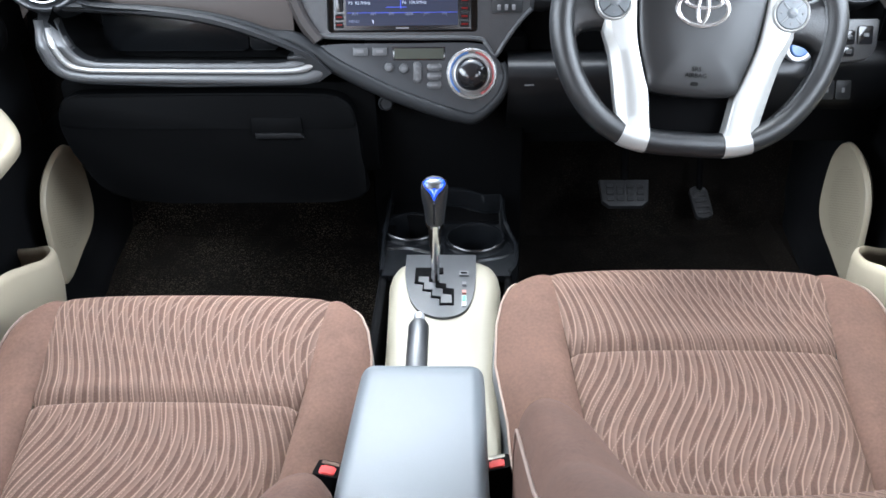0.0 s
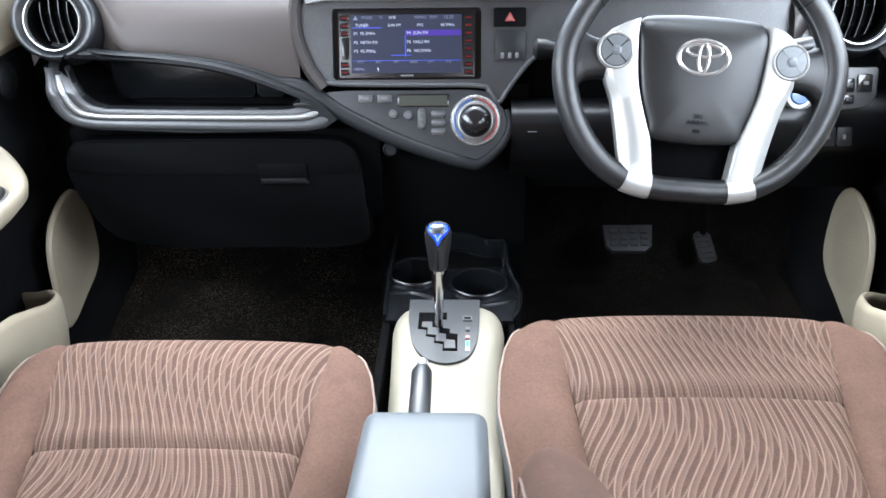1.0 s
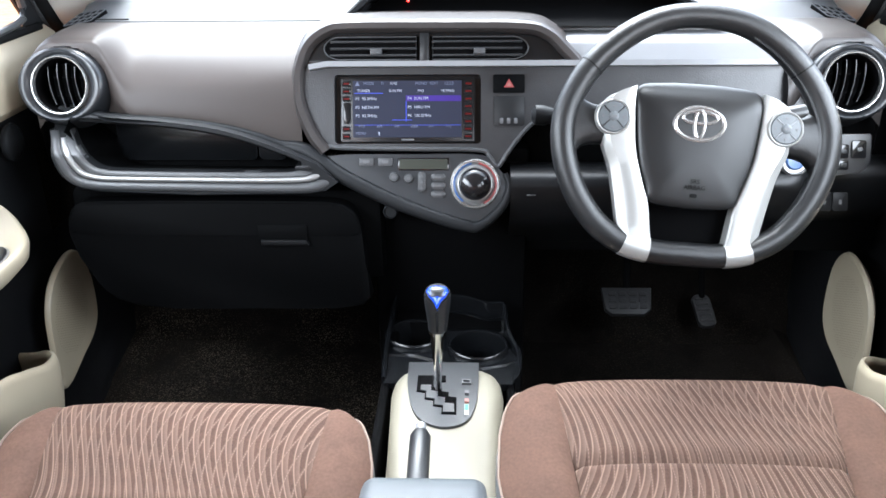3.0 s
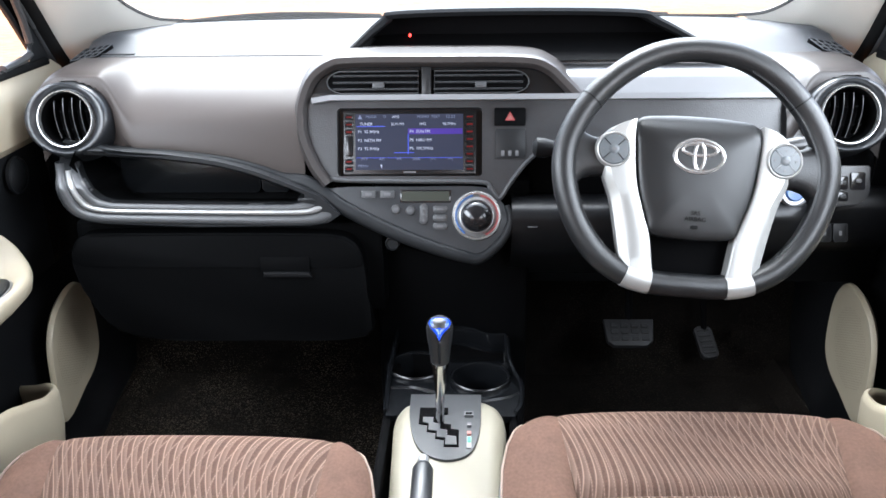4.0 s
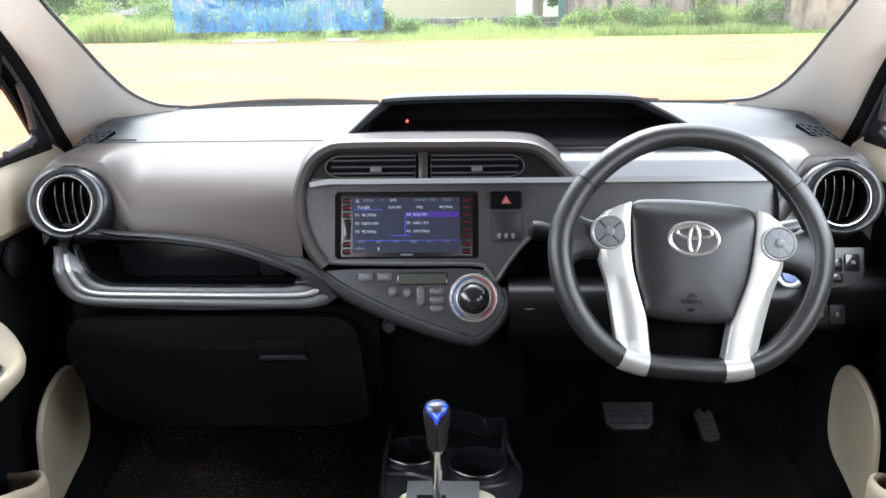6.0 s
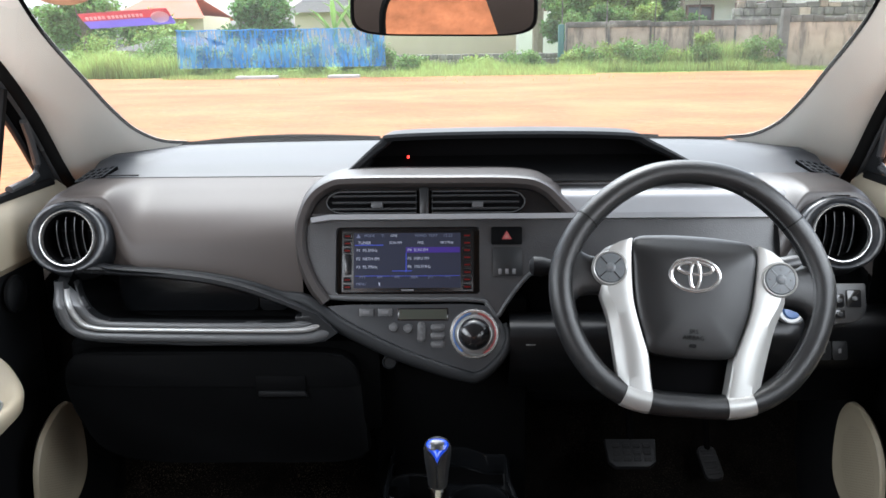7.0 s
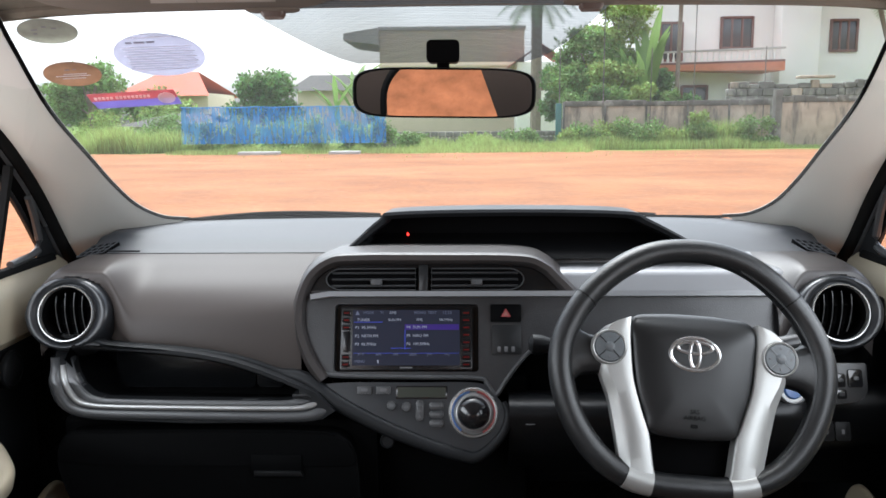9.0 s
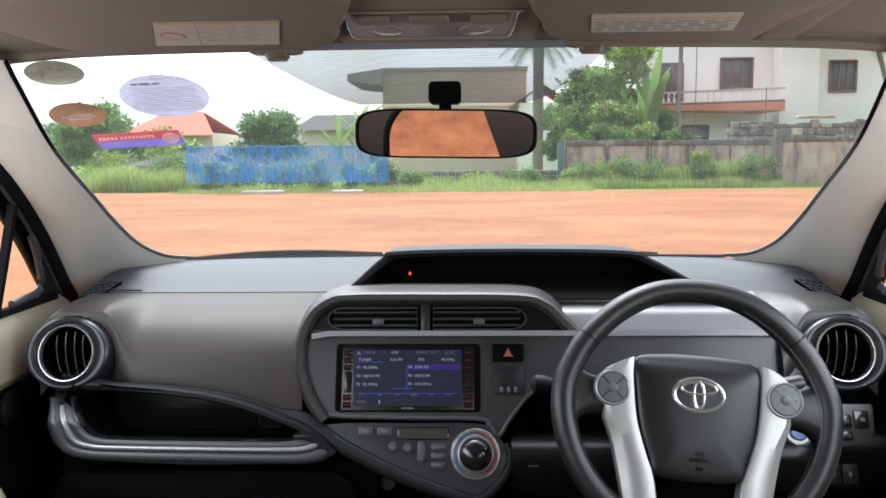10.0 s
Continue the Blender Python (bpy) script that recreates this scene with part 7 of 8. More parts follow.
oval_sticker(-0.4778, 1.2964, 0.0345, 0.0265, "st_grey", "grey-green oval sticker inside the windscreen", [(0.2, -0.5, -0.3), (0.25, 0.2, 0.35), (-0.1, -0.5, -0.38), (0.4, -0.1, 0.05)])
oval_sticker(-0.3696, 1.2728, 0.0565, 0.0525, "st_lilac", "large pale lilac oval sticker with fine print", [(0.62, -0.60, -0.48), (0.62, -0.42, -0.20), (0.63, -0.14, 0.02)], [(0.40 - 0.115 * i, -0.78 + 0.05 * (i % 3), 0.80 - 0.06 * (i % 2)) for i in range(10)] + [(0.85, -0.4, 0.45)])
oval_sticker(-0.492, 1.2508, 0.0360, 0.0290, "st_brown", "brown oval sticker inside the windscreen", [(0.4, -0.2, -0.02), (0.42, 0.08, 0.2)], [(-0.1, -0.6, 0.6), (-0.3, -0.4, 0.4), (0.05, -0.3, 0.5)])
m4 = on_glass(-0.4485, 1.2186)
st4 = tagged(part("windscreen_sticker", plate([(-0.053, 0.018), (0.063, 0.021), (0.066, 0.0012), (-0.050, -0.0008)][::-1], m4, 0.0, -0.001, 0), M["st_red"]), "red and purple strip sticker with pale print", "sticker", "windscreen stickers")
part("purple_half", plate([(-0.050, -0.0010), (0.066, 0.0010), (0.069, -0.0185), (-0.046, -0.0200)][::-1], m4, 0.0, -0.001, 0), M["st_purple"], st4)
part("emblem", plate(ellipse(0.051, 0.001, 0.0120, 0.0140, 24), m4, 0.0010, 0, 0), M["st_pale"], st4)
for i in range(14):
    u = -0.045 + i * 0.0053 + (0.002 if i > 4 else 0)
    part("print_bar", plate([(u, 0.005 + u * 0.02), (u + 0.0036, 0.005 + u * 0.02), (u + 0.0036, 0.011 + u * 0.02), (u, 0.011 + u * 0.02)], m4, 0.0010, 0, 0), M["st_pale"], st4)

# wipers at the foot of the glass, scuttle and bonnet
def wiper(pts, label):
    root = thing("wiper", pts[0], label, "wiper", "wipers")
    P = [(x, y, z - 0.010) for x, y, z in curve_pts(pts, 6)]
    part("arm", tube(P, 0.009, 8, sy=0.8), M["deep"], root)
    part("blade", tube([(x, y + 0.012, z - 0.004) for x, y, z in P], 0.006, 8, sy=1.4), M["black"], root)


wiper([(-0.57, 1.62, 0.992), (-0.42, 1.68, 1.000), (-0.30, 1.72, 0.998), (-0.16, 1.745, 0.990)], "black wiper arm resting at the foot of the windscreen")
wiper([(0.0, 1.78, 0.988), (0.08, 1.79, 0.999), (0.18, 1.78, 0.997), (0.42, 1.72, 0.990)], "black wiper arm resting at the foot of the windscreen")
M["bodypaint"] = mat("silver_grey_paint", (0.30, 0.32, 0.34), 0.3, metal=0.5, vary=0.04, coat=0.5)
bon = grid([[(x, y, z - 0.06 * (abs(x) / 0.7) ** 3) for x in np.linspace(-0.75, 0.75, 13)] for y, z in ((1.66, 0.955), (1.78, 0.965), (2.0, 0.93), (2.3, 0.84), (2.5, 0.72), (2.56, 0.5))])
tagged(part("bonnet", bon, M["bodypaint"]), "silver grey painted car bonnet below the windscreen", "bonnet")

# ---------------------------------------------------------------- outside
before = set(bpy.data.objects)


def ground_material():
    m = M["dirt"]
    t = m.node_tree
    n, k = t.nodes, t.links
    b = n["Principled BSDF"]
    base = b.inputs["Base Color"].links[0].from_socket
    co = n.new("ShaderNodeTexCoord")
    # wheel-worn bands across the yard
    mp = n.new("ShaderNodeMapping")
    mp.inputs["Scale"].default_value = (0.22, 0.34, 1)
    k.new(co.outputs["Object"], mp.inputs[0])
    bn = n.new("ShaderNodeTexNoise")
    bn.inputs["Scale"].default_value, bn.inputs["Detail"].default_value = 1.0, 5
    k.new(mp.outputs[0], bn.inputs["Vector"])
    cr = n.new("ShaderNodeValToRGB")
    cr.color_ramp.elements[0].position, cr.color_ramp.elements[1].position = 0.35, 0.68
    cr.color_ramp.elements[0].color, cr.color_ramp.elements[1].color = (0.84, 0.78, 0.75, 1), (1.12, 1.16, 1.20, 1)
    k.new(bn.outputs["Fac"], cr.inputs[0])
    mul = n.new("ShaderNodeMix")
    mul.data_type, mul.blend_type = "RGBA", "MULTIPLY"
    mul.inputs["Factor"].default_value = 1.0
    k.new(base, mul.inputs["A"])
    k.new(cr.outputs[0], mul.inputs["B"])
    # grass beyond the yard
    sp = n.new("ShaderNodeSeparateXYZ")
    k.new(co.outputs["Object"], sp.inputs[0])
    ed = n.new("ShaderNodeTexNoise")
    ed.inputs["Scale"].default_value, ed.inputs["Detail"].default_value = 0.5, 6
    k.new(co.outputs["Object"], ed.inputs["Vector"])
    ad = n.new("ShaderNodeMath")
    ad.operation = "MULTIPLY_ADD"
    ad.inputs[1].default_value = 7.0
    k.new(ed.outputs["Fac"], ad.inputs[0])
    k.new(sp.outputs[1], ad.inputs[2])
    mr_ = n.new("ShaderNodeMapRange")
    mr_.inputs["From Min"].default_value, mr_.inputs["From Max"].default_value = 36.5, 39.0
    k.new(ad.outputs[0], mr_.inputs["Value"])
    mx = n.new("ShaderNodeMix")
    mx.data_type = "RGBA"
    k.new(mr_.outputs[0], mx.inputs["Factor"])
    k.new(mul.outputs["Result"], mx.inputs["A"])
    mx.inputs["B"].default_value = (0.11, 0.17, 0.035, 1)
    k.new(mx.outputs["Result"], b.inputs["Base Color"])


ground_material()
FALL = 0.0068     # the yard falls gently away from the car
gx = [-900, -300, -120] + list(np.linspace(-60, 60, 61)) + [120, 300, 900]
gy = [-900, -300, -90] + list(np.linspace(-40, 80, 81)) + [150, 400, 1500]
gr = grid([[(x, y, (0.03 * noise.noise(Vector((x * 0.35, y * 0.35, 0))) if abs(x) < 60 and 3 < y < 60 else 0.0) - FALL * max(0, y)) for x in gx] for y in gy])
solid("ground", gr, M["dirt"], "bare red laterite yard with pale wheel tracks, grass beyond", "ground", "structure")
bank = grid([[(x, y, h + (0.35 * noise.noise(Vector((x * 0.5, y * 0.7, 2))) + 0.16 * noise.noise(Vector((x * 1.7, y * 1.9, 5)))) * (h > 0.2) - 0.02) for x in np.linspace(-24, 24, 121)] for y, h in ((-3.6, 0), (-4.4, 0.05), (-5.0, 0.3), (-5.6, 0.8), (-6.2, 1.35), (-7.0, 2.0), (-8.0, 2.6), (-9.5, 3.1), (-12, 3.4), (-26, 3.6))])
M["bank"] = mat("red_earth", (0.150, 0.055, 0.024), 0.95, vary=0.65, scale=6, bump=0.9, bscale=9, spec=0.1)
solid("earth_bank", bank, M["bank"], "cut bank of bare red earth behind the car", "earth bank", "structure")


def leaf_mat(name, color, vary=0.35):
    m = bpy.data.materials.new(name)
    m.use_nodes = True
    t = m.node_tree
    n, k = t.nodes, t.links
    b = n["Principled BSDF"]
    b.inputs["Roughness"].default_value, b.inputs["Specular IOR Level"].default_value = 0.6, 0.3
    g = n.new("ShaderNodeNewGeometry")
    mr_ = n.new("ShaderNodeMapRange")
    mr_.inputs["To Min"].default_value, mr_.inputs["To Max"].default_value = 1 - vary, 1 + vary
    k.new(g.outputs["Random Per Island"], mr_.inputs["Value"])
    hs = n.new("ShaderNodeHueSaturation")
    hs.inputs["Color"].default_value = (*color, 1)
    k.new(mr_.outputs[0], hs.inputs["Value"])
    h2 = n.new("ShaderNodeMapRange")
    h2.inputs["To Min"].default_value, h2.inputs["To Max"].default_value = 0.47, 0.53
    k.new(g.outputs["Random Per Island"], h2.inputs["Value"])
    k.new(h2.outputs[0], hs.inputs["Hue"])
    k.new(hs.outputs[0], b.inputs["Base Color"])
    b.inputs["Subsurface Weight"].default_value = 0.0
    tr = n.new("ShaderNodeBsdfTranslucent")
    k.new(hs.outputs[0], tr.inputs["Color"])
    ms = n.new("ShaderNodeMixShader")
    ms.inputs[0].default_value = 0.4
    k.new(b.outputs[0], ms.inputs[1])
    k.new(tr.outputs[0], ms.inputs[2])
    k.new(ms.outputs[0], n["Material Output"].inputs[0])
    return m


LEAF = dict(dark=leaf_mat("leaf_dark", (0.105, 0.180, 0.055), 0.5), mid=leaf_mat("leaf_mid", (0.148, 0.230, 0.066), 0.5), pale=leaf_mat("leaf_pale", (0.225, 0.300, 0.078), 0.5),
            grass=leaf_mat("grass_blades", (0.300, 0.370, 0.115), 0.45), dry=leaf_mat("leaf_dry", (0.24, 0.27, 0.09)), palm=leaf_mat("palm_leaf", (0.10, 0.17, 0.05)))
BARK = mat("bark", (0.19, 0.155, 0.12), 0.9, vary=0.3, scale=6, bump=0.6, bscale=25)
rng = np.random.default_rng(7)


def py_mesh(name, verts, faces, material, parent=None):
    me = bpy.data.meshes.new(name)
    me.from_pydata(verts, [], faces)
    me.materials.append(material)
    ob = new(name, me)
    if parent is not None:
        ob.parent = parent
        ob.matrix_parent_inverse = Matrix.Translation(-parent.location)
    return ob


def leaves(clumps, per, size, drop=0.2):
    """Folded leaf quads scattered on and in clumps (x, y, z, rx, ry, rz)."""
    V, F = [], []
    for cx, cy, cz, rx, ry, rz in clumps:
        d = rng.normal(size=(per, 3))
        d /= np.linalg.norm(d, axis=1)[:, None]
        r = rng.uniform(0.12, 1.0, per) ** 0.6 * rng.uniform(0.85, 1.15, per)
        P = np.array((cx, cy, cz)) + d * r[:, None] * np.array((rx, ry, rz))
        for p, o in zip(P, d):
            a = rng.normal(size=3)
            a[2] -= drop
            a /= np.linalg.norm(a)
            b = np.cross(a, o + rng.normal(size=3) * 0.6)
            b /= np.linalg.norm(b) + 1e-9
            s = size * rng.uniform(0.6, 1.7)
            i = len(V)
            V += [tuple(p), tuple(p + a * s * 0.5 + b * s * 0.28), tuple(p + a * s), tuple(p + a * s * 0.5 - b * s * 0.28)]
            F.append((i, i + 1, i + 2, i + 3))
    return V, F


def tree(x, y, h, r, key, label, trunk=0.35, clumps=26, per=90, size=0.34, squash=0.75, low=0.35):
    root = thing("tree", (x, y, 0), label, "tree")
    bm = tube([(x, y, 0), (x + 0.1, y, h * 0.3), (x - 0.05, y + 0.1, h * 0.6)], trunk * 0.5, 8, scales=[1.2, 0.9, 0.5])
    C = []
    for i in range(clumps):
        a, e = rng.uniform(0, 2 * math.pi), rng.uniform(-0.5, 1.2)
        k = rng.uniform(0.35, 0.8)
        c = (x + r * k * math.cos(a) * math.cos(e * 0.8), y + r * k * math.sin(a) * math.cos(e * 0.8), h * low + (h * (1 - low)) * (0.42 + 0.42 * math.sin(e)))
        q = r * rng.uniform(0.16, 0.40)
        C.append((*c, q * rng.uniform(0.8, 1.3), q, q * squash * rng.uniform(0.7, 1.2)))
        if i % 4 == 0:
            tube([(x, y, h * 0.35), ((x + c[0]) / 2, (y + c[1]) / 2, (h * 0.4 + c[2]) / 2 + 0.2), c], trunk * 0.16, 6, scales=[1, 0.7, 0.3], bm=bm)
    part("trunk", bm, BARK, root)
    py_mesh("crown", *leaves(C, per, size), LEAF[key], root)
    return root


def bush(x, y, w, h, key, label, per=70, n=9, size=0.16, z0=0.0):
    C = []
    for i in range(n):
        a = rng.uniform(0, 2 * math.pi)
        k = rng.uniform(0, 0.7)
        q = w * rng.uniform(0.25, 0.45)
        zz = h * rng.uniform(0.25, 0.72)
        C.append((x + w * k * math.cos(a), y + 0.6 * w * k * math.sin(a), z0 + zz, q, q, min(q, h - zz)))
    ob = py_mesh("bush", *leaves(C, per, size, -0.3), LEAF[key])
    return tagged(ob, label, "bush")


def blades(x0, x1, y0, y1, n, h, key, name, label):
    V, F = [], []
    for _ in range(n):
        x, y = rng.uniform(x0, x1), rng.uniform(y0, y1)
        g = 0.55 + 0.9 * max(0, noise.noise(Vector((x * 0.5, y * 0.5, 5))) + 0.3)
        hh = h * g * rng.uniform(0.4, 1.1)
        a = rng.uniform(0, math.pi)
        w = 0.008 + 0.008 * hh
        dx, dy = w * math.cos(a), w * math.sin(a)
        lx, ly = rng.normal(0, 0.25, 2) * hh
        i = len(V)
        V += [(x - dx, y - dy, 0), (x + dx, y + dy, 0), (x + dx * 0.7 + lx * 0.4, y + dy * 0.7 + ly * 0.4, hh * 0.6), (x - dx * 0.7 + lx * 0.4, y - dy * 0.7 + ly * 0.4, hh * 0.6), (x + lx, y + ly, hh)]
        F += [(i, i + 1, i + 2, i + 3), (i + 3, i + 2, i + 4)]
    return tagged(py_mesh(name, V, F, LEAF[key]), label, "grass", "", "stuff")


def frond(V, F, base, direction, length, width, droop, n=12):
    """A feathered leaf from base along direction, bending down."""
    d = Vector(direction).normalized()
    side = d.cross(Vector((0, 0, 1)))
    side = side.normalized() if side.length > 1e-4 else Vector((1, 0, 0))
    p = Vector(base)
    pts = []
    for i in range(n + 1):
        t = i / n
        pts.append(p.copy())
        d = (d + Vector((0, 0, -droop / n * (0.4 + t)))).normalized()
        p = p + d * (length / n)
    for i in range(n):
        t = (i + 0.5) / n
        w = width * math.sin(math.pi * min(1, 0.12 + 0.88 * t)) ** 0.6
        a, b = pts[i], pts[i + 1]
        for s in (-1, 1):
            j = len(V)
            tip = (a + b) / 2 + side * s * w + (b - a) * 0.9 + Vector((0, 0, -w * 0.45))
            V += [tuple(a), tuple(a + (b - a) * 0.75), tuple(tip)]
            F.append((j, j + 1, j + 2))


def blade_leaf(V, F, base, direction, length, width, droop, n=9):
    """One broad leaf with a raised midrib, tapering to its tip and bending down."""
    d, p = Vector(direction).normalized(), Vector(base)
    side = d.cross(Vector((0, 0, 1)))
    side = side.normalized() if side.length > 1e-4 else Vector((1, 0, 0))
    j = len(V)
    for i in range(n + 1):
        t = i / n
        w = max(0.01, width * math.sin(math.pi * (0.06 + 0.92 * t)) ** 0.7 * (1 - 0.35 * t)) * rng.uniform(0.8, 1.1)
        V += [tuple(p + side * w + Vector((0, 0, w * 0.35))), tuple(p), tuple(p - side * w + Vector((0, 0, w * 0.35)))]
        if i:
            k = j + 3 * i
            F += [(k - 3, k - 2, k + 1, k), (k - 2, k - 1, k + 2, k + 1)]
        d = (d + Vector((0, 0, -droop / n * (0.3 + 1.4 * t)))).normalized()
        p = p + d * (length / n)


def palm(x, y, h, label, n=16, length=3.2, lean=0.3, r=0.16):
    root = thing("palm_tree", (x, y, 0), label, "palm tree")
    part("trunk", tube(curve_pts([(x - lean, y, 0), (x - lean * 0.5, y, h * 0.4), (x, y, h)], 6), r, 8), BARK, root)
    V, F = [], []
    for i in range(n):
        a = 2 * math.pi * i / n + rng.uniform(-0.2, 0.2)
        e = rng.uniform(-0.25, 0.9)
        frond(V, F, (x, y, h), (math.cos(a), math.sin(a), e), length * rng.uniform(0.8, 1.1), 0.55, 1.5, 18)
    py_mesh("crown", V, F, LEAF["palm"], root)
    return root


def broad_plant(x, y, h, n, label, spread=0.5, key="pale"):
    """Banana-like clump of large upright leaves."""
    root = thing("banana_plant", (x, y, 0), label, "banana plant")
    part("stem", tube([(x, y, 0), (x, y, h * 0.5)], 0.12, 8, scales=[1, 0.6]), LEAF["pale"], root)
    for i in range(n):
        V, F = [], []
        a = rng.uniform(0, 2 * math.pi)
        blade_leaf(V, F, (x, y, h * rng.uniform(0.25, 0.5)), (math.cos(a) * spread, math.sin(a) * spread, 1.0), h * rng.uniform(0.45, 0.62), h * 0.045, 0.9)
        py_mesh("leaf", V, F, LEAF[key], root)
    return root


# compound wall: rendered panels between posts
M["render"] = mat("stained_render", (0.36, 0.29, 0.22), 0.9, vary=0.45, scale=1.6, bump=0.5, bscale=20)
M["darkrender"] = mat("mossy_render", (0.115, 0.108, 0.092), 0.95, vary=0.6, scale=1.5, bump=0.5, bscale=20)
for key_, tint, stretch, lo, hi in (("render", (0.060, 0.055, 0.048, 1), (2.2, 2.2, 0.55), 0.50, 0.66), ("darkrender", (0.30, 0.28, 0.24, 1), (1.6, 1.6, 1.1), 0.52, 0.66)):
    # rain streaks on the render, pale worn patches on the mossy parts
    rt = M[key_].node_tree
    rb = rt.nodes["Principled BSDF"]
    r_co, r_mp, r_nz, r_mr, r_mx = (rt.nodes.new("ShaderNode" + q) for q in ("NewGeometry", "Mapping", "TexNoise", "MapRange", "Mix"))
    r_mp.inputs["Scale"].default_value = stretch
    r_nz.inputs["Scale"].default_value, r_nz.inputs["Detail"].default_value, r_nz.inputs["Roughness"].default_value = 1.0, 8, 0.65
    r_mr.inputs["From Min"].default_value, r_mr.inputs["From Max"].default_value, r_mr.inputs["To Max"].default_value = lo, hi, 0.75
    r_mx.data_type = "RGBA"
    rt.links.new(r_co.outputs["Position"], r_mp.inputs["Vector"])
    rt.links.new(r_mp.outputs[0], r_nz.inputs["Vector"])
    rt.links.new(r_nz.outputs["Fac"], r_mr.inputs["Value"])
    rt.links.new(r_mr.outputs[0], r_mx.inputs["Factor"])
    rt.links.new(rb.inputs["Base Color"].links[0].from_socket, r_mx.inputs["A"])
    r_mx.inputs["B"].default_value = tint
    rt.links.new(r_mx.outputs["Result"], rb.inputs["Base Color"])
M["whitewall"] = mat("white_wall_paint", (0.78, 0.76, 0.72), 0.85, vary=0.06, scale=1.0)
M["bluenet"] = mat("blue_netting_cord", (0.05, 0.25, 0.62), 0.7, vary=0.15, scale=3)
M["brownwood"] = mat("brown_window_wood", (0.14, 0.06, 0.045), 0.6, vary=0.2, scale=4)
M["darkglass"] = mat("dark_window_glass", (0.05, 0.05, 0.055), 0.15, vary=0.1)
M["terracotta"] = mat("terracotta_band", (0.48, 0.17, 0.09), 0.8, vary=0.2, scale=3)
M["rooftile"] = mat("orange_roof_tiles", (0.42, 0.085, 0.045), 0.85, vary=0.2, scale=6, bump=0.5, bscale=20)
M["greyroof"] = mat("grey_sheet_roof", (0.075, 0.072, 0.068), 0.9, spec=0.15, vary=0.15, scale=3)
M["beigewall"] = mat("beige_wall_paint", (0.58, 0.49, 0.37), 0.85, vary=0.08, scale=1)
M["concrete"] = mat("weathered_concrete", (0.42, 0.40, 0.37), 0.9, vary=0.25, scale=1.5)

wall = thing("compound_wall", (9, 38, 0), "stained rendered boundary wall with posts and dark coping", "boundary wall")
for i in range(5):
    a, b = 4.4 + i * 1.85, 4.4 + (i + 1) * 1.85
    part("panel", box(a + 0.035, b - 0.035, 37.92, 38.08, -0.1, 2.0, 0.01), M["render"], wall)
    part("post", box(a - 0.04, a + 0.04, 37.86, 38.14, -0.1, 2.08, 0.015), M["darkrender"], wall)
    part("coping", box(a + 0.02, b - 0.02, 37.86, 38.14, 1.86, 2.10 + 0.04 * math.sin(i * 2.1), 0.03), M["darkrender"], wall)
wall2 = thing("side_wall", (15.5, 37, 0), "taller weathered boundary wall with a mossy broken top", "boundary wall")
part("panel", box(13.75, 18.5, 36.9, 37.1, -0.1, 1.95, 0.02), M["render"], wall2)
part("post", box(13.45, 13.75, 36.8, 37.15, -0.1, 2.5, 0.02), M["darkrender"], wall2)
for i in range(10):
    a = 13.8 + i * 0.47
    part("capstone", box(a, a + 0.46, 36.85, 37.15, 1.95, 2.15 + rng.uniform(-0.05, 0.12), 0.03), M["darkrender"], wall2)
up = thing("upper_wall", (15, 41, 0), "dark weathered wall behind the boundary wall", "boundary wall")
part("panel", box(12.6, 19.5, 41.0, 41.25, 0, 2.35, 0.04), M["darkrender"], up)
for j in range(2):      # uneven courses of broken block
    a = 12.6 + 0.2 * j
    while a < 19.2:
        w = rng.uniform(0.35, 0.75)
        top_z = 2.70 if j == 0 else 3.02 + rng.uniform(-0.14, 0.12)
        part("block", box(a, a + w - 0.02, 40.96 + rng.uniform(-0.04, 0.04), 41.25, 2.352 + 0.352 * j, top_z, 0.04, 1), M["darkrender" if rng.uniform(0, 1) < 0.75 else "render"], up)
        a += w
part("ledge", box(16.0, 17.7, 40.8, 41.4, 3.16, 3.30, 0.05), M["render"], up)
low = thing("low_stone_wall", (0, 40, 0), "low grey stone wall behind the grass", "stone wall")
for i in range(26):
    for j in range(3):
        a = -4.6 + i * 0.36 + (0.18 if j % 2 else 0)
        part("stone", box(a, a + 0.34, 39.85 + rng.uniform(-0.02, 0.02), 40.15, j * 0.26, j * 0.26 + 0.25, 0.03, 1), M["darkrender"], low)
for i, x in enumerate((4.15, 6.1, 8.2, 10.1, 13.2)):
    tagged(part("fence_pole", tube([(x, 37.6, 0), (x + 0.02, 37.6, 4.4 + 2.8 * (i % 2))], 0.022, 8), M["darkrender"]), "thin grey metal pole standing before the wall", "pole", "fence poles")
tagged(part("gate_post", box(4.0, 4.25, 37.5, 37.7, 0, 2.0, 0.02), mat("green_metal", (0.04, 0.13, 0.12), 0.6)), "dark green metal post at the wall's end", "post")

# blue net fence
net = thing("net_fence", (-7.7, 33, 0), "blue mesh fence panels on thin posts", "net fence")
BN = bpy.data.materials.new("blue_net")
BN.use_nodes = True
bt = BN.node_tree
b_mix, b_tr = bt.nodes.new("ShaderNodeMixShader"), bt.nodes.new("ShaderNodeBsdfTransparent")
b_pr = bt.nodes["Principled BSDF"]
b_pr.inputs["Base Color"].default_value, b_pr.inputs["Roughness"].default_value = (0.03, 0.25, 0.66, 1), 0.8
b_nz, b_mr, b_co = bt.nodes.new("ShaderNodeTexNoise"), bt.nodes.new("ShaderNodeMapRange"), bt.nodes.new("ShaderNodeTexCoord")
b_nz.inputs["Scale"].default_value, b_nz.inputs["Detail"].default_value = 1.4, 4
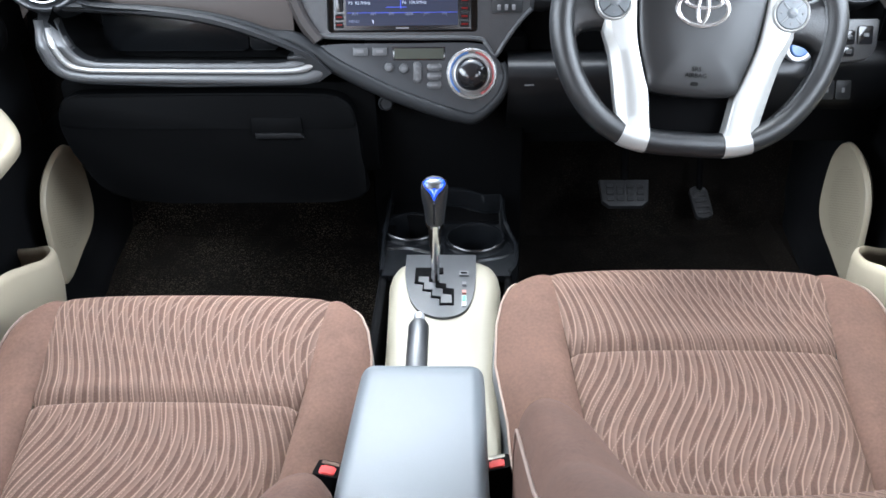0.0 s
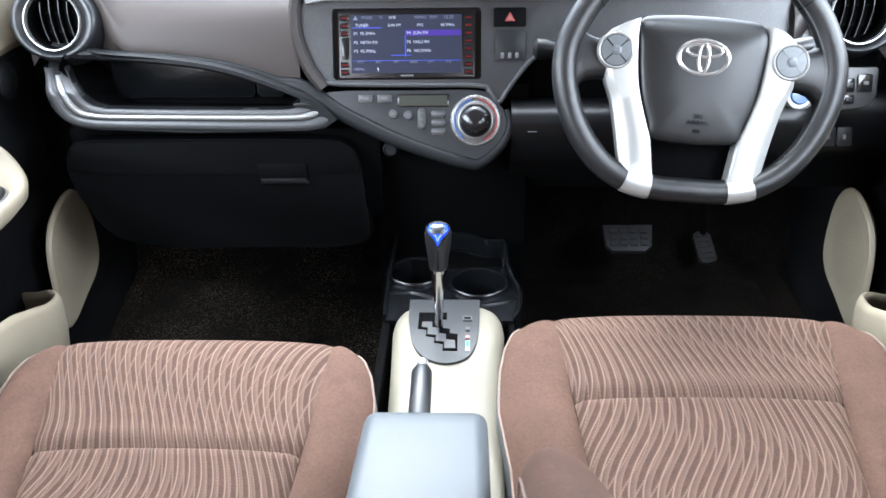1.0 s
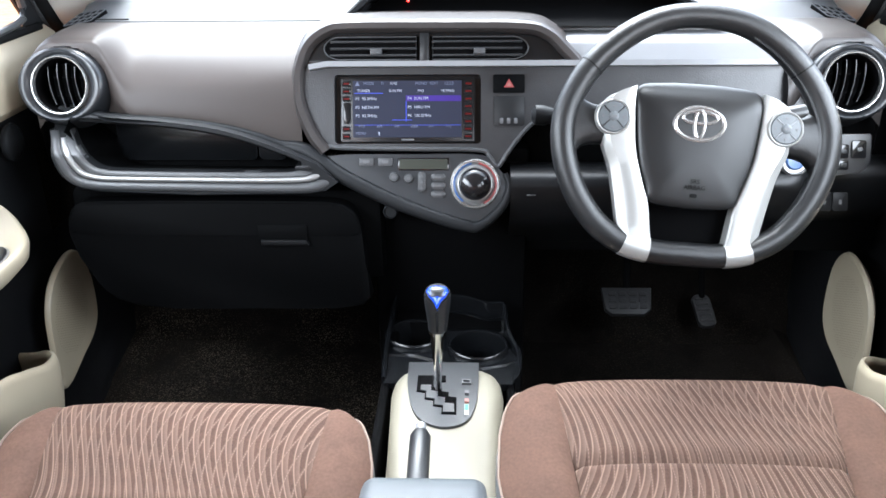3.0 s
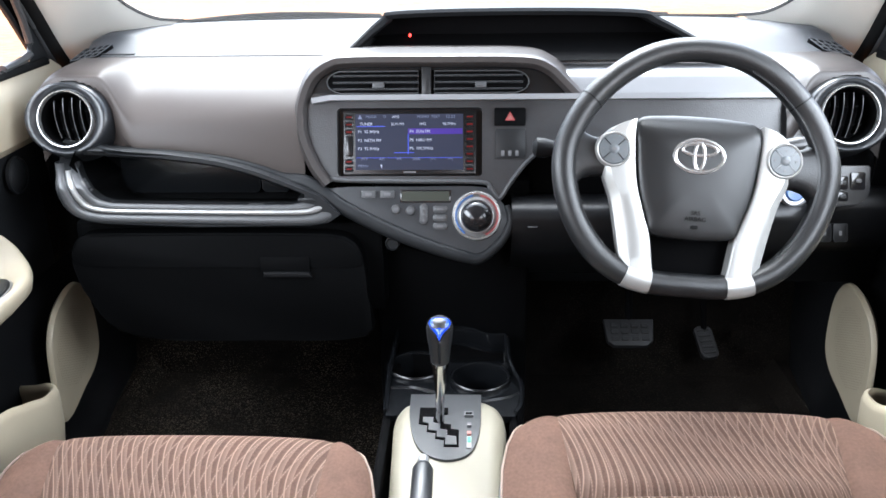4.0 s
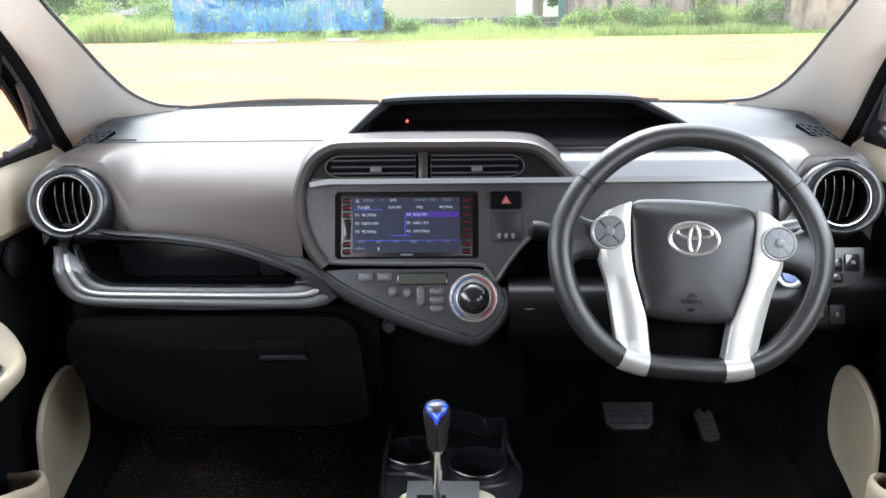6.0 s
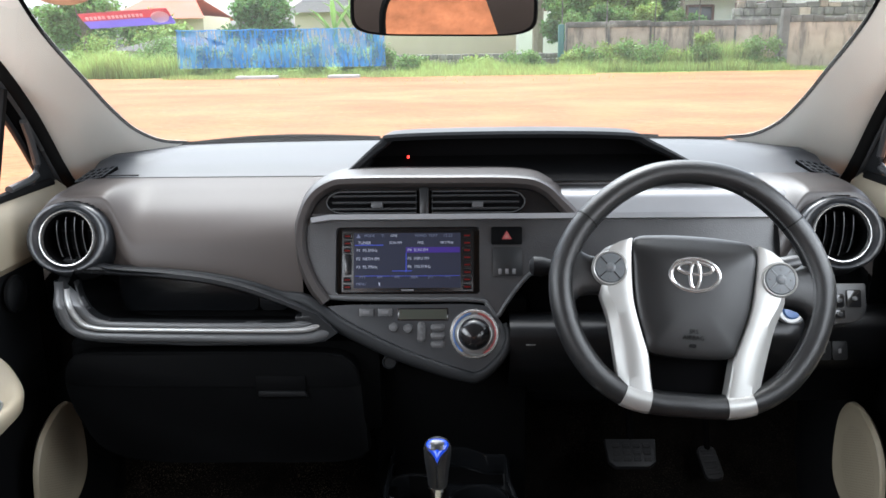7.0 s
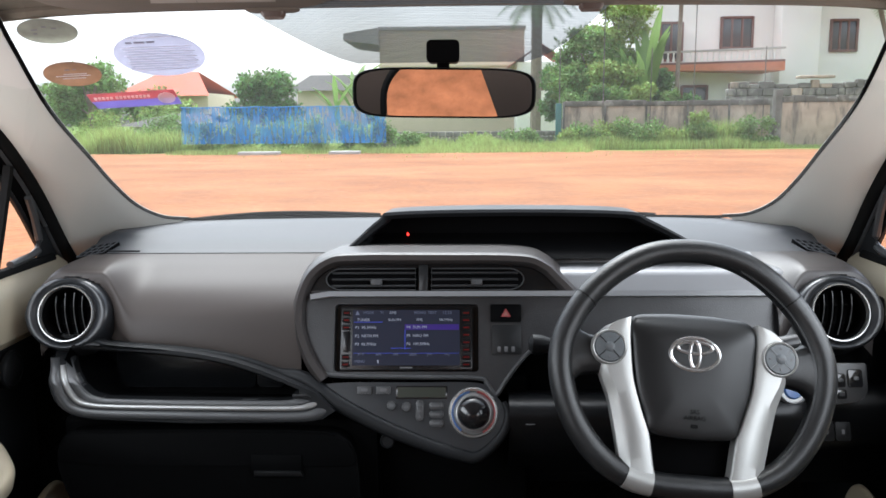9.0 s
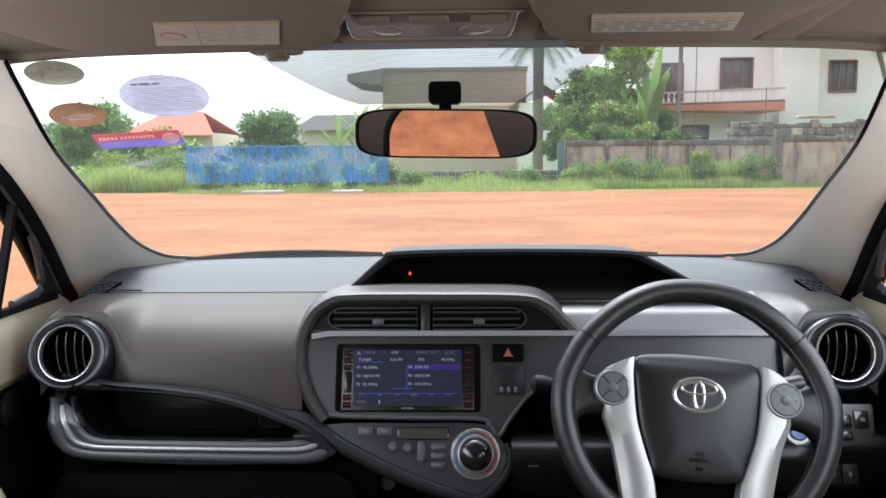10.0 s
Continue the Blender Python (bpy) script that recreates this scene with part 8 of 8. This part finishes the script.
b_mr.inputs["From Min"].default_value, b_mr.inputs["From Max"].default_value = 0.3, 0.7
b_mr.inputs["To Min"].default_value, b_mr.inputs["To Max"].default_value = 0.22, 0.80
b_mp = bt.nodes.new("ShaderNodeMapping")
b_mp.inputs["Scale"].default_value = (5.5, 1.0, 1.2)
bt.links.new(b_co.outputs["Object"], b_mp.inputs[0])
bt.links.new(b_mp.outputs[0], b_nz.inputs["Vector"])
bt.links.new(b_nz.outputs["Fac"], b_mr.inputs["Value"])
bt.links.new(b_mr.outputs[0], b_mix.inputs[0])
bt.links.new(b_tr.outputs[0], b_mix.inputs[1])
bt.links.new(b_pr.outputs[0], b_mix.inputs[2])
bt.links.new(b_mix.outputs[0], bt.nodes["Material Output"].inputs[0])
xs = [-11.4, -9.9, -8.4, -6.7, -5.9, -5.0, -4.0, -3.2]
for a, b in zip(xs, xs[1:]):
    part("net_panel", grid([[(x, 33 + 0.05 * math.sin(x * 3 + z * 2), z) for x in np.linspace(a, b, 8)] for z in np.linspace(0.42, 1.88, 6)]), BN, net, "sagging blue mesh")
    part("top_cord", tube([(a, 33, 1.88), ((a + b) / 2, 33, 1.85), (b, 33, 1.88)], 0.02, 6), M["bluenet"], net)
for x in xs:
    part("post", tube([(x, 33, 0), (x, 33, 1.95)], 0.03, 8), M["bluenet"], net)
for a, b in ((-9.0, -7.4), (-5.4, -4.2)):
    tagged(part("concrete_slab", box(a, b, 32.3, 32.9, -0.02, 0.12, 0.03), M["concrete"]), "pale concrete slab lying at the yard's edge", "slab", "slabs")


# two-storey white house with balcony
def window_unit(root, x0, x1, y, z0, z1, bars=2):
    w = part("window", box(x0, x1, y - 0.06, y + 0.1, z0, z1, 0.01), M["darkglass"], root)
    for a, b, c, d in ((x0 - 0.08, x0 + 0.06, z0 - 0.08, z1 + 0.08), (x1 - 0.06, x1 + 0.08, z0 - 0.08, z1 + 0.08), (x0, x1, z0 - 0.1, z0 + 0.04), (x0, x1, z1 - 0.04, z1 + 0.1)):
        part("frame", box(a, b, y - 0.12, y + 0.05, c, d, 0.01), M["brownwood"], w)
    for i in range(1, bars):
        q = x0 + (x1 - x0) * i / bars
        part("mullion", box(q - 0.06, q + 0.06, y - 0.11, y + 0.05, z0, z1, 0.01), M["brownwood"], w)


house = thing("house", (14, 50, 0), "white two-storey house with brown windows and balcony", "house")
part("wall", box(9.6, 17.2, 48.0, 56, 0, 9.5, 0.02), M["whitewall"], house)
part("wing", box(17.2, 19.3, 46.8, 56, 0, 8.6, 0.02), M["whitewall"], house)
part("wing", box(19.3, 24.5, 47.6, 56, 0, 8.6, 0.02), M["whitewall"], house)
part("wing_roof", box(16.9, 25, 46.3, 56.5, 8.6, 8.85, 0.03), M["concrete"], house)
window_unit(house, 14.3, 16.0, 48.0, 5.25, 6.85, 3)
window_unit(house, 10.9, 12.1, 48.0, 4.6, 6.6, 2)
window_unit(house, 20.2, 21.6, 47.6, 5.0, 6.6, 3)
window_unit(house, 12.2, 13.6, 48.0, 1.6, 3.1, 2)
window_unit(house, 14.9, 16.4, 48.0, 1.4, 3.2, 2)
BAL = lambda x: 47.6 - 3.2 * (x - 9.6) / 7.0          # the balcony's front edge is not square to the wall
for name_, z0, z1, depth, key in (("balcony_slab", 3.78, 4.25, None, "terracotta"), ("bottom_rail", 4.252, 4.36, 0.2, "brownwood"), ("rail", 4.90, 5.0, 0.2, "concrete")):
    rings_ = []
    for x in (9.6, 13.1, 16.6):
        low = z0 + (0.22 * (16.6 - x) / 7.0 if depth is None else 0.0)
        back_y = BAL(x) + (depth or 48.0 - BAL(x))
        rings_.append([(x, BAL(x), low), (x, BAL(x), z1), (x, back_y, z1), (x, back_y, low)])
    part(name_, loft(rings_), M[key], house)
for i in range(25):
    x = 9.75 + i * 0.278
    part("baluster", lathe([(0.045, 0), (0.080, 0.16), (0.035, 0.38), (0.06, 0.56)], Matrix.Translation((x, BAL(x) + 0.1, 4.35)), 8), M["whitewall"], house)
part("pipe", tube([(17.15, 47.9, 0), (17.15, 47.9, 9)], 0.05, 6), M["darkrender"], house)
part("gutter_roof", grid([[(9.0, 47.4, 7.4), (9.0, 50, 9.2)], [(9.9, 47.4, 8.6), (9.9, 50, 10.0)]]), M["terracotta"], house)

mid_house = thing("beige_house", (-1, 62, 0), "beige flat-roofed house with a deep eave", "house")
part("wall", box(-6.2, 4.1, 60, 70, 0, 7.85, 0.03), M["beigewall"], mid_house)
part("parapet", box(-6.3, 4.2, 59.85, 70.1, 7.70, 7.95, 0.03), M["concrete"], mid_house)
part("eave", loft([[(x, 59.0, z0), (x, 59.0, z1), (x, 67, z1), (x, 67, z0)] for x, z0, z1 in ((-8.6, 6.95, 7.45), (-6.2, 6.65, 7.80))]), M["concrete"], mid_house)
part("string_course", box(-6.3, 4.2, 59.88, 60.1, 5.15, 5.35, 0.02), M["beigewall"], mid_house)
gab = thing("gabled_house", (5, 58, 0), "small white house with a red gabled roof", "house")
part("wall", box(3.4, 6.6, 57, 62, 0, 5.2, 0.02), M["whitewall"], gab)
part("roof", grid([[(2.8, 56.6, 4.9), (2.8, 62, 4.9)], [(5.0, 56.6, 6.4), (5.0, 62, 6.4)], [(7.2, 56.6, 4.9), (7.2, 62, 4.9)]]), M["rooftile"], gab)
window_unit(gab, 4.5, 5.2, 57, 3.4, 4.6, 2)
red = thing("red_roof_house", (-21, 62, 0), "house with an orange-red tiled roof beyond the trees", "house")
part("wall", box(-25, -19, 61, 68, 0, 3.5, 0.02), M["beigewall"], red)
part("roof", grid([[(-25.8, 60, 3.3), (-18.6, 60, 3.3)], [(-23.5, 64, 5.2), (-20.6, 64, 5.2)], [(-25.8, 68.5, 3.3), (-18.6, 68.5, 3.3)]]), M["rooftile"], red)
gry = thing("grey_roof_house", (-11, 66, 0), "pale house with a grey pitched roof", "house")
part("wall", box(-13.0, -8.5, 64, 70, 0, 3.9, 0.02), M["beigewall"], gry)
part("roof", grid([[(-13.6, 63.3, 3.7), (-8.0, 63.3, 3.7)], [(-12.4, 66.5, 5.0), (-8.0, 66.5, 5.0)], [(-13.6, 70, 3.7), (-8.0, 70, 3.7)]]), M["greyroof"], gry)
shack = thing("shed", (-15, 43, 0), "low shed with a grey sheet roof in the grass", "shed")
part("wall", box(-17.0, -12.6, 42, 45, 0, 1.3, 0.02), M["concrete"], shack)
part("roof", grid([[(-17.6, 41.4, 1.15), (-12.0, 41.4, 1.05)], [(-15.5, 43.5, 1.8), (-13.6, 43.5, 1.75)], [(-17.6, 46, 1.15), (-12.0, 46, 1.05)]]), M["greyroof"], shack)

# trees and plants
tree(-13.6, 55, 4.9, 2.9, "dark", "broad round-crowned green tree behind the fence", clumps=44, per=260, size=0.22, low=0.15)
tree(-24.5, 52, 4.6, 3.0, "mid", "green tree at the yard's far edge", clumps=28, per=260, size=0.19, low=0.1)
tree(-19.0, 50, 3.6, 2.3, "mid", "green tree at the yard's far edge", clumps=24, per=260, size=0.19, low=0.1)
tree(-29.5, 50, 5.4, 3.4, "dark", "green tree at the yard's far edge", clumps=28, per=260, size=0.19, low=0.1)
tree(-16.8, 47, 2.9, 1.7, "pale", "small yellow-green tree at the yard's far edge", clumps=20, per=260, size=0.19, low=0.05)
tree(-21.5, 47, 5.2, 2.6, "mid", "green tree at the yard's far edge", clumps=26, per=260, size=0.19, low=0.1)
tree(-26.5, 46, 4.6, 2.4, "pale", "yellow-green tree at the yard's far edge", clumps=26, per=260, size=0.19, low=0.05)
tree(-9.0, 72, 5.2, 3.2, "mid", "far green tree between the houses", clumps=20, per=90, low=0.1)
tree(6.6, 44, 6.8, 2.3, "mid", "leafy green tree standing behind the wall", clumps=46, per=420, size=0.16, low=0.12)
tree(8.2, 45, 8.7, 2.3, "pale", "tall leafy green tree standing behind the wall", clumps=44, per=420, size=0.17, low=0.15)
tree(5.2, 46, 4.9, 1.5, "dark", "leafy green tree standing behind the wall", clumps=34, per=330, size=0.16, low=0.1)
tree(7.2, 42, 4.6, 1.7, "pale", "low leafy tree leaning over the boundary wall", clumps=30, per=330, size=0.15, low=0.2)
tree(9.6, 43.5, 4.2, 1.4, "dark", "low leafy tree leaning over the boundary wall", clumps=26, per=300, size=0.15, low=0.2)
tree(22.4, 42, 6.2, 1.9, "pale", "leafy tree beside the white house", clumps=26, per=260, size=0.17, low=0.2)
palm(4.15, 50, 8.3, "tall palm tree with drooping fronds", 18, 3.4, 0.05, 0.32)
palm(10.75, 42.5, 14, "tall slender palm trunk before the white house", 14, 3.0, 0.25, 0.11)
palm(20.3, 43.2, 8.0, "palm tree with yellow-green fronds beside the house", 20, 2.7, -3.0, 0.12)
broad_plant(9.0, 42, 6.4, 13, "tall banana plant behind the wall", 0.35, "mid")
broad_plant(8.3, 43, 5.4, 11, "tall banana plant behind the wall", 0.45, "palm")
for x, y, h in ((-7.2, 46, 4.0), (-6.3, 47, 5.2), (-5.2, 46, 4.6), (-9.3, 40, 1.9), (-8.6, 41, 2.0), (-10.4, 41, 1.8), (-17.5, 46, 2.2)):
    broad_plant(x, y, h, 7, "banana plant with split green leaves", 0.6, "mid")
for x, y, w, h, key in ((7.6, 36.6, 1.4, 1.45, "mid"), (6.4, 36.8, 1.2, 1.4, "pale"), (5.2, 36.7, 1.0, 1.2, "mid"), (10.0, 36.7, 0.6, 2.0, "pale"), (10.1, 36.5, 0.9, 1.2, "mid"), (12.3, 36.6, 1.15, 1.55, "mid"), (4.4, 36.6, 1.0, 0.9, "pale"), (8.9, 36.8, 0.8, 0.9, "pale"),
                        (-13.5, 38.5, 2.4, 1.3, "mid"), (-10.5, 38.0, 1.6, 1.2, "mid"), (-7.8, 37.5, 1.8, 1.5, "mid"), (-5.0, 37.5, 1.5, 1.3, "pale"), (-2.6, 38.2, 1.1, 0.8, "mid"), (0.6, 38.2, 1.2, 0.7, "pale"), (2.6, 37.5, 1.2, 0.9, "mid"), (13.0, 36.4, 0.7, 0.5, "mid")):
    bush(x, y, w, h, key, "green shrub at the edge of the yard", 200, 12, 0.10)
for x, y, w, h, key in ((-10.8, 34.8, 1.0, 1.5, "mid"), (-9.4, 35.0, 1.1, 1.7, "pale"), (-7.9, 34.8, 1.0, 1.4, "mid"), (-6.4, 35.0, 1.0, 1.7, "pale"), (-5.0, 34.8, 0.9, 1.5, "mid"), (-3.7, 34.9, 0.9, 1.6, "mid"), (-12.4, 36.5, 1.3, 1.7, "dark"), (-15.0, 41, 1.8, 2.0, "mid"), (-18.5, 42, 2.0, 2.2, "pale")):
    bush(x, y, w, h, key, "green shrub behind the net fence", 170, 10, 0.11)
for x, w, h, key in ((4.9, 0.8, 1.5, "mid"), (5.9, 0.9, 1.9, "dark"), (7.0, 0.9, 1.7, "mid"), (8.1, 0.8, 1.9, "pale"), (9.2, 0.7, 1.5, "mid"), (10.1, 0.7, 1.2, "dark")):
    bush(x, 38.6, w, h + 0.9, key, "leafy creeper hanging over the boundary wall", 240, 14, 0.10, 0.7)
blades(-16.5, -10.8, 34.5, 41.0, 17000, 0.88, "grass", "grass", "tall pale green grass at the yard's edge")
blades(-24, -15, 35, 44, 12000, 1.0, "grass", "grass", "tall pale green grass at the yard's edge")
blades(-12, 5, 32.6, 36.8, 16000, 0.32, "grass", "grass", "short green grass along the yard's edge")
blades(-2, 13.5, 35.2, 37.6, 15000, 0.50, "grass", "grass", "weeds along the foot of the wall")
blades(4.3, 12.6, 36.2, 37.4, 6000, 1.25, "grass", "grass", "tall weeds along the foot of the wall")
blades(12.5, 19, 35.6, 36.8, 2500, 0.2, "grass", "grass", "weeds along the foot of the wall")
blades(-9, 9, 26, 33, 260, 0.10, "dry", "grass", "scattered tufts on the bare yard")

# set everything outside on the falling ground
for ob in [o for o in bpy.data.objects if o not in before and o.parent is None and o.name not in ("ground", "earth_bank")]:
    if ob.type == "EMPTY":
        ob.location.z -= FALL * ob.location.y
    else:
        ys = [v.co.y for v in ob.data.vertices]
        ob.location.z -= FALL * (min(ys) + max(ys)) / 2
